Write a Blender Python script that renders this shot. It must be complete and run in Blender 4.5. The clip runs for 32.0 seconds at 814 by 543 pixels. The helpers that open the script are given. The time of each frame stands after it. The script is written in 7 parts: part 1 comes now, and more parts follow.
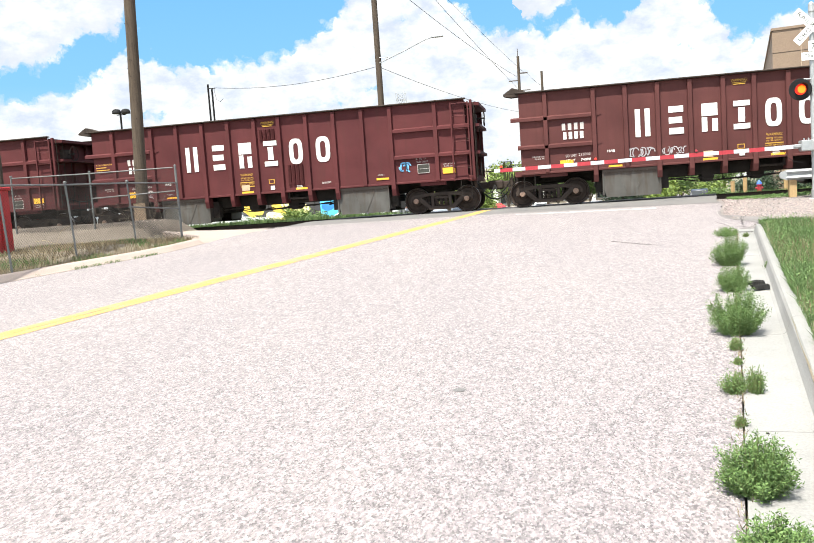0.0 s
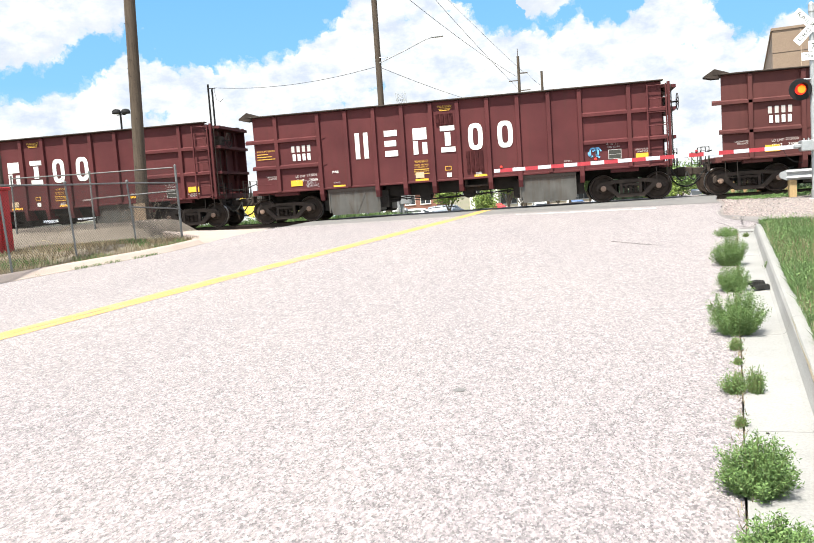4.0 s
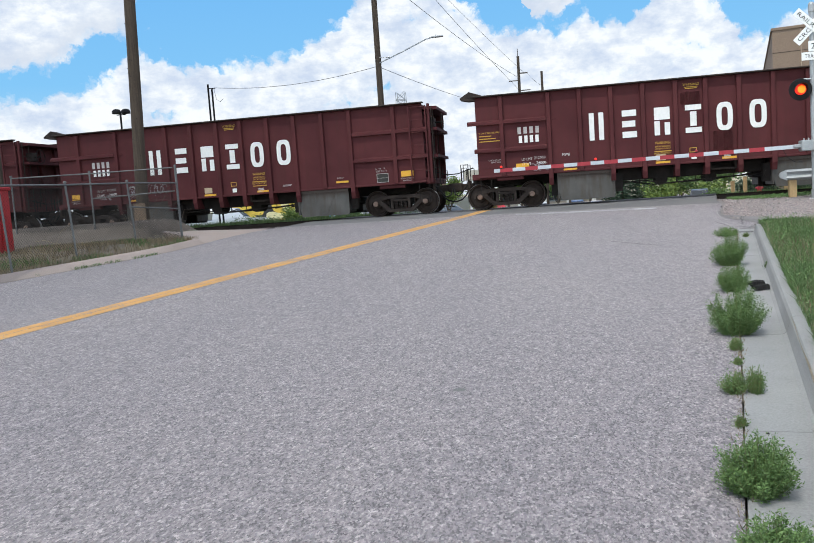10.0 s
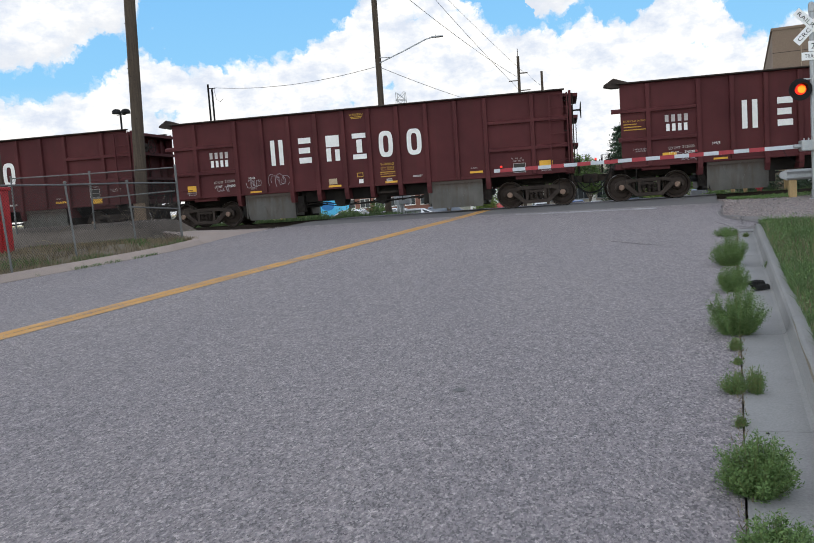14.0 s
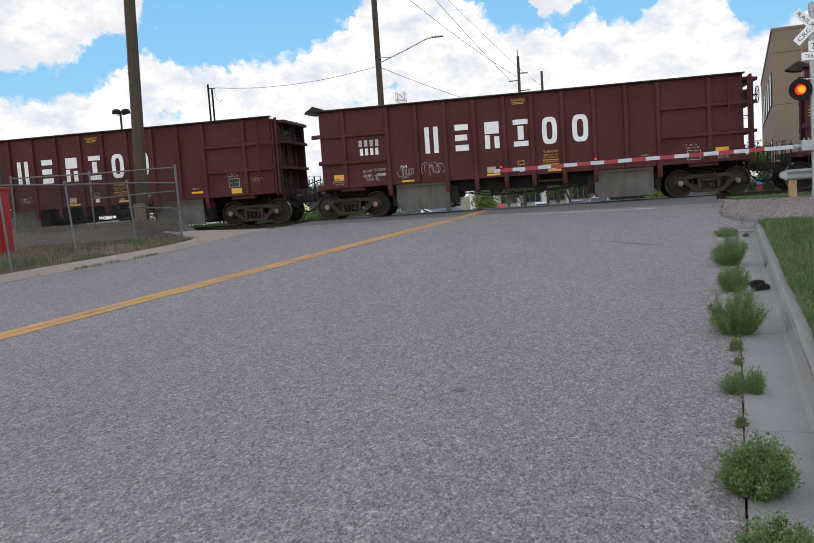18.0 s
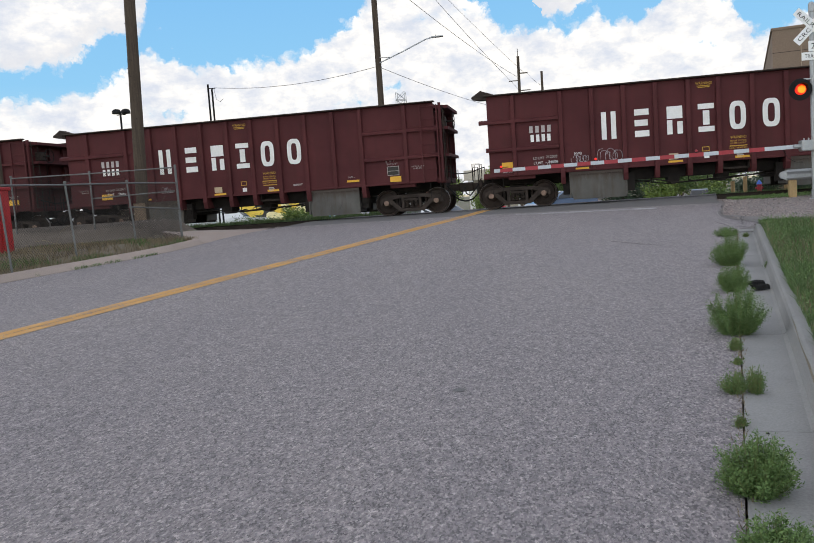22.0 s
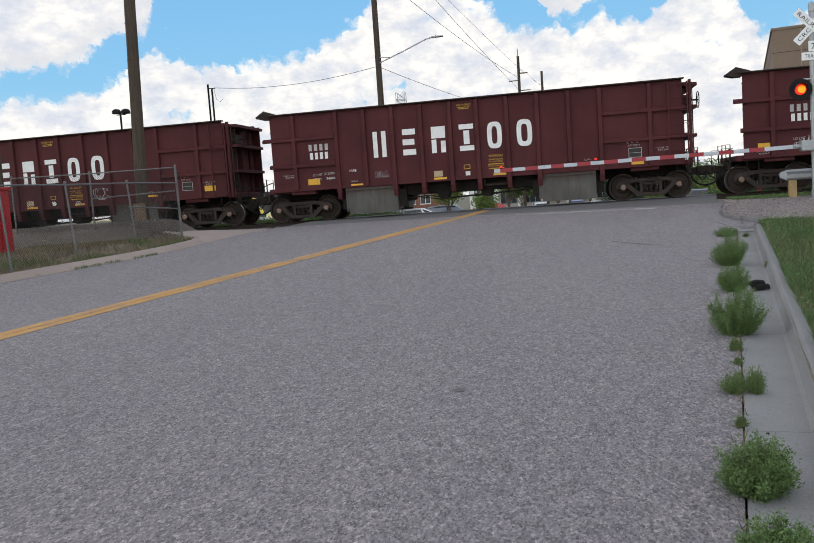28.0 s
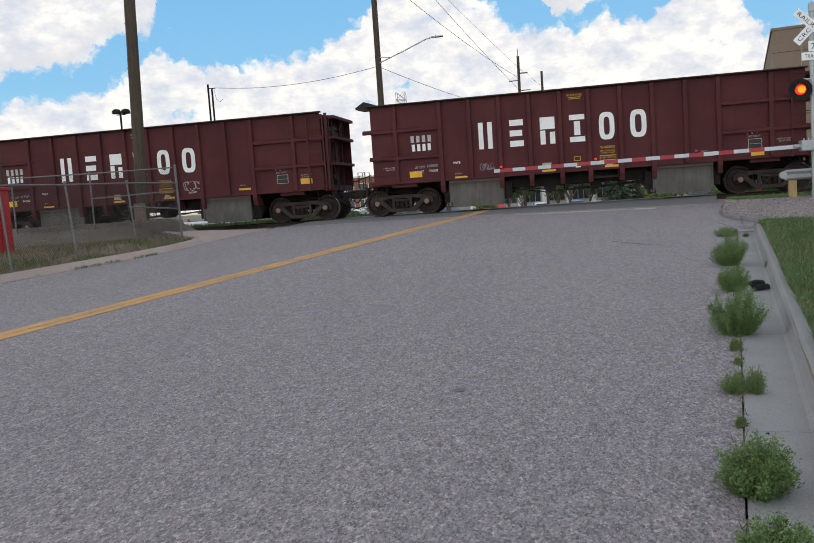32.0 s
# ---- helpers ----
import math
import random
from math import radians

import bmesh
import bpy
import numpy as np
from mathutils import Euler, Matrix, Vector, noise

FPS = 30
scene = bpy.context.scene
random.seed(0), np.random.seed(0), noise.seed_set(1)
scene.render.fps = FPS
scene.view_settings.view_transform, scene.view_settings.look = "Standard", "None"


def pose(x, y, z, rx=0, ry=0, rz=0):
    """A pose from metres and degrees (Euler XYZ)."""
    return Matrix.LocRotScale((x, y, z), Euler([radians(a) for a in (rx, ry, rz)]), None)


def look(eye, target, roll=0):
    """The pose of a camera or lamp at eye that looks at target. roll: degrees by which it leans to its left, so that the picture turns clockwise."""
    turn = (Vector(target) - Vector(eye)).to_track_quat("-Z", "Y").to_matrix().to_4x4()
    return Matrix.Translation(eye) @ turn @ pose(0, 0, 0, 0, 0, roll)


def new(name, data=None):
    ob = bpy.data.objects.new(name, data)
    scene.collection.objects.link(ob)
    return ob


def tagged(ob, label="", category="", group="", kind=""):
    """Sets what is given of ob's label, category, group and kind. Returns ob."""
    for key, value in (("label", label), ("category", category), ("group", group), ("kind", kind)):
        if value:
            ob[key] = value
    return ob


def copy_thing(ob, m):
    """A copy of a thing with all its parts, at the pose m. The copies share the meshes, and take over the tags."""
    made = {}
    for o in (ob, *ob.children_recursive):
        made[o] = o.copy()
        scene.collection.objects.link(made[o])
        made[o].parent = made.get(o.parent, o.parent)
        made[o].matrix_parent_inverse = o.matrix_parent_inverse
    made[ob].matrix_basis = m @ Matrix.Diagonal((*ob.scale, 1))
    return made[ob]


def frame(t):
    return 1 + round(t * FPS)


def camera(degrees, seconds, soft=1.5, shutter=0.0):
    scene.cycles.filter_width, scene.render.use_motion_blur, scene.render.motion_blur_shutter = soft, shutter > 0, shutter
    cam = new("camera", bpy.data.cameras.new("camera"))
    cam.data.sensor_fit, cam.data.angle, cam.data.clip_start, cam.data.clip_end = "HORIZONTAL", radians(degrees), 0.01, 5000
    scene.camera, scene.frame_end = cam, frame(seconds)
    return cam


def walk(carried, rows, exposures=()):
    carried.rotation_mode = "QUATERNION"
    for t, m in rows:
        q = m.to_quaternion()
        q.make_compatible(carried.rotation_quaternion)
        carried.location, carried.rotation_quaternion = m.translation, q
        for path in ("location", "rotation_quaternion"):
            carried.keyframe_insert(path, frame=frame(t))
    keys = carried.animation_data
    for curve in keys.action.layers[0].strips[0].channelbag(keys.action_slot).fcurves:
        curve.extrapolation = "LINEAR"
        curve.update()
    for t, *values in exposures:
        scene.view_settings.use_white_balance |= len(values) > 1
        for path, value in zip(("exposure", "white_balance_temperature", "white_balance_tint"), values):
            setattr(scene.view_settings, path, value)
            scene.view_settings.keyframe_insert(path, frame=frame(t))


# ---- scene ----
# The world: x runs along the railway, y away from the camera, z = 0 on top of the rails.
EYE = (0.0, 0.0, 0.62)
yaw, tilt = radians(-11.443), radians(5.322)
aim = (EYE[0] + math.sin(yaw) * math.cos(tilt), EYE[1] + math.cos(yaw) * math.cos(tilt), EYE[2] - math.sin(tilt))
cam = camera(54.46, 32.0, soft=1.0)
walk(cam, [(0, look(EYE, aim, -3.918)), (32, look(EYE, aim, -3.918))],
     exposures=[(0, 1.48, 6750, 5), (5.0, 1.48, 6750, 5), (6.0, 1.56, 6750, 5), (7.0, 1.76, 6750, 5), (8.0, 1.42, 6650, 5), (9.0, 1.56, 6600, 5), (10.0, 1.24, 6350, 5), (11.0, 1.60, 6350, 3), (12.0, 1.44, 6200, 3), (13.0, 1.42, 6600, 5), (14.5, 1.41, 7000, 7),
                (20.0, 1.37, 7150, 8), (28.0, 1.30, 7150, 8), (32.0, 1.28, 7150, 8)])

# ---- light: high sun behind the camera, which a drifting cumulus covers from the ninth second on; broken cloud
world = bpy.data.worlds.new("world")
scene.world = world
world.use_nodes = True
wn = world.node_tree
sky = wn.nodes.new("ShaderNodeTexSky")
sky.sky_type, sky.sun_disc = "NISHITA", False
sky.sun_elevation, sky.sun_rotation = radians(64), radians(202)
sky.dust_density = 0.5
wn.nodes["Background"].inputs["Strength"].default_value = 0.125
haze = wn.nodes.new("ShaderNodeHueSaturation")
haze.inputs["Saturation"].default_value = 0.5
wn.links.new(sky.outputs[0], haze.inputs["Color"])
wn.links.new(haze.outputs[0], wn.nodes["Background"].inputs["Color"])
sun = new("sun", bpy.data.lights.new("sun", "SUN"))
sun.data.energy, sun.data.angle, sun.data.color = 4.2, radians(1.5), (1.0, 0.965, 0.91)
az, el = radians(202), radians(64)
sun.matrix_world = look((math.sin(az) * math.cos(el) * 50, math.cos(az) * math.cos(el) * 50, math.sin(el) * 50), (0, 0, 0))


# ---- material kit
def nodes_of(name):
    m = bpy.data.materials.new(name)
    m.use_nodes = True
    t = m.node_tree
    return m, t, t.nodes["Principled BSDF"]


def noise_tex(t, vec, scale, detail=4.0, rough=0.6, stretch=None):
    n = t.nodes.new("ShaderNodeTexNoise")
    n.inputs["Scale"].default_value, n.inputs["Detail"].default_value, n.inputs["Roughness"].default_value = scale, detail, rough
    if stretch:
        mp = t.nodes.new("ShaderNodeMapping")
        mp.inputs["Scale"].default_value = stretch
        t.links.new(vec, mp.inputs["Vector"])
        vec = mp.outputs[0]
    t.links.new(vec, n.inputs["Vector"])
    return n.outputs["Fac"]


def ramp(t, fac, *stops):
    r = t.nodes.new("ShaderNodeValToRGB")
    el = r.color_ramp.elements
    while len(el) < len(stops):
        el.new(0.5)
    for e, (p, c) in zip(el, stops):
        e.position, e.color = p, (*c, 1) if len(c) == 3 else c
    t.links.new(fac, r.inputs[0])
    return r.outputs[0]


def mixed(t, fac, a, b, mode="MIX"):
    n = t.nodes.new("ShaderNodeMix")
    n.data_type, n.blend_type = "RGBA", mode
    for s, v in ((n.inputs["Factor"], fac), (n.inputs["A"], a), (n.inputs["B"], b)):
        if isinstance(v, (int, float)):
            s.default_value = v
        elif isinstance(v, tuple):
            s.default_value = (*v, 1)
        else:
            t.links.new(v, s)
    return n.outputs["Result"]


def maths(t, op, a, b=0.0):
    n = t.nodes.new("ShaderNodeMath")
    n.operation = op
    for s, v in ((n.inputs[0], a), (n.inputs[1], b)):
        if isinstance(v, (int, float)):
            s.default_value = v
        else:
            t.links.new(v, s)
    return n.outputs[0]


def bumped(t, bsdf, height, strength, distance=0.01):
    b = t.nodes.new("ShaderNodeBump")
    b.inputs["Strength"].default_value, b.inputs["Distance"].default_value = strength, distance
    t.links.new(height, b.inputs["Height"])
    t.links.new(b.outputs[0], bsdf.inputs["Normal"])


def surface(name, c1, c2, scale=3.0, fine=60.0, rough=0.75, metal=0.0, bump=0.25, spread=0.12, stretch=None, vary=0.0, coords="Object"):
    """A plain worn surface: two colours blended by large stains and by fine grain."""
    m, t, b = nodes_of(name)
    vec = t.nodes.new("ShaderNodeTexCoord").outputs[coords]
    big = noise_tex(t, vec, scale, 5, 0.6, stretch)
    small = noise_tex(t, vec, fine, 3, 0.6)
    col = ramp(t, big, (0.5 - spread * 2, c1), (0.5 + spread * 2, c2))
    col = mixed(t, 0.35, col, ramp(t, small, (0.3, (0.35, 0.35, 0.35)), (0.7, (0.75, 0.75, 0.75))), "OVERLAY")
    if vary:
        rnd = t.nodes.new("ShaderNodeObjectInfo").outputs["Random"]
        k = maths(t, "ADD", maths(t, "MULTIPLY", rnd, vary), 1 - vary / 2)
        h = t.nodes.new("ShaderNodeHueSaturation")
        t.links.new(k, h.inputs["Value"])
        t.links.new(col, h.inputs["Color"])
        col = h.outputs[0]
    t.links.new(col, b.inputs["Base Color"])
    b.inputs["Metallic"].default_value = metal
    t.links.new(maths(t, "ADD", maths(t, "MULTIPLY", big, 0.25), rough - 0.12), b.inputs["Roughness"])
    bumped(t, b, small, bump, 0.004)
    return m


def glow(name, colour, strength):
    m, t, b = nodes_of(name)
    b.inputs["Base Color"].default_value = (*colour, 1)
    b.inputs["Emission Color"].default_value = (*colour, 1)
    b.inputs["Emission Strength"].default_value = strength
    return m


def painted_steel(name, dark, pale):
    """Oxide-red wagon paint: faded, streaked downwards by rust and ballast dust."""
    m, t, b = nodes_of(name)
    vec = t.nodes.new("ShaderNodeTexCoord").outputs["Object"]
    streak = noise_tex(t, vec, 1.0, 6, 0.65, (5.0, 2.0, 0.35))
    fade = noise_tex(t, vec, 0.7, 4, 0.55)
    grain = noise_tex(t, vec, 45.0, 4, 0.65)
    col = ramp(t, fade, (0.3, dark), (0.7, pale))
    col = mixed(t, ramp(t, streak, (0.5, (0, 0, 0)), (0.75, (0.55, 0.55, 0.55))), col, (0.060, 0.024, 0.021))
    col = mixed(t, ramp(t, grain, (0.60, (0, 0, 0)), (0.78, (0.5, 0.5, 0.5))), col, (0.040, 0.015, 0.013))
    t.links.new(col, b.inputs["Base Color"])
    b.inputs["Roughness"].default_value = 0.68
    b.inputs["Specular IOR Level"].default_value = 0.14
    bumped(t, b, maths(t, "ADD", fade, maths(t, "MULTIPLY", grain, 0.06)), 0.35, 0.05)
    return m


def asphalt():
    """Worn chip seal: pale and dark stones in grey binder."""
    m, t, b = nodes_of("worn_chip_seal")
    vec = t.nodes.new("ShaderNodeTexCoord").outputs["Object"]
    v = t.nodes.new("ShaderNodeTexVoronoi")
    v.inputs["Scale"].default_value = 95.0
    grain = t.nodes.new("ShaderNodeMapping")
    grain.inputs["Scale"].default_value = (1.0, 0.55, 1.0)
    t.links.new(vec, grain.inputs["Vector"])
    t.links.new(grain.outputs[0], v.inputs["Vector"])
    stone = t.nodes.new("ShaderNodeSeparateColor")
    t.links.new(v.outputs["Color"], stone.inputs[0])
    col = ramp(t, stone.outputs[0], (0.0, (0.113, 0.101, 0.105)), (0.45, (0.200, 0.179, 0.185)), (0.8, (0.262, 0.233, 0.235)), (1.0, (0.36, 0.320, 0.316)))
    v2 = t.nodes.new("ShaderNodeTexVoronoi")
    v2.inputs["Scale"].default_value = 40.0
    t.links.new(grain.outputs[0], v2.inputs["Vector"])
    clump = t.nodes.new("ShaderNodeSeparateColor")
    t.links.new(v2.outputs["Color"], clump.inputs[0])
    col = mixed(t, 0.48, col, ramp(t, clump.outputs[1], (0.0, (0.26, 0.26, 0.27)), (0.6, (0.52, 0.515, 0.51)), (1.0, (0.76, 0.74, 0.715))), "OVERLAY")
    patch = noise_tex(t, vec, 12.0, 4, 0.7)
    col = mixed(t, 0.5, col, ramp(t, patch, (0.3, (0.36, 0.36, 0.37)), (0.7, (0.64, 0.63, 0.615))), "OVERLAY")
    wide = noise_tex(t, vec, 0.5, 5, 0.6, (1.0, 0.35, 1.0))
    col = mixed(t, 0.6, col, ramp(t, wide, (0.3, (0.44, 0.44, 0.46)), (0.7, (0.56, 0.555, 0.55))), "OVERLAY")
    t.links.new(col, b.inputs["Base Color"])
    b.inputs["Roughness"].default_value = 0.9
    bumped(t, b, v.outputs["Distance"], 0.6, 0.006)
    return m


def leafy(name, c1, c2):
    m, t, b = nodes_of(name)
    g = t.nodes.new("ShaderNodeNewGeometry")
    col = ramp(t, g.outputs["Random Per Island"], (0.0, c1), (1.0, c2))
    t.links.new(col, b.inputs["Base Color"])
    b.inputs["Roughness"].default_value = 0.65
    b.inputs["Subsurface Weight"].default_value = 0.0
    return m


def pebbles(name, *cols):
    m, t, b = nodes_of(name)
    g = t.nodes.new("ShaderNodeNewGeometry")
    n = len(cols) - 1
    col = ramp(t, g.outputs["Random Per Island"], *[(i / n, c) for i, c in enumerate(cols)])
    t.links.new(col, b.inputs["Base Color"])
    b.inputs["Roughness"].default_value = 0.9
    return m


def soil():
    """Dry dirt and thin grass, patch by patch."""
    m, t, b = nodes_of("dry_soil_and_grass")
    vec = t.nodes.new("ShaderNodeTexCoord").outputs["Object"]
    a = noise_tex(t, vec, 0.35, 6, 0.65)
    f = noise_tex(t, vec, 22.0, 4, 0.7)
    col = ramp(t, a, (0.35, (0.165, 0.135, 0.105)), (0.52, (0.15, 0.132, 0.09)), (0.62, (0.10, 0.13, 0.05)))
    col = mixed(t, 0.5, col, ramp(t, f, (0.3, (0.3, 0.3, 0.3)), (0.7, (0.7, 0.7, 0.7))), "OVERLAY")
    t.links.new(col, b.inputs["Base Color"])
    b.inputs["Roughness"].default_value = 0.95
    bumped(t, b, f, 0.5, 0.03)
    return m


def worn_paint(name, c1, c2, bare):
    """Road paint that the traffic has rubbed off the tops of the stones."""
    m, t, b = nodes_of(name)
    vec = t.nodes.new("ShaderNodeTexCoord").outputs["Object"]
    col = ramp(t, noise_tex(t, vec, 3.0, 5, 0.6), (0.3, c1), (0.7, c2))
    chips = maths(t, "ADD", maths(t, "MULTIPLY", noise_tex(t, vec, 42.0, 4, 0.7), 0.6), maths(t, "MULTIPLY", noise_tex(t, vec, 1.6, 4, 0.6), 0.4))
    col = mixed(t, ramp(t, chips, (bare - 0.02, (0.9, 0.9, 0.9)), (bare + 0.05, (0, 0, 0))), col, (0.20, 0.183, 0.185))
    t.links.new(col, b.inputs["Base Color"])
    b.inputs["Roughness"].default_value = 0.85
    bumped(t, b, chips, 0.4, 0.004)
    return m


def hopper_steel():
    """Scoured grey plate, rusty at the top and streaked downwards."""
    m, t, b = nodes_of("scoured_hopper_steel")
    vec = t.nodes.new("ShaderNodeTexCoord").outputs["Object"]
    sep = t.nodes.new("ShaderNodeSeparateXYZ")
    t.links.new(vec, sep.inputs[0])
    streak = noise_tex(t, vec, 1.0, 6, 0.65, (6.0, 2.0, 0.7))
    big = noise_tex(t, vec, 1.3, 5, 0.6)
    col = ramp(t, big, (0.3, (0.060, 0.056, 0.051)), (0.7, (0.108, 0.102, 0.094)))
    col = mixed(t, ramp(t, streak, (0.45, (0, 0, 0)), (0.72, (0.7, 0.7, 0.7))), col, (0.062, 0.045, 0.034))
    rust = maths(t, "ADD", maths(t, "MULTIPLY", maths(t, "SUBTRACT", sep.outputs[2], 0.78), 2.6), maths(t, "MULTIPLY", maths(t, "SUBTRACT", streak, 0.5), 1.2))
    col = mixed(t, ramp(t, rust, (0.0, (0, 0, 0)), (0.5, (0.85, 0.85, 0.85))), col, (0.055, 0.036, 0.027))
    t.links.new(col, b.inputs["Base Color"])
    b.inputs["Metallic"].default_value = 0.35
    b.inputs["Roughness"].default_value = 0.52
    bumped(t, b, big, 0.3, 0.03)
    return m


RED = painted_steel("oxide_red_paint", (0.064, 0.0175, 0.0196), (0.097, 0.0270, 0.0284))
RED_BROWN = painted_steel("browned_oxide_red_paint", (0.068, 0.0240, 0.0235), (0.098, 0.0350, 0.0330))
ROAD = asphalt()
CROSSING = surface("dark_crossing_asphalt", (0.105, 0.100, 0.102), (0.14, 0.133, 0.13), 0.8, 70, 0.9, bump=0.5)
CONCRETE = surface("weathered_concrete", (0.182, 0.178, 0.175), (0.245, 0.239, 0.232), 1.2, 70, 0.9, vary=0.05)
PALE_CONCRETE = surface("pinkish_pale_concrete", (0.265, 0.212, 0.186), (0.335, 0.270, 0.236), 1.0, 60, 0.9)
SOIL = soil()
DIRT = surface("grey_gravelly_dirt", (0.088, 0.073, 0.061), (0.138, 0.116, 0.098), 1.4, 25, 0.95, bump=0.8)
BALLAST = surface("ballast_bed", (0.12, 0.106, 0.10), (0.22, 0.19, 0.18), 6.0, 30, 0.95, bump=1.0)
YELLOW_LINE = worn_paint("worn_yellow_road_paint", (0.45, 0.235, 0.066), (0.56, 0.300, 0.092), 0.43)
WHITE_LINE = worn_paint("worn_white_road_paint", (0.34, 0.34, 0.34), (0.46, 0.46, 0.46), 0.50)
BLACK_STEEL = surface("grimy_black_steel", (0.013, 0.011, 0.010), (0.032, 0.026, 0.023), 3, 40, 0.75, bump=0.3)
BROWN_STEEL = surface("rusty_dusty_steel", (0.026, 0.0195, 0.017), (0.058, 0.044, 0.037), 4, 40, 0.75, bump=0.3)
WHEEL_STEEL = surface("rusted_wheel_steel", (0.026, 0.019, 0.0165), (0.055, 0.040, 0.033), 5, 30, 0.6, 0.2)
BRIGHT_STEEL = surface("polished_tread_steel", (0.35, 0.34, 0.33), (0.5, 0.49, 0.48), 8, 60, 0.35, 0.9, bump=0.05)
HOPPER_GREY = hopper_steel()
RAIL_STEEL = surface("dark_rail_steel", (0.030, 0.022, 0.018), (0.055, 0.042, 0.035), 2, 30, 0.65, 0.4)
CAP = surface("brass_coloured_axle_cap", (0.20, 0.13, 0.10), (0.30, 0.21, 0.165), 6, 50, 0.6, 0.2)
WHITE_PAINT = surface("white_stencil_paint", (0.66, 0.65, 0.63), (0.80, 0.79, 0.77), 5, 50, 0.7)
GREY_PAINT = surface("faded_white_stencil", (0.34, 0.31, 0.30), (0.44, 0.41, 0.40), 8, 60, 0.8)
YELLOW_PAINT = surface("amber_reflective_tape", (0.62, 0.30, 0.02), (0.70, 0.38, 0.03), 6, 60, 0.5)
YELLOW_INK = surface("yellow_warning_paint", (0.42, 0.24, 0.03), (0.52, 0.30, 0.04), 6, 60, 0.7)
TAN_TAG = surface("tan_card", (0.36, 0.27, 0.18), (0.44, 0.34, 0.23), 6, 60, 0.8)
BLACK_BOX = surface("black_stencil_box", (0.02, 0.02, 0.018), (0.04, 0.037, 0.03), 6, 60, 0.8)
SCRAWL_WHITE = surface("pale_scrawl", (0.30, 0.28, 0.30), (0.42, 0.40, 0.42), 8, 60, 0.8)
SCRAWL_BLUE = surface("blue_scrawl", (0.10, 0.30, 0.55), (0.15, 0.38, 0.62), 8, 60, 0.8)
POLE_WOOD = surface("weathered_pole_wood", (0.046, 0.035, 0.027), (0.092, 0.071, 0.055), 2.5, 30, 0.9, stretch=(8, 8, 0.4), bump=0.8)
POST_WOOD = surface("new_post_wood", (0.30, 0.20, 0.095), (0.38, 0.26, 0.13), 2, 30, 0.85, stretch=(6, 6, 0.5))
GALV = surface("galvanised_steel", (0.28, 0.29, 0.30), (0.38, 0.39, 0.40), 3, 50, 0.5, 0.5, bump=0.1)
FENCE_STEEL = surface("dull_galvanised_wire", (0.020, 0.018, 0.017), (0.042, 0.039, 0.037), 3, 50, 0.6, 0.3, bump=0.05)
SIGN_WHITE = surface("white_sign_sheeting", (0.72, 0.73, 0.74), (0.80, 0.80, 0.80), 2, 60, 0.5)
SIGN_BLACK = surface("black_sign_ink", (0.012, 0.012, 0.012), (0.02, 0.02, 0.02), 2, 60, 0.6)
STRIPE_RED = surface("red_reflective_stripe", (0.25, 0.014, 0.024), (0.32, 0.022, 0.032), 4, 60, 0.5)
STRIPE_WHITE = surface("white_reflective_stripe", (0.40, 0.43, 0.47), (0.48, 0.51, 0.55), 4, 60, 0.5)
LAMP_ON = glow("lit_red_lamp", (0.85, 0.025, 0.008), 0.30)
FENCE_POST = surface("dull_galvanised_post", (0.085, 0.086, 0.087), (0.15, 0.151, 0.150), 3, 50, 0.55, 0.3, bump=0.1)
LAMP_CORE = glow("hot_lamp_centre", (1.0, 0.30, 0.015), 0.40)
LAMP_SMALL = glow("lit_small_red_lamp", (0.85, 0.02, 0.01), 0.28)
BLACK_PAINT = surface("flat_black_paint", (0.008, 0.008, 0.009), (0.016, 0.016, 0.017), 2, 50, 0.7)
STUCCO = surface("tan_stucco", (0.180, 0.128, 0.094), (0.218, 0.160, 0.119), 0.5, 14, 0.95, bump=0.3)
BEIGE = surface("beige_stone_wall", (0.42, 0.37, 0.31), (0.50, 0.45, 0.38), 0.5, 10, 0.95)
BRICK_RED = surface("red_brown_brick", (0.17, 0.075, 0.055), (0.24, 0.11, 0.08), 1.0, 10, 0.95)
WHITE_WALL = surface("white_plaster", (0.66, 0.65, 0.63), (0.74, 0.73, 0.70), 0.5, 12, 0.9)
DARK_GLASS = surface("dark_window_glass", (0.02, 0.024, 0.028), (0.035, 0.04, 0.045), 0.5, 3, 0.2, bump=0.0)
BARK = surface("tree_bark", (0.085, 0.065, 0.05), (0.14, 0.11, 0.085), 5, 30, 0.95, stretch=(4, 4, 1), bump=0.8)
LEAF_WEED = leafy("weed_leaf", (0.055, 0.110, 0.024), (0.130, 0.210, 0.060))
LEAF_TREE = leafy("tree_leaf", (0.045, 0.090, 0.022), (0.13, 0.20, 0.05))
LEAF_PINE = leafy("spruce_needle", (0.022, 0.045, 0.024), (0.055, 0.090, 0.045))
LEAF_SHRUB = leafy("shrub_leaf", (0.07, 0.125, 0.02), (0.20, 0.26, 0.05))
GRASS_GREEN = leafy("green_grass", (0.036, 0.088, 0.020), (0.112, 0.170, 0.052))
GRASS_DRY = leafy("dry_grass", (0.10, 0.075, 0.043), (0.23, 0.178, 0.105))
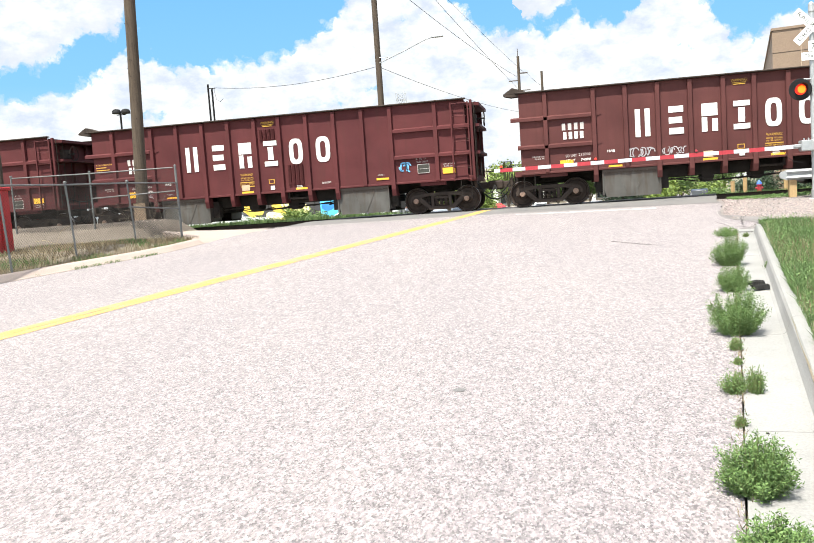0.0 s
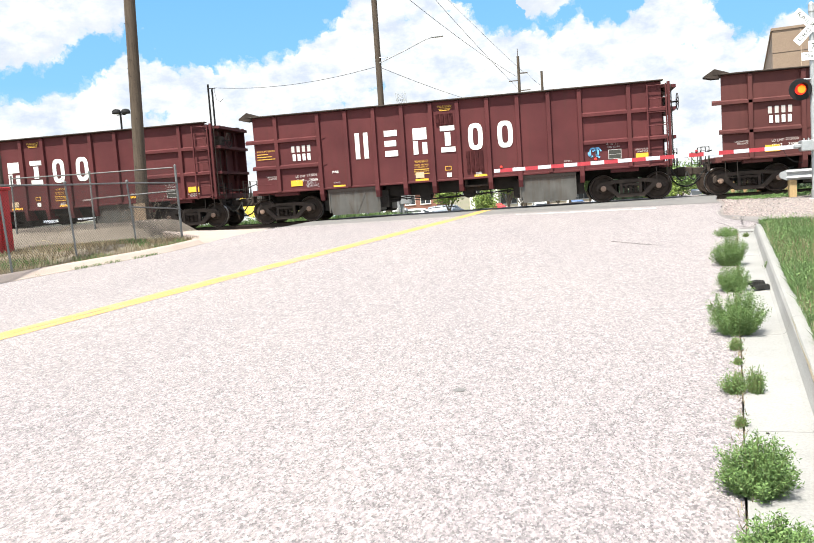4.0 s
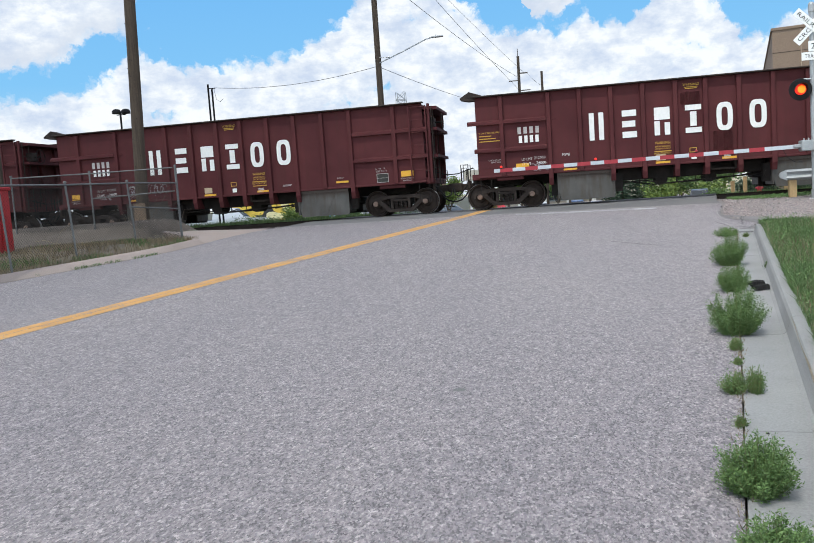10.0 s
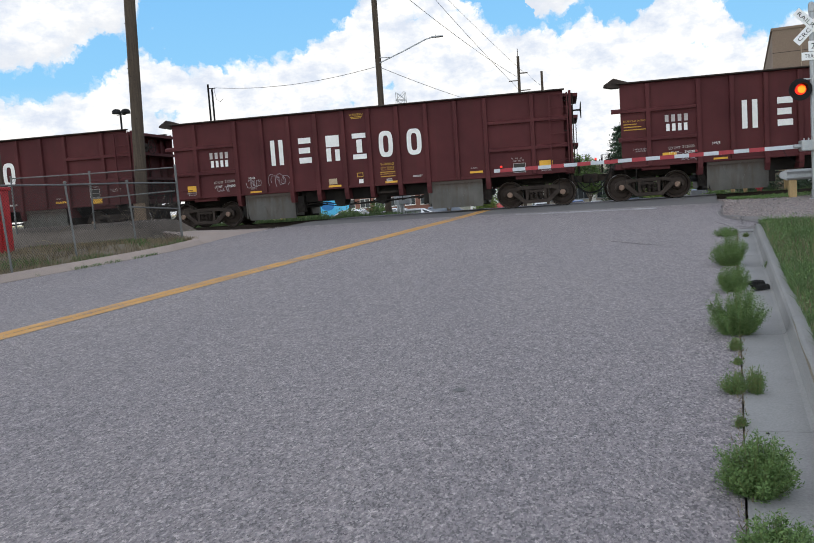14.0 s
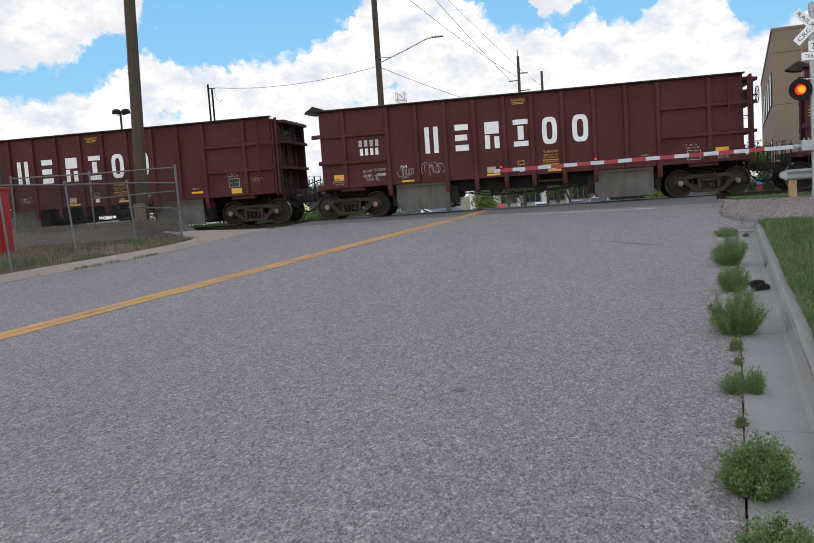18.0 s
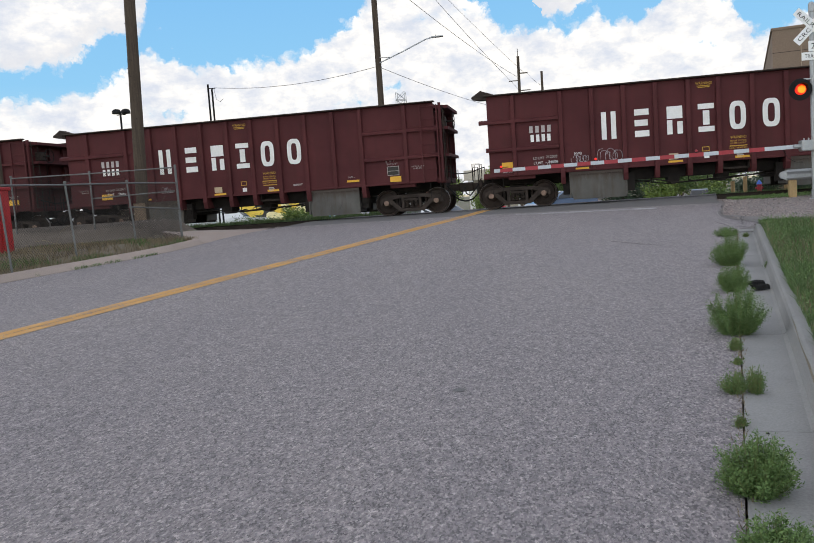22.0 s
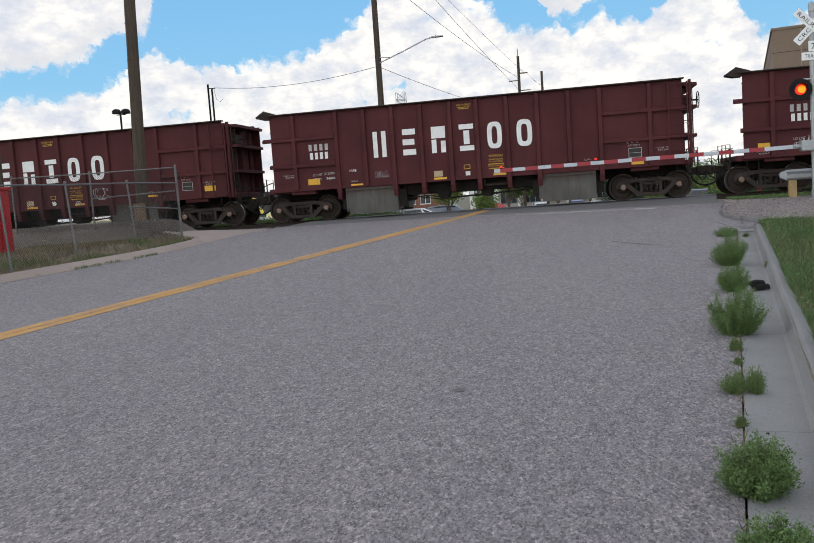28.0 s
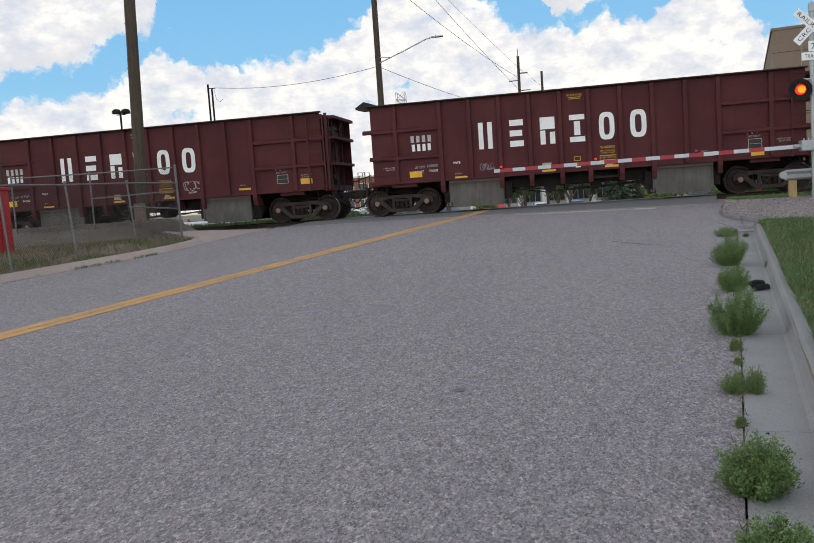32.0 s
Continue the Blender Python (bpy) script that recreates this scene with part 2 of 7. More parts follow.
STONES = pebbles("ballast_stone", (0.060, 0.055, 0.058), (0.17, 0.140, 0.135), (0.25, 0.195, 0.182), (0.37, 0.315, 0.295))
ROAD_CHIPS = pebbles("road_chip", (0.178, 0.164, 0.171), (0.206, 0.190, 0.203), (0.232, 0.210, 0.214), (0.260, 0.233, 0.230), (0.305, 0.276, 0.271))
TYRE = surface("black_rubber", (0.012, 0.012, 0.012), (0.024, 0.023, 0.022), 6, 40, 0.85, bump=0.4)
for dull in (BLACK_PAINT, BLACK_STEEL, BROWN_STEEL, WHEEL_STEEL, RAIL_STEEL, POLE_WOOD, FENCE_STEEL, CAP, TYRE, DIRT):
    dull.node_tree.nodes["Principled BSDF"].inputs["Specular IOR Level"].default_value = 0.15


# ---- mesh kit
def part(name, bm, material, parent=None, label="", smooth=False):
    """Links a bmesh as one mesh object, under a thing or a part of it."""
    me = bpy.data.meshes.new(name)
    bm.normal_update()
    bm.to_mesh(me)
    bm.free()
    me.materials.append(material)
    if smooth:
        me.shade_smooth()
        me.set_sharp_from_angle(angle=radians(40))
    ob = new(name, me)
    ob.parent = parent
    if label:
        tagged(ob, label)
    return ob


def thing(name, label, category, at=None, group="", kind=""):
    ob = new(name)
    ob.matrix_basis = at if at is not None else Matrix()
    return tagged(ob, label, category, group, kind)


def shared(name, me, parent, m=None):
    """A further object on the same mesh."""
    ob = new(name, me)
    ob.parent = parent
    if m is not None:
        ob.matrix_basis = m
    return ob


def box(bm, x0, x1, y0, y1, z0, z1, bevel=0.0):
    v = [bm.verts.new(p) for p in ((x0, y0, z0), (x1, y0, z0), (x1, y1, z0), (x0, y1, z0), (x0, y0, z1), (x1, y0, z1), (x1, y1, z1), (x0, y1, z1))]
    f = [bm.faces.new([v[i] for i in q]) for q in ((0, 3, 2, 1), (4, 5, 6, 7), (0, 1, 5, 4), (1, 2, 6, 5), (2, 3, 7, 6), (3, 0, 4, 7))]
    if bevel:
        bmesh.ops.bevel(bm, geom=list({e for q in f for e in q.edges}), offset=bevel, segments=1, affect="EDGES")
    return bm


def boxes(*rows, bevel=0.0):
    bm = bmesh.new()
    for r in rows:
        box(bm, *r, bevel=bevel)
    return bm


def rod(bm, a, b, r0, r1=None, seg=8, caps=True):
    """A round bar from a to b, tapering from r0 to r1."""
    a, b = Vector(a), Vector(b)
    r1 = r0 if r1 is None else r1
    q = (b - a).to_track_quat("Z", "Y").to_matrix()
    rings = []
    for p, r in ((a, r0), (b, r1)):
        rings.append([bm.verts.new(p + q @ Vector((r * math.cos(i * math.tau / seg), r * math.sin(i * math.tau / seg), 0))) for i in range(seg)])
    for i in range(seg):
        bm.faces.new((rings[0][i], rings[0][(i + 1) % seg], rings[1][(i + 1) % seg], rings[1][i]))
    if caps:
        bm.faces.new(rings[0][::-1])
        bm.faces.new(rings[1])
    return bm


def rods(r, *pairs, seg=8):
    bm = bmesh.new()
    for a, b in pairs:
        rod(bm, a, b, r, seg=seg)
    return bm


def pipe(bm, points, r, seg=6):
    """One round tube swept along the points."""
    pts = [Vector(p) for p in points]
    rings = []
    for i, p in enumerate(pts):
        d = (pts[min(i + 1, len(pts) - 1)] - pts[max(i - 1, 0)])
        if d.length < 1e-6:
            d = pts[i] - pts[i - 1]
        q = d.to_track_quat("Z", "Y").to_matrix()
        ring = [p + q @ Vector((r * math.cos(k * math.tau / seg), r * math.sin(k * math.tau / seg), 0)) for k in range(seg)]
        if rings:
            old = [v.co for v in rings[-1]]
            s = min(range(seg), key=lambda s: sum((ring[(k + s) % seg] - p - (old[k] - pts[i - 1])).length_squared for k in range(seg)))
            ring = ring[s:] + ring[:s]
        rings.append([bm.verts.new(v) for v in ring])
    for a, b in zip(rings, rings[1:]):
        for k in range(seg):
            bm.faces.new((a[k], a[(k + 1) % seg], b[(k + 1) % seg], b[k]))
    bm.faces.new(rings[0][::-1])
    bm.faces.new(rings[-1])
    return bm


def prism(bm, outline, a, b, axis="y"):
    """An outline in the xz plane (or yz for axis x, xy for axis z), drawn out from a to b."""
    def at(p, q):
        return {"y": (p[0], q, p[1]), "x": (q, p[0], p[1]), "z": (p[0], p[1], q)}[axis]
    lo, hi = [bm.verts.new(at(p, a)) for p in outline], [bm.verts.new(at(p, b)) for p in outline]
    n = len(outline)
    for i in range(n):
        bm.faces.new((lo[i], lo[(i + 1) % n], hi[(i + 1) % n], hi[i]))
    bm.faces.new(lo[::-1])
    bm.faces.new(hi)
    bmesh.ops.recalc_face_normals(bm, faces=bm.faces)
    return bm


def lathe(bm, profile, seg=24, axis="y"):
    """A profile of (radius, place along the axis), turned round it."""
    rings = []
    for r, h in profile:
        ring = []
        for i in range(seg):
            c, s = r * math.cos(i * math.tau / seg), r * math.sin(i * math.tau / seg)
            ring.append(bm.verts.new((c, h, s) if axis == "y" else (c, s, h)))
        rings.append(ring)
    for p, q in zip(rings, rings[1:]):
        for i in range(seg):
            bm.faces.new((p[i], p[(i + 1) % seg], q[(i + 1) % seg], q[i]))
    for ring in (rings[0], rings[-1]):
        bm.faces.new(ring)
    bmesh.ops.recalc_face_normals(bm, faces=bm.faces)
    return bm


def lettering(text, height, width=None, bold=0.0):
    """Raised flat lettering in the xz plane, facing -y, as a bmesh with its lower left corner at the origin."""
    cu = bpy.data.curves.new("lettering", "FONT")
    cu.body, cu.size, cu.extrude, cu.offset, cu.resolution_u = text, 1.0, 0.0, bold, 2
    ob = new("lettering", cu)
    me = bpy.data.meshes.new_from_object(ob.evaluated_get(bpy.context.evaluated_depsgraph_get()))
    bpy.data.objects.remove(ob)
    bm = bmesh.new()
    bm.from_mesh(me)
    bpy.data.meshes.remove(me)
    lo = [min(v.co[i] for v in bm.verts) for i in (0, 1)]
    hi = [max(v.co[i] for v in bm.verts) for i in (0, 1)]
    k = height / (hi[1] - lo[1])
    kx = width / (hi[0] - lo[0]) if width else k
    for v in bm.verts:
        v.co = ((v.co.x - lo[0]) * kx, 0, (v.co.y - lo[1]) * k)
    return bm


def shifted(bm, *d):
    bmesh.ops.translate(bm, verts=bm.verts, vec=d)
    return bm


def from_lists(name, verts, faces, material, parent=None, smooth=False):
    me = bpy.data.meshes.new(name)
    me.from_pydata(verts, [], faces)
    me.materials.append(material)
    if smooth:
        me.shade_smooth()
    ob = new(name, me)
    ob.parent = parent
    return ob


# ---- the lie of the land
def smooth_step(a, b, v):
    u = min(1.0, max(0.0, (v - a) / (b - a)))
    return u * u * (3 - 2 * u)


def mid_x(y):
    """The yellow line in the middle of the road."""
    return -7.51 + 0.178 * y


def crest(y):
    """Height of the road's middle: up to the crossing, level over it, down behind it."""
    if y < 25.5:
        return -0.819 + 0.0292 * max(y, -40)
    if y < 31.0:
        return -0.074 + 0.07 * smooth_step(25.3, 27.6, y)
    if y < 42.0:
        return -0.004 - 0.0316 * (y - 31.0)
    if y < 57.6:
        return -0.352 - 0.0826 * (y - 42.0)
    return max(-3.4, -1.641 - 0.026 * (y - 57.6))


def right_edge(y):
    if y < 17.0:
        return 0.201 * y
    if y < 26.0:
        return 3.417 + 0.72 * smooth_step(16.9, 17.9, y) - 0.32 * smooth_step(18.6, 20.0, y) + 0.85 * smooth_step(20.3, 26.0, y)
    return 4.667 + 0.178 * (y - 26.0)


def left_edge(y):
    return mid_x(y) - 5.0 - 1.35 * smooth_step(16.5, 24.0, y)


def road_z(x, y):
    fall = 0.02 * min(1.0, max(0.0, (27.0 - y) / 3.0))
    return crest(y) - fall * max(0.0, x - mid_x(y)) * 0.985


def ground_z(x, y):
    z = crest(y)
    w = right_edge(y)
    on_track = smooth_step(25.6, 26.8, y) * (1 - smooth_step(31.0, 32.5, y))
    if left_edge(y) - 0.05 < x < w + 0.1:
        return road_z(x, y) - 0.09
    if 17.2 < y < 26.0 and left_edge(y) - 1.3 < x <= left_edge(y) - 0.05:
        return crest(y) - 0.2
    if y < 17.3 and left_edge(y) - 9.0 < x < w + 9.0:
        return road_z(left_edge(y) if x < 0 else w, y) - 0.25
    if x > 0 or x > mid_x(y):
        kerb = 1 - smooth_step(16.0, 18.0, y)
        z += -0.155 + 0.13 * kerb + 0.02 * kerb * min(4.0, max(0.0, x - w - 0.6))
        z += 0.10 * (1 - kerb) * smooth_step(22.0, 26.0, y)
    else:
        z += 0.10 - 0.20 * smooth_step(20.0, 21.2, y) + 0.22 * math.exp(-((y - 16.8) / 2.4) ** 2) * smooth_step(9.6, 10.8, -x)
        hill = smooth_step(10.9, 12.1, -x) * smooth_step(19.6, 20.9, y) * (1 - smooth_step(22.9, 24.6, y))
        z = z * (1 - hill) + 0.44 * hill
    if y > 31:
        z = crest(y) - 0.12
    z = z * (1 - on_track) - 0.20 * on_track
    z += 0.03 * (noise.noise((x * 0.6, y * 0.6, 3.1))) * (1 - on_track * 0.6)
    far = math.hypot(x, y)
    if far > 400:
        z = -3.5
    return z


def spaced(lo, hi, step, ends):
    """Even steps between lo and hi, and wider and wider ones out to the ends."""
    mid = [lo + step * i for i in range(int((hi - lo) / step) + 1)]
    out, v, d = [], hi, step
    while v < ends:
        d *= 1.35
        v += d
        out.append(v)
    low, v, d = [], lo, step
    while v > -ends:
        d *= 1.35
        v -= d
        low.append(v)
    return low[::-1] + mid + out


def sheet(name, xs, ys, height, material):
    verts = [(x, y, height(x, y)) for y in ys for x in xs]
    n = len(xs)
    faces = [(j * n + i, j * n + i + 1, (j + 1) * n + i + 1, (j + 1) * n + i) for j in range(len(ys) - 1) for i in range(n - 1)]
    return from_lists(name, verts, faces, material, smooth=True)


ground = sheet("ground", spaced(-24, 14, 0.4, 4200), spaced(-4, 44, 0.4, 4200), ground_z, SOIL)
tagged(ground, "dry soil with thin grass around the road and railway", "ground", kind="structure")


def strip(name, edge_a, edge_b, ys, material, lift=0.0, cols=8, thick=0.1, parent=None):
    """A sheet of paving between two edges that are functions of y."""
    verts, faces = [], []
    n = cols + 1
    for y in ys:
        a, b = edge_a(y), edge_b(y)
        for i in range(n):
            x = a + (b - a) * i / cols
            verts.append((x, y, road_z(x, y) + lift))
    for j in range(len(ys) - 1):
        for i in range(cols):
            faces.append((j * n + i, j * n + i + 1, (j + 1) * n + i + 1, (j + 1) * n + i))
    if thick:
        for side in (0, cols):
            k = len(verts)
            for j in range(len(ys)):
                x, y, z = verts[j * n + side]
                verts.append((x, y, z - thick))
            for j in range(len(ys) - 1):
                q = (j * n + side, (j + 1) * n + side, k + j + 1, k + j)
                faces.append(q if side else q[::-1])
    return from_lists(name, verts, faces, material, parent, smooth=False)


def steps(a, b, d):
    n = max(1, round((b - a) / d))
    return [a + (b - a) * i / n for i in range(n + 1)]


def ragged_right(y):
    return right_edge(y) + 0.03 * noise.noise((0, y * 4.0, 0)) + (0.06 * noise.noise((0, y * 2.3, 5)) + 0.04 * noise.noise((0, y * 7.0, 8)) if y > 17.2 else 0)


def right_verge_z(x, y):
    return crest(y) - 0.155 + 0.135 * (1 - smooth_step(15.8, 17.4, y)) + 0.02 * min(4.0, max(0.0, x - right_edge(y) - 0.6)) + 0.025 * noise.noise((x * 1.3, y * 1.3, 3.1))


def left_verge_z(x, y):
    d = left_edge(y) - 0.30 - x
    return crest(y) + 0.08 + 0.22 * math.exp(-((y - 16.8) / 2.4) ** 2) * smooth_step(0.0, 0.7, d) + 0.03 * noise.noise((x * 1.3, y * 1.3, 7.1))


def verge(name, side, y1, height, reach, label):
    ys = steps(-4, y1, 0.3)
    n = 24
    verts = []
    for y in ys:
        x0 = right_edge(y) + 0.42 if side > 0 else left_edge(y) - 0.30
        for i in range(n + 1):
            x = x0 + side * reach * (i / n) ** 1.6
            verts.append((x, y, height(x, y) - 0.14 * (i == n)))
    faces = []
    for j in range(len(ys) - 1):
        for i in range(n):
            q = (j * (n + 1) + i, j * (n + 1) + i + 1, (j + 1) * (n + 1) + i + 1, (j + 1) * (n + 1) + i)
            faces.append(q if side > 0 else q[::-1])
    return tagged(from_lists(name, verts, faces, SOIL, smooth=True), label, "verge", kind="structure")


verge("grass_verge", 1, 17.4, right_verge_z, 9.3, "grassy verge behind the kerb")
verge("dry_verge", -1, 20.4, left_verge_z, 9.3, "dry weedy verge below the fence")
road = strip("road", left_edge, ragged_right, steps(-4, 25.2, 0.25), ROAD, cols=24)
tagged(road, "pale worn chip-seal road rising to the crossing", "road", kind="structure")
road_b = strip("road_crossing", left_edge, ragged_right, steps(25.2, 28.03, 0.2), CROSSING, cols=16)
tagged(road_b, "darker smooth asphalt at the level crossing", "road", kind="structure")
road_c = strip("road_between_rails", left_edge, ragged_right, [28.17, 28.8, 29.5], CROSSING, cols=8)
tagged(road_c, "dark asphalt between the rails", "road", kind="structure")
road_d = strip("road_beyond", left_edge, right_edge, steps(29.625, 220, 1.5), ROAD, cols=8)
tagged(road_d, "road going on beyond the railway", "road", kind="structure")


def line_strip(name, centre, width, ys, material, parent, label):
    ob = strip(name, lambda y: centre(y) - width / 2 + 0.012 * noise.noise((y * 3, 1, 0)), lambda y: centre(y) + width / 2 + 0.012 * noise.noise((y * 3, 9, 0)),
               ys, material, 0.004, 2, 0)
    return tagged(ob, label, "road marking", kind="structure")


line_strip("yellow_line", lambda y: mid_x(y) - 0.10, 0.18, steps(-4, 25.2, 0.3), YELLOW_LINE, road, "worn yellow centre line on the road")
line_strip("yellow_line", lambda y: mid_x(y) + 0.10, 0.18, steps(-4, 25.2, 0.3), YELLOW_LINE, road, "worn yellow centre line on the road")
line_strip("yellow_line", lambda y: mid_x(y) - 0.10, 0.18, steps(25.2, 27.8, 0.3), YELLOW_LINE, road, "worn yellow centre line at the crossing")
line_strip("yellow_line", lambda y: mid_x(y) + 0.10, 0.18, steps(25.2, 27.8, 0.3), YELLOW_LINE, road, "worn yellow centre line at the crossing")

bm = bmesh.new()
for i in range(14):
    x0, x1 = -1.45 + 4.15 * i / 14, -1.45 + 4.15 * (i + 1) / 14
    q = []
    for x, dy in ((x0, 0), (x1, 0), (x1, 0.36), (x0, 0.36)):
        y = 24.38 + dy
        q.append(bm.verts.new((x, y, road_z(x, y) + 0.004)))
    bm.faces.new(q)
tagged(part("stop_line", bm, WHITE_LINE), "worn white stop line across the lane", "road marking", kind="structure")

# a tar-dark crack and a spot in the lane
bm = bmesh.new()
pts = [(0.86 + 0.053 * i, 15.55 - 0.07 * i + 0.05 * noise.noise((i * 0.7, 0, 0))) for i in range(15)]
for (xa, ya), (xb, yb) in zip(pts, pts[1:]):
    q = [bm.verts.new((x, y + d, road_z(x, y) + 0.003)) for x, y, d in ((xa, ya, -0.035), (xb, yb, -0.035), (xb, yb, 0.035), (xa, ya, 0.035))]
    bm.faces.new(q)
for x, y, dx, dy, n in ((3.55, 17.6, 0.10, 0.02, 11), (3.75, 18.6, 0.06, 0.10, 12), (3.9, 20.2, 0.02, 0.16, 14), (4.3, 19.0, 0.06, 0.09, 7), (3.45, 17.9, -0.01, 0.14, 10)):
    pts = [(x + dx * i + 0.05 * noise.noise((i * 0.9, x, 0)), y + dy * i + 0.08 * noise.noise((i * 0.9, 0, y))) for i in range(n)]
    for (xa, ya), (xb, yb) in zip(pts, pts[1:]):
        q = [bm.verts.new((px + e * 0.6, py + e, road_z(px, py) + 0.004)) for px, py, e in ((xa, ya, -0.016), (xb, yb, -0.016), (xb, yb, 0.016), (xa, ya, 0.016))]
        bm.faces.new(q)
bmesh.ops.recalc_face_normals(bm, faces=bm.faces)
tagged(part("road_crack", bm, BLACK_STEEL), "thin dark crack in the road surface", "crack", kind="structure")
bm = bmesh.new()
c0 = Vector((-0.79, 5.5))
bm.faces.new([bm.verts.new((c0.x + 0.045 * math.cos(a) * (1 + 0.3 * noise.noise((a, 0, 0))), c0.y + 0.06 * math.sin(a), road_z(c0.x, c0.y) + 0.003)) for a in [i * math.tau / 12 for i in range(12)]])
tagged(part("oil_spot", bm, CROSSING), "small dark spot on the road", "stain", kind="structure")


# ---- kerbs: right-hand kerb and gutter in cast lengths, left-hand kerb
def kerb_length(name, ya, yb, edge, side, parent, pan=0.38, lift=0.0, top=0.12):
    """One cast length with its gutter pan; side +1: the kerb stands to the right of the edge."""
    prof = [(0.0, 0.006), (pan - 0.02, -0.006), (pan + 0.012, 0.012), (pan + 0.03, 0.06), (pan + 0.045, 0.115), (pan + 0.065, 0.142), (pan + 0.09, 0.15), (pan + 0.075 + top, 0.148), (pan + 0.095 + top, 0.13), (pan + 0.095 + top, -0.12), (0.0, -0.12)]
    if side < 0:
        prof = [(0.0, 0.012), (0.05, 0.03), (0.15, 0.11), (0.21, 0.135), (0.32, 0.135), (0.34, 0.11), (0.34, -0.12), (0.0, -0.12)]
    verts, faces = [], []
    ys = steps(ya + 0.004, yb - 0.004, 0.4)
    n = len(prof)
    for y in ys:
        x0 = edge(y)
        base = road_z(x0, y) + lift
        for p, h in prof:
            if side > 0 and p > 0.1:
                p += 0.062 - 0.0076 * y
            verts.append((x0 + side * p, y, base + h + 0.004 * noise.noise((p * 9, y * 3, 2))))
    for j in range(len(ys) - 1):
        for i in range(n):
            q = (j * n + i, j * n + (i + 1) % n, (j + 1) * n + (i + 1) % n, (j + 1) * n + i)
            faces.append(q if side < 0 else q[::-1])
    faces += [tuple(range(n))[::-1 if side < 0 else 1], tuple((len(ys) - 1) * n + i for i in range(n))[::1 if side < 0 else -1]]
    me = bpy.data.meshes.new(name)
    me.from_pydata(verts, [], faces)
    me.materials.append(CONCRETE if side > 0 else PALE_CONCRETE)
    ob = new(name, me)
    ob.parent = parent
    return ob


kerb = thing("kerb", "grey concrete kerb and gutter beside the lane", "kerb", kind="structure")
cuts = [-3.6, -0.6, 1.7, 4.66, 7.2, 9.66, 12.7, 16.35]
for a, b in zip(cuts, cuts[1:]):
    kerb_length("kerb_length", a, b, lambda y: 0.201 * y + 0.012, 1, kerb, top=0.125 if b < 10 else 0.085, pan=0.345)
bm = bmesh.new()
prism(bm, [(3.31, 16.36), (3.85, 16.36), (3.95, 16.95), (3.42, 17.0)], -0.56, -0.475, "z")
part("gutter_end", bm, CONCRETE, kerb)
left_kerb = thing("left_kerb", "low stained concrete kerb beside the fence", "kerb", kind="structure")
cuts = [-3.6, 0.0, 3.0, 6.0, 9.0, 12.0, 15.0, 18.0, 19.9]
for a, b in zip(cuts, cuts[1:]):
    kerb_length("kerb_length", a, b, lambda y: left_edge(y) - 0.01, -1, left_kerb, pan=0.10, lift=-0.005)

# pale concrete apron between the fence corner and the track
bm = bmesh.new()
grid = []
for j in range(13):
    y = 19.9 + 4.9 * j / 12
    row = []
    for i in range(8):
        a = left_edge(y) + 0.02
        b = a - 0.36 - 2.9 * smooth_step(19.9, 22.6, y)
        x = a + (b - a) * min(i, 6.1) / 6
        row.append(bm.verts.new((x, y, road_z(left_edge(y), y) + 0.012 + (0.12 + 0.24 * smooth_step(19.9, 22.0, y)) * smooth_step(0, 1, i / 6) * (1 - 0.75 * smooth_step(22.6, 24.8, y)) - 0.04 * (i == 0) - 0.4 * (i == 7))))
    grid.append(row)
for r, q in zip(grid, grid[1:]):
    for i in range(7):
        bm.faces.new((r[i], q[i], q[i + 1], r[i + 1]))
bmesh.ops.recalc_face_normals(bm, faces=bm.faces)
if bm.faces[0].normal.z < 0:
    bmesh.ops.reverse_faces(bm, faces=bm.faces)
tagged(part("concrete_apron", bm, PALE_CONCRETE, smooth=True), "pale concrete apron sloping up beside the crossing", "pavement", kind="structure")

# bare dirt bank under the pole, gravel beside the crossing
bank = sheet("dirt_bank", [-22 + 0.35 * i for i in range(34)], [19.7 + 0.3 * i for i in range(22)], lambda x, y: ground_z(x, y) + 0.04 - 0.3 * (x > -11.2 or y > 24.4), DIRT)
tagged(bank, "smooth grey dirt bank below the wooden pole", "bank", kind="structure")
gravel = sheet("gravel_shoulder", [3.6 + 0.4 * i for i in range(26)], [16.9 + 0.4 * i for i in range(24)], lambda x, y: ground_z(x, y) + 0.02, BALLAST)
tagged(gravel, "loose pinkish gravel shoulder beside the crossing", "gravel", kind="structure")
for xa, xb in ((-70, -9.75), (4.9, 60)):
    bed = sheet("ballast_bed", steps(xa, xb, 0.6), [26.7, 27.0, 27.6, 28.4, 29.2, 30.2, 30.9, 31.3], lambda x, y: -0.19 + 0.03 * noise.noise((x * 2, y * 2, 1)) - 0.1 * (y < 26.8 or y > 31.2), BALLAST)
    tagged(bed, "grey crushed stone under the track", "ballast", kind="structure")


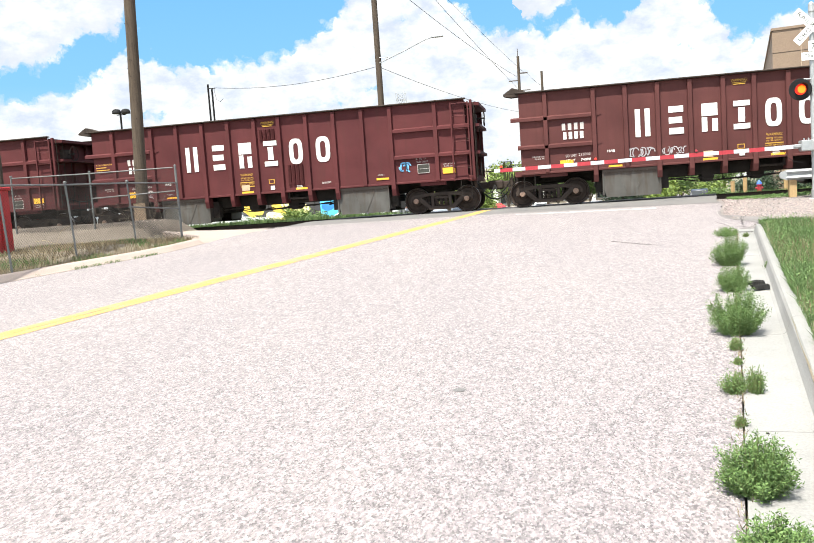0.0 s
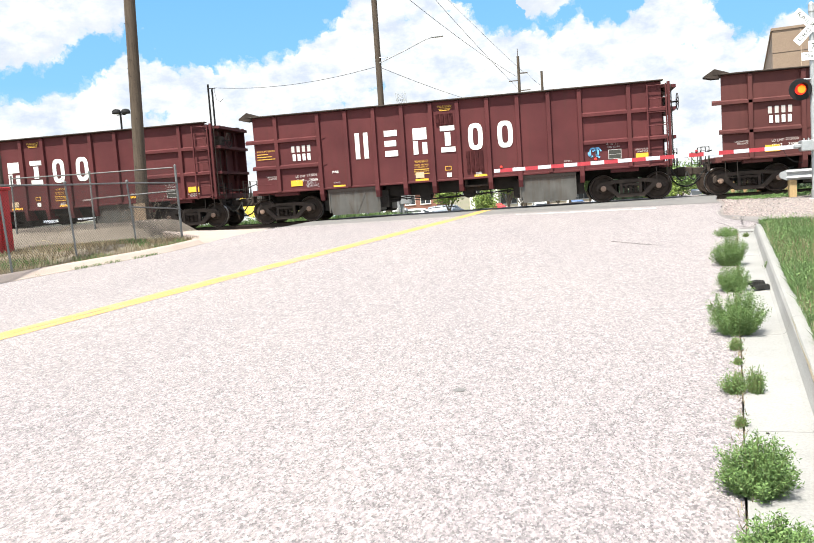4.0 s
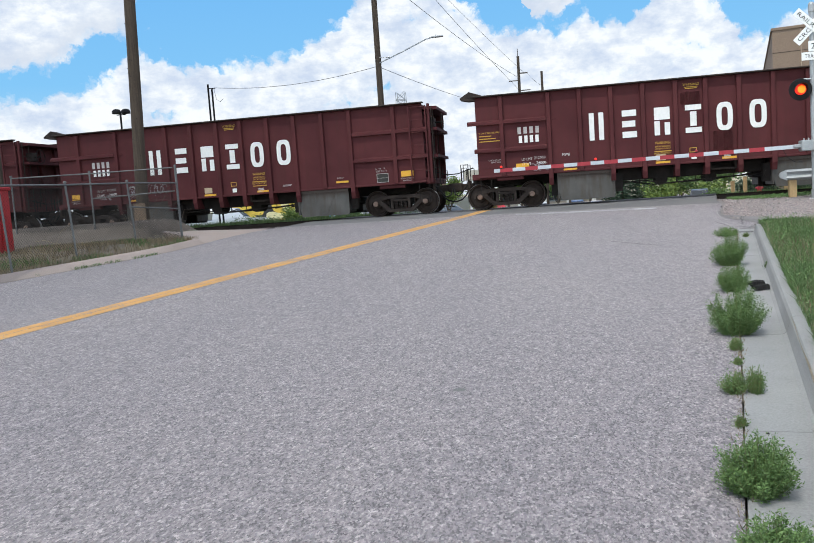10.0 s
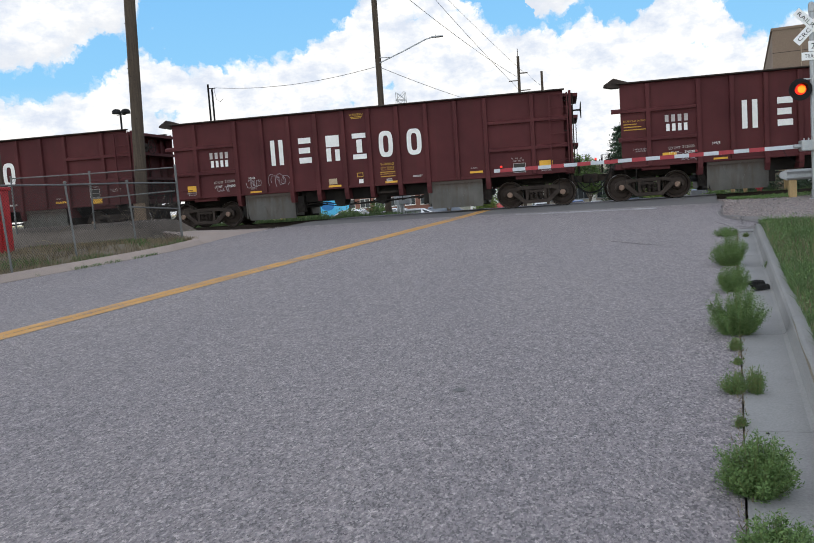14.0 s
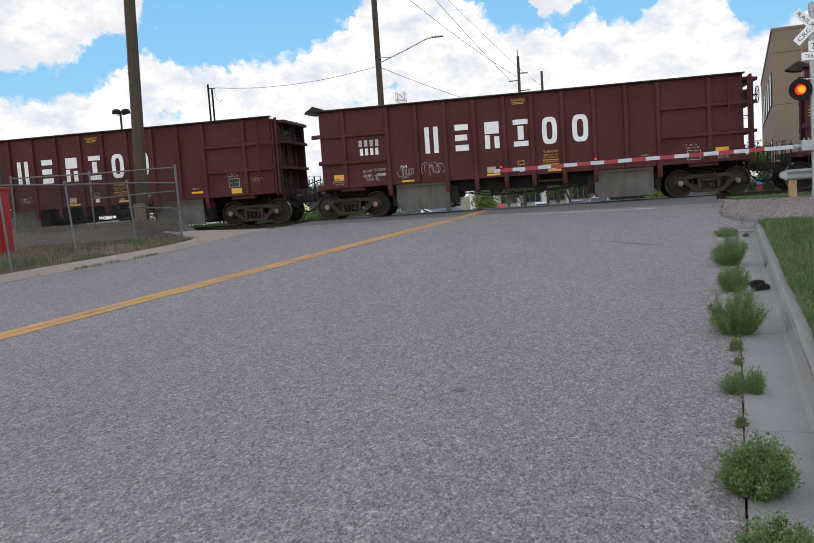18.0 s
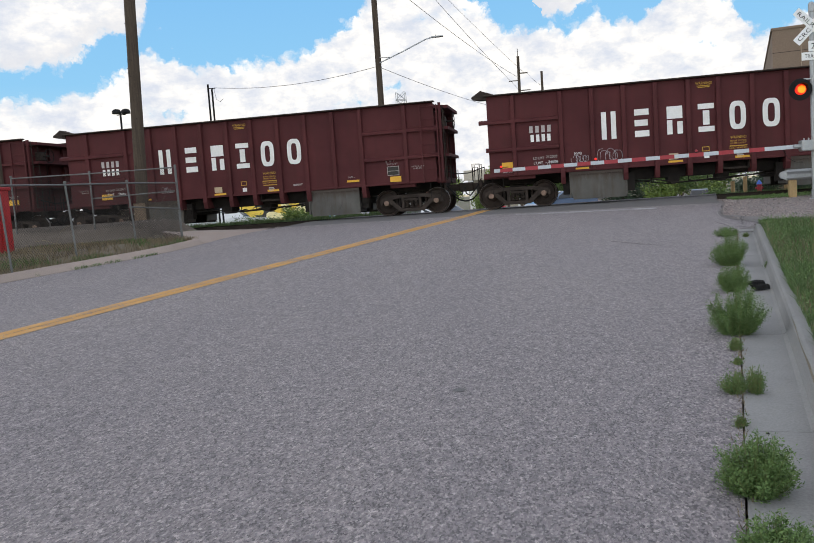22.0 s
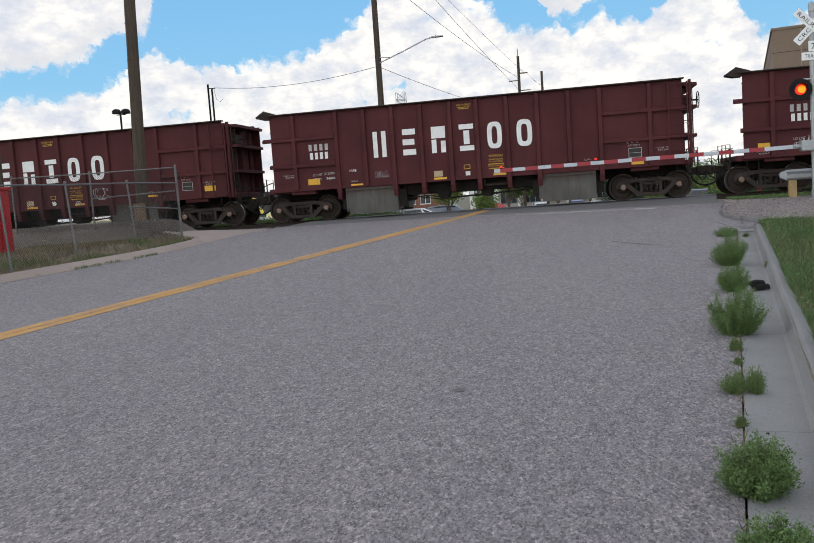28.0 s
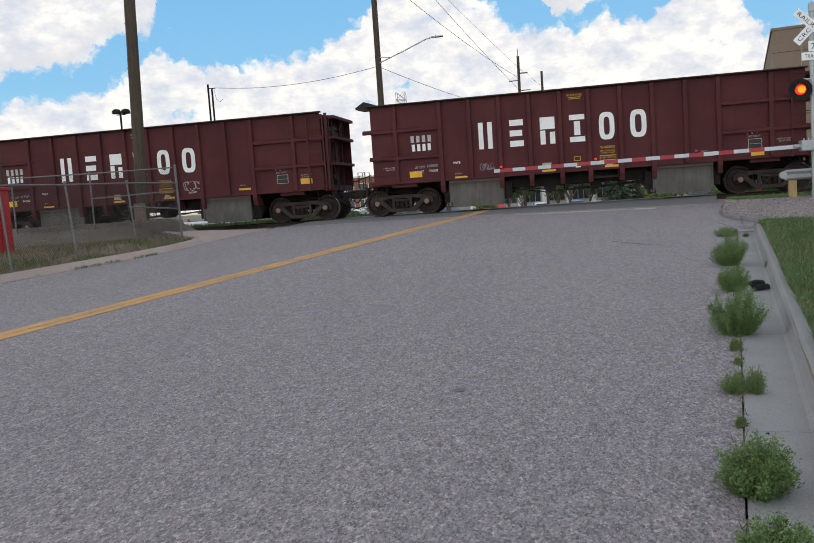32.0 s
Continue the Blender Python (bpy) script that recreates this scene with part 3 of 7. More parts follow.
# ---- the railway line
AXIS = 28.83
railway = thing("railway_track", "single railway line with dark steel rails", "railway track", kind="structure")
for y in (AXIS - 0.7525, AXIS + 0.7525):
    bm = bmesh.new()
    prism(bm, [(y - 0.07, -0.17), (y + 0.07, -0.17), (y + 0.07, -0.155), (y + 0.009, -0.135), (y + 0.009, -0.045), (y + 0.036, -0.035), (y + 0.036, -0.004), (y + 0.030, 0), (y - 0.030, 0), (y - 0.036, -0.004), (y - 0.036, -0.035), (y - 0.009, -0.045), (y - 0.009, -0.135), (y - 0.07, -0.155)], -120, 120, "x")
    part("rail", bm, RAIL_STEEL, railway)
tie = part("tie", boxes((-0.115, 0.115, -1.3, 1.3, -0.34, -0.172), bevel=0.012), BARK, railway)
tie.matrix_basis = pose(-60, AXIS, 0)
for i in range(1, 220):
    x = -60 + 0.55 * i
    if not -9.9 < x < 5.0:
        shared("tie", tie.data, railway, pose(x, AXIS, random.uniform(-0.008, 0.008), 0, 0, random.uniform(-1.5, 1.5)))


# ---- the ballast wagons
RIBS = (0.0, 1.58, 2.60, 3.62, 4.63, 5.65, 6.58, 7.60, 8.62, 9.65, 10.67, 12.25)
HALF = 6.125
NEAR = -1.55


def lx(v):
    return v - HALF


def panel(bm, x0, x1, z0, z1, y, seed, side):
    """A sheet of plate with shallow dents."""
    nx, nz = 5, 9
    g = []
    for j in range(nz + 1):
        row = []
        for i in range(nx + 1):
            u, v = i / nx, j / nz
            d = math.sin(math.pi * u) * math.sin(math.pi * v) ** 0.5 * min(0.015, 0.004 + 0.042 * noise.noise((u * 2.2 + seed, v * 3.4, seed * 1.7)))
            row.append(bm.verts.new((x0 + (x1 - x0) * u, y + side * d, z0 + (z1 - z0) * v)))
        g.append(row)
    for a, b in zip(g, g[1:]):
        for i in range(nx):
            q = (a[i], a[i + 1], b[i + 1], b[i])
            bm.faces.new(q if side < 0 else q[::-1])
    return bm


def build_bogie(car, x):
    bogie = part("bogie", boxes((x - 0.16, x + 0.16, -1.0, 1.0, 0.42, 0.62), (x - 0.3, x + 0.3, -0.45, 0.45, 0.6, 0.82), bevel=0.02), BLACK_STEEL, car)
    for s in (-1, 1):
        y0, y1 = s * 1.02 - 0.07, s * 1.02 + 0.07
        bm = bmesh.new()
        prism(bm, [(x + a, z) for a, z in ((-1.13, 0.56), (-1.02, 0.66), (-0.55, 0.735), (0.55, 0.735), (1.02, 0.66), (1.13, 0.56), (1.13, 0.40), (1.05, 0.40), (1.02, 0.55), (0.80, 0.55), (0.74, 0.56), (0.50, 0.61), (-0.50, 0.61), (-0.74, 0.56), (-0.80, 0.55), (-1.02, 0.55), (-1.05, 0.40), (-1.13, 0.40))], y0, y1)
        prism(bm, [(x + a, z) for a, z in ((-0.84, 0.58), (-0.70, 0.58), (-0.36, 0.255), (0.36, 0.255), (0.70, 0.58), (0.84, 0.58), (0.82, 0.46), (0.76, 0.42), (0.44, 0.135), (-0.44, 0.135), (-0.76, 0.42), (-0.82, 0.46))], y0 - 0.003, y1 + 0.003)
        for a in (-0.31, 0.31):
            box(bm, x + a - 0.05, x + a + 0.05, y0 + 0.005, y1 - 0.005, 0.26, 0.63)
        bmesh.ops.bevel(bm, geom=bm.edges[:], offset=0.008, segments=1, affect="EDGES")
        frame_part = part("side_frame", bm, BROWN_STEEL, bogie)
        bm = bmesh.new()
        for a in (-0.165, 0.0, 0.165):
            coil = [(x + a + 0.058 * math.cos(k * math.tau / 8), s * 1.05 + 0.058 * math.sin(k * math.tau / 8), 0.262 + 0.0062 * k) for k in range(41)]
            pipe(bm, coil, 0.0155, 5)
        box(bm, x - 0.27, x + 0.27, s * 1.03 - 0.08, s * 1.03 + 0.08, 0.52, 0.59)
        part("spring_nest", bm, BROWN_STEEL, bogie)
        for a in (-0.9, 0.9):
            bm = boxes((x + a - 0.13, x + a + 0.13, s * 1.0 - 0.1, s * 1.0 + 0.08, 0.42, 0.60), bevel=0.03)
            part("axle_box", bm, BROWN_STEEL, bogie)
    return bogie


def build_wheelset(car, x):
    bm = rod(bmesh.new(), (0, -1.1, 0), (0, 1.1, 0), 0.075, seg=12)
    for s in (-1, 1):
        w = lathe(bmesh.new(), [(0.10, s * 0.86), (0.16, s * 0.855), (0.19, s * 0.80), (0.36, s * 0.775), (0.395, s * 0.835), (0.452, s * 0.835), (0.458, s * 0.72), (0.482, s * 0.705), (0.482, s * 0.69), (0.40, s * 0.69), (0.36, s * 0.73), (0.16, s * 0.72), (0.10, s * 0.70)], 32)
        me = bpy.data.meshes.new("tmp")
        w.to_mesh(me)
        w.free()
        bm.from_mesh(me)
        bpy.data.meshes.remove(me)
    ws = part("wheelset", bm, WHEEL_STEEL, car, smooth=True)
    ws.matrix_basis = pose(x, 0, 0.462)
    for s in (-1, 1):
        bm = lathe(bmesh.new(), [(0.085, s * 1.10), (0.095, s * 1.13), (0.075, s * 1.15)], 14)
        for k in range(3):
            a = k * math.tau / 3
            rod(bm, (0.05 * math.cos(a), s * 1.15, 0.05 * math.sin(a)), (0.05 * math.cos(a), s * 1.175, 0.05 * math.sin(a)), 0.016, seg=6)
        part("axle_cap", bm, CAP, ws, "tan axle end cap with three bolts")
        bm = bmesh.new()
        a = [bm.verts.new((0.4605 * math.cos(i * math.tau / 32), s * 0.815, 0.4605 * math.sin(i * math.tau / 32))) for i in range(32)]
        b = [bm.verts.new((0.4625 * math.cos(i * math.tau / 32), s * 0.735, 0.4625 * math.sin(i * math.tau / 32))) for i in range(32)]
        e = [bm.verts.new((0.447 * math.cos(i * math.tau / 32), s * 0.838, 0.447 * math.sin(i * math.tau / 32))) for i in range(32)]
        for i in range(32):
            bm.faces.new((a[i], a[(i + 1) % 32], b[(i + 1) % 32], b[i]))
            bm.faces.new((e[i], e[(i + 1) % 32], a[(i + 1) % 32], a[i]))
        bmesh.ops.recalc_face_normals(bm, faces=bm.faces)
        part("tread", bm, BRIGHT_STEEL, ws, "bright worn wheel tread", smooth=True)
    return ws


def mark(car, name, bm, material, x, z, y=NEAR + 0.079, label=""):
    ob = part(name, shifted(bm, lx(x), y, z), material, car, label)
    return tagged(ob, kind="stuff") if name in ("stencil", "graffiti", "small_print") else ob


def plate(w, h):
    """A flat painted or taped rectangle."""
    bm = bmesh.new()
    bm.faces.new([bm.verts.new(p) for p in ((0, 0, 0), (w, 0, 0), (w, 0, h), (0, 0, h))])
    return bm


def plates(*rows):
    bm = bmesh.new()
    for x, z, w, h in rows:
        bm.faces.new([bm.verts.new(p) for p in ((x, 0, z), (x + w, 0, z), (x + w, 0, z + h), (x, 0, z + h))])
    return bm


def ring_shape(w, h, t):
    """An upright rounded ring, flat, facing -y."""
    bm = bmesh.new()
    n = 28
    out, inn = [], []
    for i in range(n):
        a = i * math.tau / n
        c, s = math.cos(a), math.sin(a)
        k = lambda v: math.copysign(abs(v) ** 0.62, v)
        out.append(bm.verts.new((w / 2 + w / 2 * k(c), 0, h / 2 + h / 2 * k(s))))
        inn.append(bm.verts.new((w / 2 + (w / 2 - t) * k(c), 0, h / 2 + (h / 2 - t) * k(s))))
    for i in range(n):
        bm.faces.new((out[i], out[(i + 1) % n], inn[(i + 1) % n], inn[i]))
    return bm


def scrawl(w, h, seed, loops=9, width=0.012):
    """Loose unreadable paint strokes."""
    rnd = random.Random(seed)
    bm = bmesh.new()
    for k in range(loops):
        cx = w * (k + 0.5) / loops
        a0, r = rnd.uniform(0, 6.28), h * rnd.uniform(0.25, 0.5)
        pts = [Vector((cx + r * 0.7 * math.cos(a0 + i * 0.5), 0, h / 2 + r * math.sin(a0 + i * rnd.uniform(0.42, 0.58)))) for i in range(rnd.randint(5, 11))]
        for p, q in zip(pts, pts[1:]):
            d = (q - p).normalized()
            n = Vector((-d.z, 0, d.x)) * width / 2
            bm.faces.new([bm.verts.new(v) for v in (p - n, q - n, q + n, p + n)])
    return bm


def build_wagon():
    car = thing("ballast_wagon", "oxide-red steel ballast wagon with vertical ribs, rolling on the track", "train car", pose(0, AXIS, 0), "wagons of the train")
    edges = (-0.86,) + RIBS + (13.28,)
    # sides
    for s in (-1, 1):
        for i, (a, b) in enumerate(zip(edges, edges[1:])):
            if s > 0 and i == 0:
                a = -0.25
            part("side_panel", panel(bmesh.new(), lx(a) - 0.01, lx(b) + 0.01, 1.13, 3.84, s * 1.45, i * 3.3 + s, s), RED, car, smooth=True)
        for i, r in enumerate(RIBS):
            bm = bmesh.new()
            prism(bm, [(lx(r) - 0.085, s * 1.43), (lx(r) - 0.065, s * 1.555), (lx(r) + 0.065, s * 1.555), (lx(r) + 0.085, s * 1.43)], 1.14, 3.80, "z")
            if i not in (0, 2, 9, 11):
                prism(bm, [(s * 1.57, 1.30), (s * 1.57, 0.95), (s * 1.50, 0.72), (s * 0.95, 0.72), (s * 1.35, 1.30)], lx(r) - 0.075, lx(r) + 0.075, "x")
            bmesh.ops.bevel(bm, geom=bm.edges[:], offset=0.006, segments=1, affect="EDGES")
            part("rib", bm, RED, car)
        part("top_chord", boxes((lx(-0.95 if s < 0 else -0.25), lx(13.35), min(s * 1.61, s * 1.40), max(s * 1.61, s * 1.40), 3.83, 3.875), bevel=0.012), BROWN_STEEL, car)
        part("side_sill", boxes((lx(-0.9 if s < 0 else -0.25), lx(13.3), min(s * 1.52, s * 1.30), max(s * 1.52, s * 1.30), 1.10, 1.17), bevel=0.01), RED, car)
        for z, a, b in ((2.91, -1.16, 1.50), (1.97, -0.96, 1.50), (2.90, 10.75, 13.42), (1.98, 10.75, 13.42)):
            if s > 0:
                a = max(a, -0.25)
            bm = bmesh.new()
            prism(bm, [(s * 1.44, z - 0.02), (s * 1.555, z - 0.02), (s * 1.555, z + 0.075), (s * 1.44, z + 0.13)], lx(a), lx(b), "x")
            part("side_rail", bm, RED, car)
            tipx = 1.66 if a < 5 else 10.59
            way = 1 if a < 5 else -1
            bm = bmesh.new()
            prism(bm, [(lx(tipx), z - 0.02), (lx(tipx), z + 0.13), (lx(tipx + way * 0.16), z + 0.075), (lx(tipx + way * 0.16), z + 0.035)], min(s * 1.44, s * 1.475), max(s * 1.44, s * 1.475))
            if way > 0:
                part("rail_tip", bm, RED, car)
            else:
                bm.free()
    # ends
    for x, s in ((-0.25, -1), (13.28, 1)):
        bm = panel(bmesh.new(), -1.42, 1.42, 1.3, 3.80, 0, 7.7 + s, -1)
        bmesh.ops.rotate(bm, verts=bm.verts, matrix=Matrix.Rotation(radians(-90 * -s), 3, "Z"))
        bmesh.ops.translate(bm, verts=bm.verts, vec=(lx(x), 0, 0))
        part("end_panel", bm, RED, car)
        for z, d in ((3.62, 0.50), (2.90, 0.48), (1.97, 0.46)):
            if s < 0:
                continue
            bm = bmesh.new()
            xa, xb = sorted((lx(x), lx(x + s * (d if s > 0 else d - 0.16))))
            prism(bm, [(xa, -1.45), (xb, -1.30), (xb, 1.30), (xa, 1.45)] if s > 0 else [(xa, -1.30), (xb, -1.45), (xb, 1.45), (xa, 1.30)], z, z + 0.10, "z")
            part("end_rail", bm, RED, car)
        for y in (-0.9, 0.0, 0.9):
            part("end_post", boxes((lx(x) - (0.12 if s < 0 else 0), lx(x) + (0.12 if s > 0 else 0), y - 0.06, y + 0.06, 1.2, 3.75)), RED, car)
        part("end_sill", boxes((min(lx(x), lx(x + s * (0.3 if s > 0 else 0.85))), max(lx(x), lx(x + s * 0.3)), -1.40, 1.40, 1.05, 1.24), bevel=0.015), RED, car)
    bm = bmesh.new()
    for y0, y1 in ((-1.5, -1.12),):
        prism(bm, [(lx(-1.36), 3.83), (lx(-1.36), 3.855), (lx(-1.05), 4.05), (lx(-0.62), 3.90), (lx(-0.62), 3.84)], y0, y1)
    for y in (-1.5, -1.18):
        prism(bm, [(lx(-1.36), 3.80), (lx(-1.36), 3.84), (lx(-0.86), 3.87), (lx(-0.86), 3.74), (lx(-1.12), 3.74)], y, y + 0.06)
    part("end_hood", bm, BROWN_STEEL, car, "small peaked brown steel hood on the wagon's end corner")
    # ladder and corner post at the brake end
    for s in (-1, 1):
        bm = bmesh.new()
        for x in (12.83, 13.42):
            box(bm, lx(x) - 0.022, lx(x) + 0.022, s * 1.60 - 0.03, s * 1.60 + 0.03, 1.08, 3.74)
        for k in range(7):
            z = 3.70 - 0.43 * k
            rod(bm, (lx(12.83), s * 1.60, z), (lx(13.42), s * 1.60, z), 0.013, seg=6)
        part("ladder", bm, RED, car, "red steel side ladder")
        if s > 0:
            part("corner_plate", boxes((lx(13.29), lx(13.60), 1.40, 1.45, 1.2, 3.80)), RED, car)
            continue
        part("corner_post", boxes((lx(13.47), lx(13.56), s * 1.50 - 0.05, s * 1.50 + 0.05, 1.1, 3.80), bevel=0.008), RED, car)
        bm = bmesh.new()
        for y in (-1.42, -1.04):
            rod(bm, (lx(13.60), y, 1.15), (lx(13.60), y, 3.72), 0.018, seg=6)
        for k in range(7):
            rod(bm, (lx(13.60), -1.42, 3.60 - 0.40 * k), (lx(13.60), -1.04, 3.60 - 0.40 * k), 0.013, seg=6)
        for z in (1.5, 2.5, 3.5):
            rod(bm, (lx(13.30), -1.42, z), (lx(13.60), -1.42, z), 0.014, seg=5)
        part("ladder", bm, BROWN_STEEL, car, "brown steel ladder on the wagon's end")
        for x in (-0.80, 13.05):
            bm = pipe(bmesh.new(), [(lx(x), s * 1.48, 1.12), (lx(x), s * 1.50, 0.55), (lx(x) + 0.36, s * 1.50, 0.55), (lx(x) + 0.36, s * 1.48, 1.12)], 0.014, 6)
            part("step_stirrup", bm, BLACK_STEEL, car)
    # grab irons, brake wheel, chain
    for z in (1.42, 1.99):
        bm = pipe(bmesh.new(), [(lx(-0.86), -1.50, z), (lx(-0.86), -1.58, z), (lx(-0.25), -1.58, z), (lx(-0.25), -1.50, z)], 0.011, 5)
        part("grab_iron", bm, RED, car)
    bm = bmesh.new()
    ring = [(lx(13.88), -0.75 + 0.27 * math.cos(a), 3.2 + 0.27 * math.sin(a)) for a in [i * math.tau / 20 for i in range(21)]]
    pipe(bm, ring, 0.015, 5)
    for k in range(0, 20, 4):
        rod(bm, (lx(13.85), -0.75, 3.2), ring[k], 0.01, seg=5)
    rod(bm, (lx(13.3), -0.75, 3.2), (lx(13.9), -0.75, 3.2), 0.03)
    part("brake_wheel", bm, BLACK_STEEL, car, "black brake wheel on the wagon's end")
    bm = boxes((lx(13.35), lx(13.62), -0.95, -0.55, 3.02, 3.38), bevel=0.04)
    part("brake_gearbox", bm, BROWN_STEEL, car, "rusty hand-brake housing")
    bm = bmesh.new()
    for k in range(26):
        rod(bm, (lx(13.7) + 0.01 * (k % 2), -0.75, 3.0 - 0.06 * k), (lx(13.7) - 0.01 * (k % 2), -0.75 + 0.01, 2.95 - 0.06 * k), 0.014, seg=5)
    part("brake_chain", bm, BLACK_STEEL, car)
    # underframe
    part("centre_sill", boxes((lx(-1.2), lx(13.5), -0.33, 0.33, 0.78, 1.14), bevel=0.02), BLACK_STEEL, car)
    part("floor_plate", boxes((lx(-0.8), lx(13.2), -1.32, 1.32, 1.12, 1.16)), BLACK_STEEL, car)
    part("underframe", boxes((lx(3.75), lx(8.5), -0.95, 0.95, 0.70, 1.12), bevel=0.03), BLACK_STEEL, car)
    for x in (4.63, 5.65, 6.58, 7.60):
        part("cross_bearer", boxes((lx(x) - 0.06, lx(x) + 0.06, -1.3, 1.3, 0.74, 1.12)), BLACK_STEEL, car)
    for x0, x1 in ((1.78, 3.66), (8.56, 10.46)):
        for s in (-1, 1):
            bm = bmesh.new()
            prism(bm, [(lx(x0 + 0.02), 1.10), (lx(x1 - 0.02), 1.10), (lx(x1 - 0.02), 0.17), (lx(x0 + 0.12), 0.17), (lx(x0 + 0.02), 0.55)], min(s * 1.42, s * 1.36), max(s * 1.42, s * 1.36))
            box(bm, lx(x0), lx(x0 + 0.05), min(s * 1.45, s * 0.5), max(s * 1.45, s * 0.5), 0.25, 1.10)
            box(bm, lx(x1 - 0.05), lx(x1), min(s * 1.45, s * 0.5), max(s * 1.45, s * 0.5), 0.25, 1.10)
            box(bm, lx(x0), lx(x1), min(s * 1.47, s * 1.35), max(s * 1.47, s * 1.35), 1.0, 1.09)
            xm = (x0 + x1) / 2
            for w in (-1, 1):
                ya = sorted((s * 1.42, s * 1.432))
                prism(bm, [(lx(xm + w * 0.46), 0.98), (lx(xm + w * 0.38), 0.98), (lx(xm + w * 0.04), 0.24), (lx(xm + w * 0.12), 0.24)], ya[0], ya[1])
            part("hopper_door", bm, HOPPER_GREY, car, "bare grey steel discharge door")
            bm = boxes((lx(x0 + 0.3), lx(x1 - 0.3), s * 1.1 - 0.05, s * 1.1 + 0.05, 0.2, 1.0))
            part("door_beam", bm, BLACK_STEEL, car)
        for xe in (x0 - 0.06, x1 + 0.1):
            bm = bmesh.new()
            rod(bm, (lx(xe), -1.25, 0.62), (lx(xe), 1.25, 0.62), 0.13, seg=10)
            box(bm, lx(xe) - 0.16, lx(xe) + 0.16, -1.2, -0.9, 0.35, 0.95)
            part("door_gear", bm, BLACK_STEEL, car)
    for x in (5.2, 6.75):
        part("air_reservoir", rod(bmesh.new(), (lx(x), -0.95, 0.67), (lx(x), -0.25, 0.67), 0.2, seg=14), BLACK_STEEL, car)
    bm = boxes((lx(6.7), lx(7.5), -1.30, -0.9, 0.84, 0.90), (lx(6.68), lx(6.74), -1.30, -0.9, 0.84, 1.12), (lx(7.46), lx(7.52), -1.30, -0.9, 0.84, 1.12))
    part("tool_tray", bm, BROWN_STEEL, car)
    bm = bmesh.new()
    pipe(bm, [(lx(3.7), -0.95, 0.60), (lx(4.6), -0.95, 0.66), (lx(5.4), -0.95, 0.52), (lx(7.2), -0.95, 0.60), (lx(8.6), -0.95, 0.62)], 0.022, 5)
    pipe(bm, [(lx(3.7), -0.7, 0.72), (lx(5.0), -0.7, 0.50), (lx(7.0), -0.7, 0.55), (lx(8.6), -0.7, 0.70)], 0.018, 5)
    pipe(bm, [(lx(1.0), 0.8, 0.9), (lx(11.2), 0.8, 0.86)], 0.03, 5)
    for k in range(8):
        x = 3.9 + 0.6 * k
        rod(bm, (lx(x), -0.8, 0.55), (lx(x), -0.8, 1.1), 0.016, seg=5)
        rod(bm, (lx(x), -0.95, 0.56), (lx(x + 0.1), -0.5, 0.60), 0.02, seg=5)
    part("brake_rigging", bm, BLACK_STEEL, car)
    # couplers and hoses
    for x, s in ((-1.2, -1), (13.45, 1)):
        bm = boxes((min(lx(x), lx(x + s * 0.42)), max(lx(x), lx(x + s * 0.42)), -0.11, 0.11, 0.74, 0.98), bevel=0.02)
        box(bm, min(lx(x + s * 0.40), lx(x + s * 0.73)), max(lx(x + s * 0.40), lx(x + s * 0.73)), -0.19, 0.19, 0.70, 1.02, bevel=0.05)
        part("coupler", bm, BROWN_STEEL, car)
        bm = pipe(bmesh.new(), [(lx(x + s * 0.15), -0.38, 0.82), (lx(x + s * 0.25), -0.40, 0.58), (lx(x + s * 0.42), -0.36, 0.42), (lx(x + s * 0.62), -0.30, 0.36), (lx(x + s * 0.675), -0.28, 0.36)], 0.028, 7)
        part("air_hose", bm, TYRE, car)
        bm = pipe(bmesh.new(), [(lx(x - s * 0.1), -0.9, 1.5), (lx(x + s * 0.2), -0.85, 1.42), (lx(x + s * 0.45), -0.8, 1.34), (lx(x + s * 0.675), -0.8, 1.33)], 0.02, 6)
        part("cable", bm, TYRE, car)
        bm = bmesh.new()
        pipe(bm, [(lx(x), -1.3, 1.1), (lx(x + s * 0.12), -1.3, 0.95), (lx(x + s * 0.12), -0.2, 0.92)], 0.016, 5)
        pipe(bm, [(lx(x + s * 0.1), -1.35, 1.0), (lx(x + s * 0.1), -1.35, 1.5), (lx(x + s * 0.3), -1.1, 1.5), (lx(x + s * 0.3), -1.1, 1.0)], 0.014, 5)
        part("uncoupling_lever", bm, BLACK_STEEL, car)
        for y in (-1.25, -0.55, 0.7):
            bm = pipe(bmesh.new(), [(lx(x + s * 0.05), y, 1.0), (lx(x + s * 0.05), y, 1.62 - 0.1 * (y > 0)), (lx(x + s * 0.30), y, 1.62 - 0.1 * (y > 0)), (lx(x + s * 0.30), y, 1.05)], 0.016, 5)
            part("end_handrail", bm, BLACK_STEEL, car)
        bm = pipe(bmesh.new(), [(lx(x + s * 0.1), -1.0, 0.95), (lx(x + s * 0.3), -1.02, 0.70), (lx(x + s * 0.45), -0.95, 0.55), (lx(x + s * 0.60), -0.85, 0.62), (lx(x + s * 0.66), -0.6, 0.85)], 0.022, 6)
        part("air_hose", bm, TYRE, car)
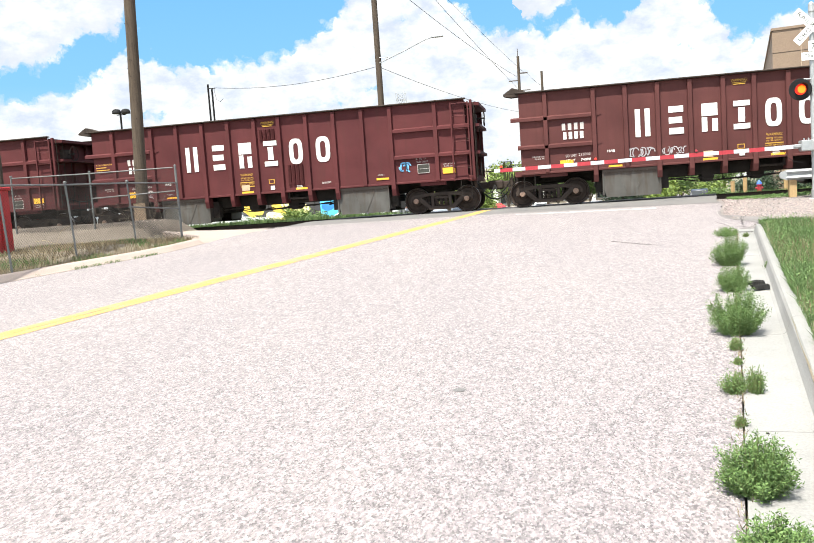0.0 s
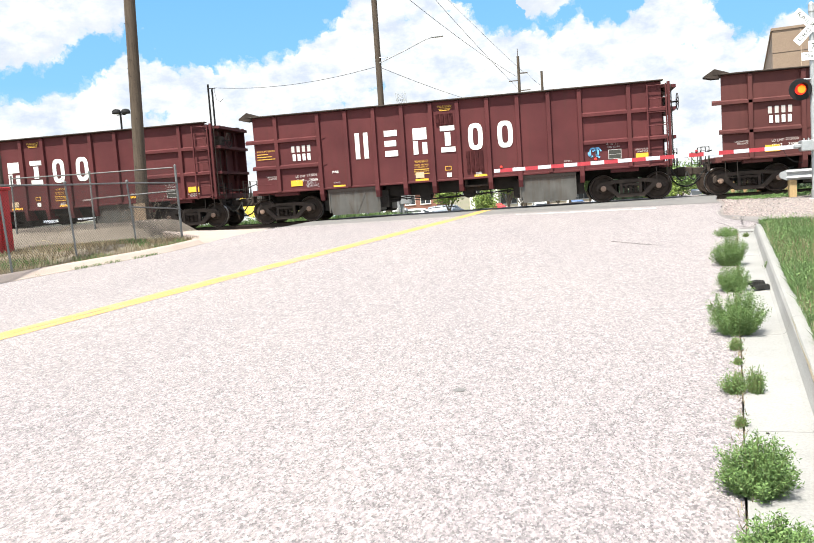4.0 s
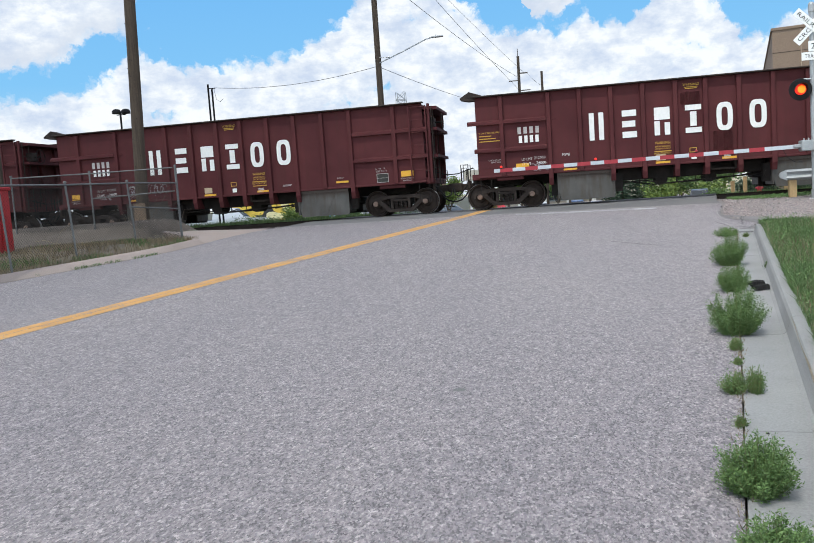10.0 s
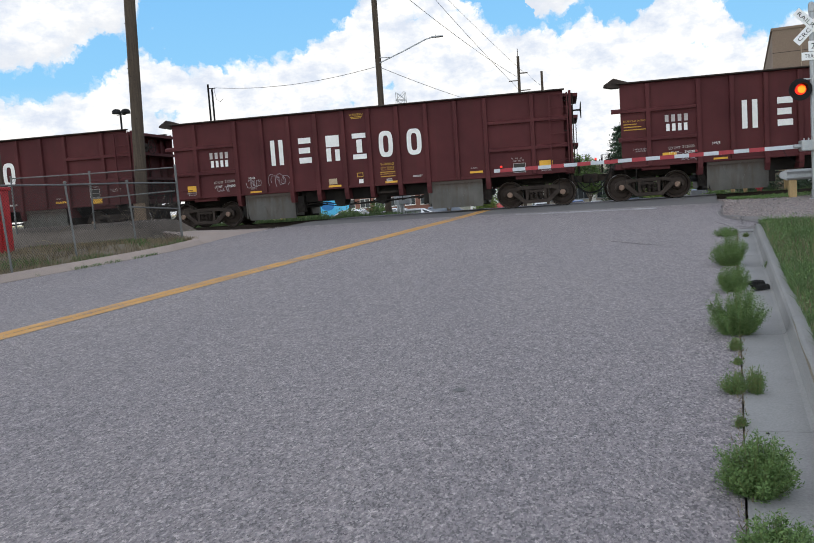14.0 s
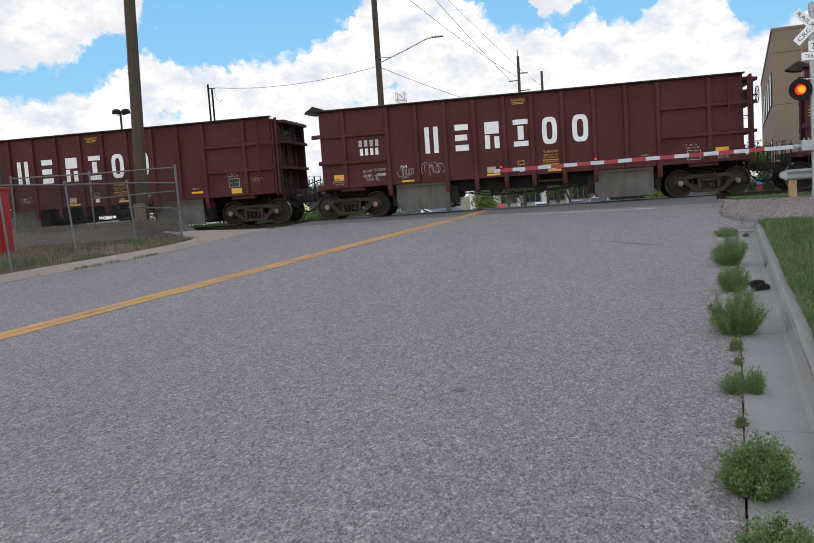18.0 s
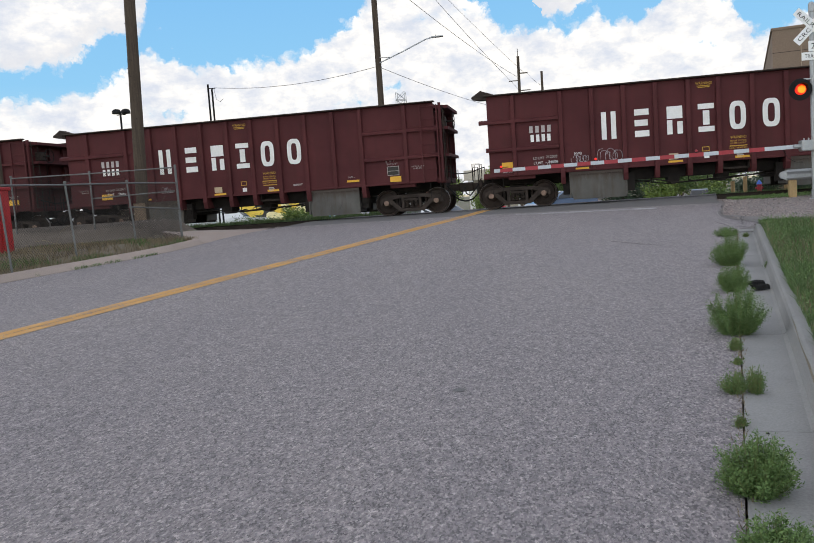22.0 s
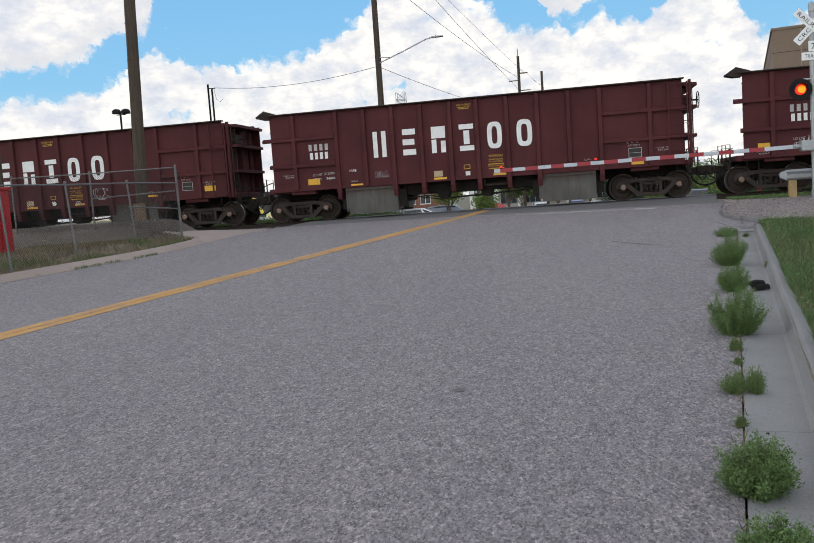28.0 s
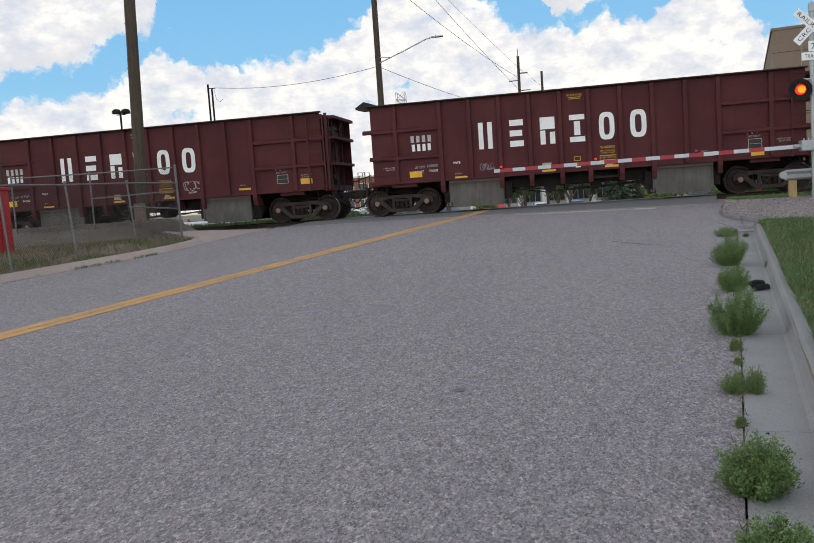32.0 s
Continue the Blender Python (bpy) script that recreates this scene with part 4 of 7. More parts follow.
        part("coupler_carrier", boxes((min(lx(x), lx(x + s * 0.22)), max(lx(x), lx(x + s * 0.22)), -0.42, 0.42, 0.62, 0.76), (min(lx(x), lx(x + s * 0.1)), max(lx(x), lx(x + s * 0.1)), -1.1, -0.75, 0.80, 1.06), bevel=0.02), BROWN_STEEL, car)
    for x in (0.0, 12.25):
        build_bogie(car, lx(x))
    for x in (-0.9, 0.9, 11.35, 13.15):
        build_wheelset(car, lx(x))
    for x in (-0.25, 11.6):
        part("jacking_pad", boxes((lx(x), lx(x + 0.9), -1.42, -1.2, 0.98, 1.1), bevel=0.01), RED, car)
    # the big white company blocks: plain shapes, one a bay
    z0, h = 2.09, 0.90
    tag_label = "plain white painted emblem shape"
    mark(car, "emblem", plates((0, 0, 0.16, h), (0.31, 0, 0.16, h)), WHITE_PAINT, 2.90, z0, label=tag_label)
    mark(car, "emblem", plates((0, 0, 0.46, 0.20), (0, 0.35, 0.42, 0.20), (0, 0.70, 0.46, 0.20)), WHITE_PAINT, 3.96, z0, label=tag_label)
    mark(car, "emblem", plates((0, 0, 0.17, 0.46), (0.32, 0, 0.17, 0.40), (0, 0.50, 0.49, 0.40)), WHITE_PAINT, 4.98, z0, label=tag_label)
    mark(car, "emblem", plates((0, 0, 0.50, 0.17), (0, 0.73, 0.50, 0.17), (0.15, 0.22, 0.20, 0.46)), WHITE_PAINT, 5.95, z0, label=tag_label)
    mark(car, "emblem", ring_shape(0.50, h, 0.155), WHITE_PAINT, 6.91, z0, label=tag_label)
    mark(car, "emblem", ring_shape(0.52, h, 0.155), WHITE_PAINT, 7.91, z0, label=tag_label)
    # number bars, stencils, reflectors
    mark(car, "number_bar", plates(*[(0.20 * k, 0, 0.115, 0.225) for k in range(4)]), GREY_PAINT, 0.53, 2.50)
    mark(car, "number_bar", plates(*[(0.185 * k, 0, 0.11, 0.235) for k in range(4)]), WHITE_PAINT, 0.56, 2.20)
    for text, x, z, hh, ww, m in (("LD LMT", 0.62, 1.60, 0.085, 0.36, GREY_PAINT), ("212000", 1.04, 1.62, 0.09, 0.38, GREY_PAINT), ("LT WT", 0.63, 1.44, 0.085, 0.30, WHITE_PAINT), ("74000", 1.11, 1.45, 0.085, 0.32, WHITE_PAINT),
                                   ("MWB", 1.98, 1.66, 0.085, 0.24, WHITE_PAINT), ("DOOR 2", 2.02, 1.30, 0.05, 0.23, GREY_PAINT),
                                   ("WARNING!", 5.90, 3.60, 0.085, 0.50, YELLOW_INK), ("DOOR 1", 10.1, 1.45, 0.05, 0.23, GREY_PAINT)):
        mark(car, "stencil", lettering(text, hh, ww), m, x, z)
    mark(car, "small_print", plates((0, 0, 0.42, 0.022), (0.03, -0.045, 0.36, 0.022)), YELLOW_INK, 5.94, 3.55)
    mark(car, "small_print", plates((0, 0, 0.34, 0.02), (0, -0.035, 0.30, 0.02)), GREY_PAINT, 8.05, 1.36)
    mark(car, "small_print", plates((0, 0, 0.20, 0.03), (0, -0.05, 0.22, 0.03), (0, -0.1, 0.18, 0.03)), GREY_PAINT, 7.1, 1.30)
    for x, z, w, hh in ((2.0, 1.17, 0.44, 0.06), (4.98, 1.17, 0.46, 0.07), (7.05, 1.175, 0.44, 0.07), (10.05, 1.30, 0.45, 0.07)):
        mark(car, "reflector", plate(w, hh), YELLOW_PAINT, x, z, label="amber reflective tape")
    mark(car, "card", plate(0.30, 0.20), TAN_TAG, 5.0, 1.27, NEAR + 0.076)
    mark(car, "tag", plate(0.16, 0.14), WHITE_PAINT, 6.1, 1.24)
    mark(car, "tag_frame", plates((0, 0, 0.22, 0.02), (0, 0.13, 0.22, 0.02), (0, 0, 0.02, 0.15), (0.2, 0, 0.02, 0.15)), YELLOW_INK, 6.05, 1.46)
    return car


wagon = build_wagon()
wagons = [wagon] + [copy_thing(wagon, pose(0, AXIS, 0)) for _ in range(4)]
for w, label in zip(wagons, ("brownish oxide-red ballast wagon with white graffiti along its sill", "oxide-red ballast wagon with a blue tag and faint scrawl", "dark oxide-red ballast wagon with pale scrawls",
                             "dark oxide-red ballast wagon with a small tag", "dark oxide-red ballast wagon with white scrawl on its side")):
    tagged(w, label)
for o in wagons[0].children:
    if o.data.materials[0] == RED:
        o.material_slots[0].link = "OBJECT"
        o.material_slots[0].material = RED_BROWN
mark(wagons[0], "graffiti", scrawl(0.75, 0.34, 3, 10, 0.03), SCRAWL_WHITE, 2.7, 1.42, label="white spray-painted tag")
mark(wagons[0], "graffiti", scrawl(0.75, 0.30, 4, 9, 0.025), SCRAWL_WHITE, 3.75, 1.42, label="white spray-painted tag")
mark(wagons[0], "graffiti", scrawl(0.9, 0.35, 5, 9, 0.012), SCRAWL_WHITE, 9.7, 1.5, label="faint spray-painted tag")
mark(wagons[1], "graffiti", scrawl(0.36, 0.36, 9, 5, 0.05), SCRAWL_BLUE, 10.95, 1.50, label="blue spray-painted tag")
mark(wagons[1], "graffiti", scrawl(0.55, 0.26, 6, 8, 0.012), SCRAWL_WHITE, 0.95, 1.22, label="faint scrawled tag")
mark(wagons[2], "graffiti", scrawl(0.5, 0.26, 7, 8, 0.014), SCRAWL_WHITE, 0.75, 1.26, label="faint scrawled tag")
mark(wagons[2], "graffiti", scrawl(0.6, 0.5, 8, 9, 0.012), SCRAWL_WHITE, 2.85, 1.3, label="faint scrawled tag")
mark(wagons[2], "graffiti", scrawl(0.45, 0.4, 12, 8, 0.012), SCRAWL_WHITE, 1.95, 1.32, label="faint scrawled tag")
mark(wagons[3], "graffiti", scrawl(0.4, 0.3, 13, 7, 0.010), SCRAWL_WHITE, 2.95, 1.35, label="faint scrawled tag")
mark(wagons[4], "graffiti", scrawl(0.62, 0.36, 14, 8, 0.02), SCRAWL_WHITE, 7.95, 1.42, label="white scrawled tag")


def fit_louvres(car):
    """Slotted screens in two bays."""
    for x, z, rows_n, cols in ((6.80, 1.38, 24, 4), (5.82, 3.06, 12, 4)):
        bm = bmesh.new()
        for r in range(cols):
            for k in range(rows_n):
                box(bm, lx(x) + 0.155 * r, lx(x) + 0.155 * r + 0.115, -1.51, -1.455, z + 0.03 * k, z + 0.03 * k + 0.013)
        tagged(part("louvre", bm, RED, car, "rows of pressed louvre slots"), kind="stuff")


fit_louvres(wagons[1])
for k, w in enumerate(wagons):
    x = 4.98 if k == 1 else 6.92
    mark(w, "stencil", lettering("WARNING!", 0.085, 0.48), YELLOW_INK, x, 1.80)
    mark(w, "small_print", plates((0.0, -0.15, 0.54, 0.030), (0.01, -0.30, 0.53, 0.030)), YELLOW_INK, x - 0.03, 1.70)
    for text, ww, dx, z in (("BEFORE WELDING", 0.48, 0.0, 1.70), ("ON CAR CONTACT", 0.48, 0.0, 1.625), ("BALLAST DEPARTMENT", 0.54, -0.03, 1.475)):
        mark(w, "stencil", lettering(text, 0.05, ww), YELLOW_INK, x + dx, z)
    mark(w, "reflector", plate(0.44, 0.21), YELLOW_PAINT, -0.45 if k == 2 else 0.42, 1.37 if k == 2 else 1.30, label="amber reflective tape")
for w in (wagons[1], wagons[4]):
    mark(w, "stencil", lettering("IF CAR IS BAD ORDERED", 0.055, 0.72), YELLOW_INK, -0.78, 2.59)
    mark(w, "small_print", plates((0, 0.18, 0.42, 0.028), (0, 0.09, 0.56, 0.028), (0, 0, 0.70, 0.028)), YELLOW_INK, -0.78, 2.32)


for k, w in enumerate(wagons):
    low = k == 2
    for text, x, z, hh, ww in (("2 INCH HF COMP", -0.5, 1.295 if low else 1.66, 0.05, 0.46), ("BRAKE SHOE", -0.42, 1.225 if low else 1.59, 0.05, 0.33), ("IL  46  11", 11.5, 1.67 if low else 1.90, 0.055, 0.34), ("2537 CU FT", 11.52, 1.58 if low else 1.80, 0.055, 0.40),
                               ("2 INCH HF COMP", 12.40, 1.27 if low else 1.66, 0.05, 0.46), ("BRAKE SHOE", 12.48, 1.20 if low else 1.59, 0.05, 0.33)):
        mark(w, "stencil", lettering(text, hh, ww), GREY_PAINT, x, z)
    dz = -0.22 if low else 0.0
    mark(w, "stencil_box", plate(0.40, 0.29), BLACK_BOX, 11.55, 1.44 + dz, label="black stencilled data box")
    mark(w, "box_outline", plates((0, 0, 0.42, 0.015), (0, 0.30, 0.42, 0.015), (0, 0, 0.015, 0.31), (0.405, 0, 0.015, 0.31), (0, 0.15, 0.42, 0.01)), GREY_PAINT, 11.54, 1.43 + dz, NEAR + 0.075)
    mark(w, "reflector", plate(0.40 if k == 3 else 0.44, 0.19 if k == 3 else 0.20), YELLOW_PAINT, 11.62 if k == 3 else 12.42, 1.20 if k == 3 else 1.36, label="amber reflective tape")


# ---- sky: a far bank of broken cumulus that drifts
CLOUD_TOPS = ((-40, 7.5), (-35.9, 8.0), (-33.4, 8.4), (-32.2, 9.1), (-30.4, 10.7), (-27.9, 10.6), (-26.6, 9.6), (-25.5, 10.2), (-24.6, 9.5), (-23.1, 10.0), (-19.6, 10.3), (-18.8, 10.7), (-17.2, 11.6), (-15.7, 12.2), (-14.4, 13.8), (-12.4, 15.7),
              (-7.8, 14.7), (-5.1, 11.1), (0.3, 10.8), (1.4, 11.7), (2.1, 10.8), (4.5, 11.2), (5.9, 12.0), (8.5, 12.9), (10.0, 11.4), (11.3, 9.2), (12.6, 9.1), (15, 10.0), (18, 11))
HIGH_CLOUD = ((-40, 9.3), (-34.8, 9.9), (-33.6, 10.8), (-33.2, 11.3), (-31.5, 11.7), (-30, 12.3), (-29.5, 12.9), (-29, 14.2), (-28, 20), (-3.2, 20), (-2.6, 11.6), (-0.4, 11.4), (0, 12.2), (1.2, 12.2), (1.8, 20))


def cloud_material():
    m, t, b = nodes_of("broken_cumulus")
    t.nodes.remove(b)
    uv = t.nodes.new("ShaderNodeUVMap")
    sep = t.nodes.new("ShaderNodeSeparateXYZ")
    t.links.new(uv.outputs[0], sep.inputs[0])

    def cloud_noise(scale, detail, rough, vec):
        n = t.nodes.new("ShaderNodeTexNoise")
        n.inputs["Scale"].default_value, n.inputs["Detail"].default_value, n.inputs["Roughness"].default_value = scale, detail, rough
        t.links.new(vec, n.inputs["Vector"])
        return n

    wc = t.nodes.new("ShaderNodeSeparateColor")
    t.links.new(cloud_noise(0.6, 8, 0.62, uv.outputs[0]).outputs["Color"], wc.inputs[0])
    az = maths(t, "ADD", sep.outputs[0], maths(t, "MULTIPLY", maths(t, "SUBTRACT", wc.outputs[0], 0.5), 2.6))
    el = maths(t, "ADD", sep.outputs[1], maths(t, "MULTIPLY", maths(t, "SUBTRACT", wc.outputs[1], 0.5), 2.2))
    along = maths(t, "DIVIDE", maths(t, "ADD", az, 40.0), 58.0)
    tops = maths(t, "MULTIPLY", ramp(t, along, *[((a + 40) / 58, (e / 20,) * 3) for a, e in CLOUD_TOPS]), 20.0)
    high = maths(t, "MULTIPLY", ramp(t, along, *[((a + 40) / 58, (e / 20,) * 3) for a, e in HIGH_CLOUD]), 20.0)
    dens = maths(t, "MINIMUM", maths(t, "MAXIMUM", maths(t, "SUBTRACT", tops, el), maths(t, "SUBTRACT", el, high)), 1.1)
    # loose wisps (+) and thin places (-): azimuth, elevation, half lengths, amount
    for a, e, ra, re, amount in ((-27.2, 13.4, 0.55, 0.4, 1.6), (-28.3, 12.4, 0.4, 0.35, 1.6), (-23.0, 14.0, 1.2, 0.6, 2.6), (-16.3, 12.4, 0.5, 0.35, 0.8), (-28.2, 7.0, 1.8, 0.4, -1.1), (-36.3, 8.6, 1.2, 0.5, -1.0), (-13.0, 8.0, 0.9, 0.5, -0.9),
                                 (8.7, 8.6, 1.6, 0.5, -0.6), (-15.7, 6.9, 1.5, 0.35, -1.0), (11.4, 10.2, 1.3, 1.2, -0.6), (-9.0, 12.5, 3.0, 0.4, -0.7), (2.5, 7.5, 3.0, 0.4, -0.5)):
        q = maths(t, "ADD", maths(t, "POWER", maths(t, "ABSOLUTE", maths(t, "DIVIDE", maths(t, "SUBTRACT", az, a), ra)), 2.0), maths(t, "POWER", maths(t, "ABSOLUTE", maths(t, "DIVIDE", maths(t, "SUBTRACT", el, e), re)), 2.0))
        dens = maths(t, "ADD", dens, maths(t, "MULTIPLY", maths(t, "EXPONENT", maths(t, "MULTIPLY", q, -1.0)), amount))
    fine = cloud_noise(1.1, 10, 0.65, uv.outputs[0])
    dens = maths(t, "ADD", dens, maths(t, "MULTIPLY", maths(t, "SUBTRACT", fine.outputs["Fac"], 0.5), 1.0))
    joined = t.nodes.new("ShaderNodeCombineXYZ")
    t.links.new(az, joined.inputs[0])
    t.links.new(el, joined.inputs[1])
    for scale, depth in ((0.8, 0.7), (1.9, 0.4), (4.2, 0.2)):
        puff = t.nodes.new("ShaderNodeTexVoronoi")
        puff.inputs["Scale"].default_value = scale
        t.links.new(joined.outputs[0], puff.inputs["Vector"])
        dens = maths(t, "ADD", dens, maths(t, "MULTIPLY", maths(t, "SUBTRACT", 0.42, puff.outputs["Distance"]), depth))
    edge = maths(t, "ADD", maths(t, "MULTIPLY", dens, 0.5), 0.5)
    cover = ramp(t, edge, (0.36, (0, 0, 0)), (0.50, (0.35, 0.35, 0.35)), (0.60, (0.85, 0.85, 0.85)), (0.82, (1, 1, 1)))
    mp = t.nodes.new("ShaderNodeMapping")
    mp.inputs["Location"].default_value, mp.inputs["Scale"].default_value = (7.3, 2.1, 0), (1.0, 1.6, 1.0)
    t.links.new(uv.outputs[0], mp.inputs["Vector"])
    body = cloud_noise(0.34, 9, 0.64, mp.outputs[0])
    white = ramp(t, body.outputs["Fac"], (0.36, (0.258, 0.285, 0.352)), (0.48, (0.320, 0.336, 0.380)), (0.58, (0.40, 0.40, 0.415)))
    belly = maths(t, "SUBTRACT", 1.0, maths(t, "DIVIDE", maths(t, "ABSOLUTE", maths(t, "SUBTRACT", maths(t, "SUBTRACT", el, high), 0.7)), 1.5))
    white = mixed(t, maths(t, "MULTIPLY", maths(t, "MAXIMUM", belly, 0.0), 0.75), white, (0.275, 0.292, 0.340))
    blue = ramp(t, maths(t, "DIVIDE", sep.outputs[1], 22.0), (0.1, (0.20, 0.295, 0.36)), (0.40, (0.100, 0.228, 0.372)), (0.8, (0.070, 0.188, 0.362)))
    em = t.nodes.new("ShaderNodeEmission")
    t.links.new(mixed(t, cover, blue, white), em.inputs["Color"])
    em.inputs["Strength"].default_value = 1.07
    t.links.new(em.outputs[0], t.nodes["Material Output"].inputs["Surface"])
    return m


def build_clouds():
    bm = bmesh.new()
    uvl = bm.loops.layers.uv.new("UVMap")
    rows = []
    azs, els = [-75 + 2 * i for i in range(63)], [-1.2 + 1.2 * j for j in range(24)]
    for e in els:
        rows.append([bm.verts.new((2600 * math.sin(radians(a)) * math.cos(radians(e)), 2600 * math.cos(radians(a)) * math.cos(radians(e)), 2600 * math.sin(radians(e)))) for a in azs])
    for j in range(len(els) - 1):
        for i in range(len(azs) - 1):
            f = bm.faces.new((rows[j][i], rows[j][i + 1], rows[j + 1][i + 1], rows[j + 1][i]))
            for lp, (p, q) in zip(f.loops, ((i, j), (i + 1, j), (i + 1, j + 1), (i, j + 1))):
                lp[uvl].uv = (azs[p], els[q])
    ob = part("backdrop", bm, cloud_material(), smooth=True)
    return tagged(ob, "bright white broken cumulus and blue sky", "sky", kind="structure")


cloud_bank = build_clouds()
cloud_bank.matrix_basis = pose(*EYE)


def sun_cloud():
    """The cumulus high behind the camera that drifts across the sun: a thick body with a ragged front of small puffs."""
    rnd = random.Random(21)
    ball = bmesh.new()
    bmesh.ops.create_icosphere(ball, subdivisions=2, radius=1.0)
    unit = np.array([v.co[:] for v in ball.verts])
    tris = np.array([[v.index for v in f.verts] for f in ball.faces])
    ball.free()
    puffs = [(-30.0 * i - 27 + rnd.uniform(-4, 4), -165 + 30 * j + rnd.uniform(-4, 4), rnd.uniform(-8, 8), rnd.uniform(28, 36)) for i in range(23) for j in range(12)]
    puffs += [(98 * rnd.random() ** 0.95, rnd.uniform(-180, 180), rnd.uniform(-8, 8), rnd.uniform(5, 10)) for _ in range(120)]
    # outer puffs, out of view, added to block bright sky round the sun
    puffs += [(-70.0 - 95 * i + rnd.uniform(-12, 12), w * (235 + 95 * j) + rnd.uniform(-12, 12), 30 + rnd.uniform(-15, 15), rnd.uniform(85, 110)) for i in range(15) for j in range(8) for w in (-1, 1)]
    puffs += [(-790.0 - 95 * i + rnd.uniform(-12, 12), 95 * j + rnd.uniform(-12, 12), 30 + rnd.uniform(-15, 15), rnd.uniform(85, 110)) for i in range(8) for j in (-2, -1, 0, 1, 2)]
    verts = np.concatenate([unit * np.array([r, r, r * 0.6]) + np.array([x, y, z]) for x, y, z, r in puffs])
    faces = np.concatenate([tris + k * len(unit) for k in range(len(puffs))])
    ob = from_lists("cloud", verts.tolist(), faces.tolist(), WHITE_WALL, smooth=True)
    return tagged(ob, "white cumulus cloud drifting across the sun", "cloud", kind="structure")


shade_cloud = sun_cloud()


# ---- poles, lamps and wires
def wooden_pole(x, y, z0, z1, r0, r1, lean=(0, 0), label="tall weathered wooden utility pole"):
    pole = thing("utility_pole", label, "utility pole")
    bm = bmesh.new()
    n, seg = 14, 14
    rings = []
    for i in range(n + 1):
        u = i / n
        c = Vector((x + lean[0] * u, y + lean[1] * u, z0 + (z1 - z0) * u))
        r = r0 + (r1 - r0) * u
        rings.append([bm.verts.new(c + Vector((math.cos(a), math.sin(a), 0)) * r * (1 + 0.04 * noise.noise((a * 2, u * 20, x)))) for a in [k * math.tau / seg for k in range(seg)]])
    for p, q in zip(rings, rings[1:]):
        for k in range(seg):
            bm.faces.new((p[k], p[(k + 1) % seg], q[(k + 1) % seg], q[k]))
    bm.faces.new(rings[-1])
    part("shaft", bm, POLE_WOOD, pole, smooth=True)
    return pole


pole = wooden_pole(-12.64, 22.3, 0.2, 11.5, 0.185, 0.15, (0.42, 0))
bm = bmesh.new()
for k in range(26):
    a, z = random.uniform(3.4, 5.6), random.uniform(1.2, 7.2)
    c = Vector((-12.64 + 0.037 * z + 0.175 * math.cos(a), 22.3 + 0.175 * math.sin(a), z))
    rod(bm, c, c + Vector((0.02 * math.cos(a), 0.02 * math.sin(a), 0)), 0.012, seg=5)
part("staple", bm, BLACK_STEEL, pole)
part("guard_board", boxes((-12.80, -12.42, 22.09, 22.115, 0.3, 1.0)), surface("weathered_tan_board", (0.15, 0.105, 0.07), (0.21, 0.15, 0.105), 3, 30, 0.9), pole, "tan wooden board at the pole's foot")
pole_b = wooden_pole(-8.84, 40.0, -0.5, 15.0, 0.17, 0.135, (0.0, 0), "wooden pole carrying a street lamp arm")
bm = bmesh.new()
pipe(bm, [(-8.84, 39.9, 7.45), (-7.5, 39.95, 7.95), (-6.35, 40.0, 8.42), (-5.95, 40.0, 8.50)], 0.032, 7)
pipe(bm, [(-8.84, 39.9, 7.75), (-8.2, 39.93, 7.72)], 0.02, 6)
part("lamp_arm", bm, GALV, pole_b, "long slanting galvanised lamp arm")
bm = boxes((-6.05, -5.45, 39.9, 40.1, 8.46, 8.53), (-5.85, -5.80, 39.97, 40.03, 8.53, 8.60), bevel=0.02)
part("lamp_head", bm, GALV, pole_b, "flat grey lamp head")
twin = thing("twin_pole", "pair of slim dark steel poles with a wire bracket", "utility pole")
for dx in (0.0, 0.24):
    part("shaft", rods(0.06, ((-20.72 + dx, 45.6, -1.9), (-20.72 + dx, 45.6, 8.25 - dx))), BLACK_PAINT, twin)
bm = bmesh.new()
pipe(bm, [(-20.7, 45.55, 8.0), (-20.25, 45.55, 7.95)], 0.03)
pipe(bm, [(-20.3, 45.5, 7.9), (-20.2, 45.5, 7.3), (-19.95, 45.5, 7.15), (-19.75, 45.5, 7.3)], 0.012, 5)
part("bracket", bm, BLACK_PAINT, twin)
far_a = wooden_pole(-3.58, 77.2, -2.6, 13.2, 0.16, 0.13, (0.05, 0), "distant weathered utility pole")
bm = boxes((-3.62, -2.7, 77.1, 77.2, 11.55, 11.65), (-3.6, -2.5, 77.1, 77.2, 9.95, 10.03))
box(bm, -4.5, -3.6, 77.1, 77.2, 10.9, 10.98)
rod(bm, (-3.55, 77.2, 13.1), (-3.55, 77.2, 13.9), 0.03)
part("crossarm", bm, POLE_WOOD, far_a)
wooden_pole(-1.5, 82.8, -2.8, 12.4, 0.15, 0.12, (0, 0), "distant weathered utility pole")
far_t = wooden_pole(-27.25, 80.0, -2.6, 7.0, 0.15, 0.12, (0, 0), "distant utility pole with a braced crossarm")
bm = boxes((-27.95, -26.5, 79.85, 79.95, 6.6, 6.72))
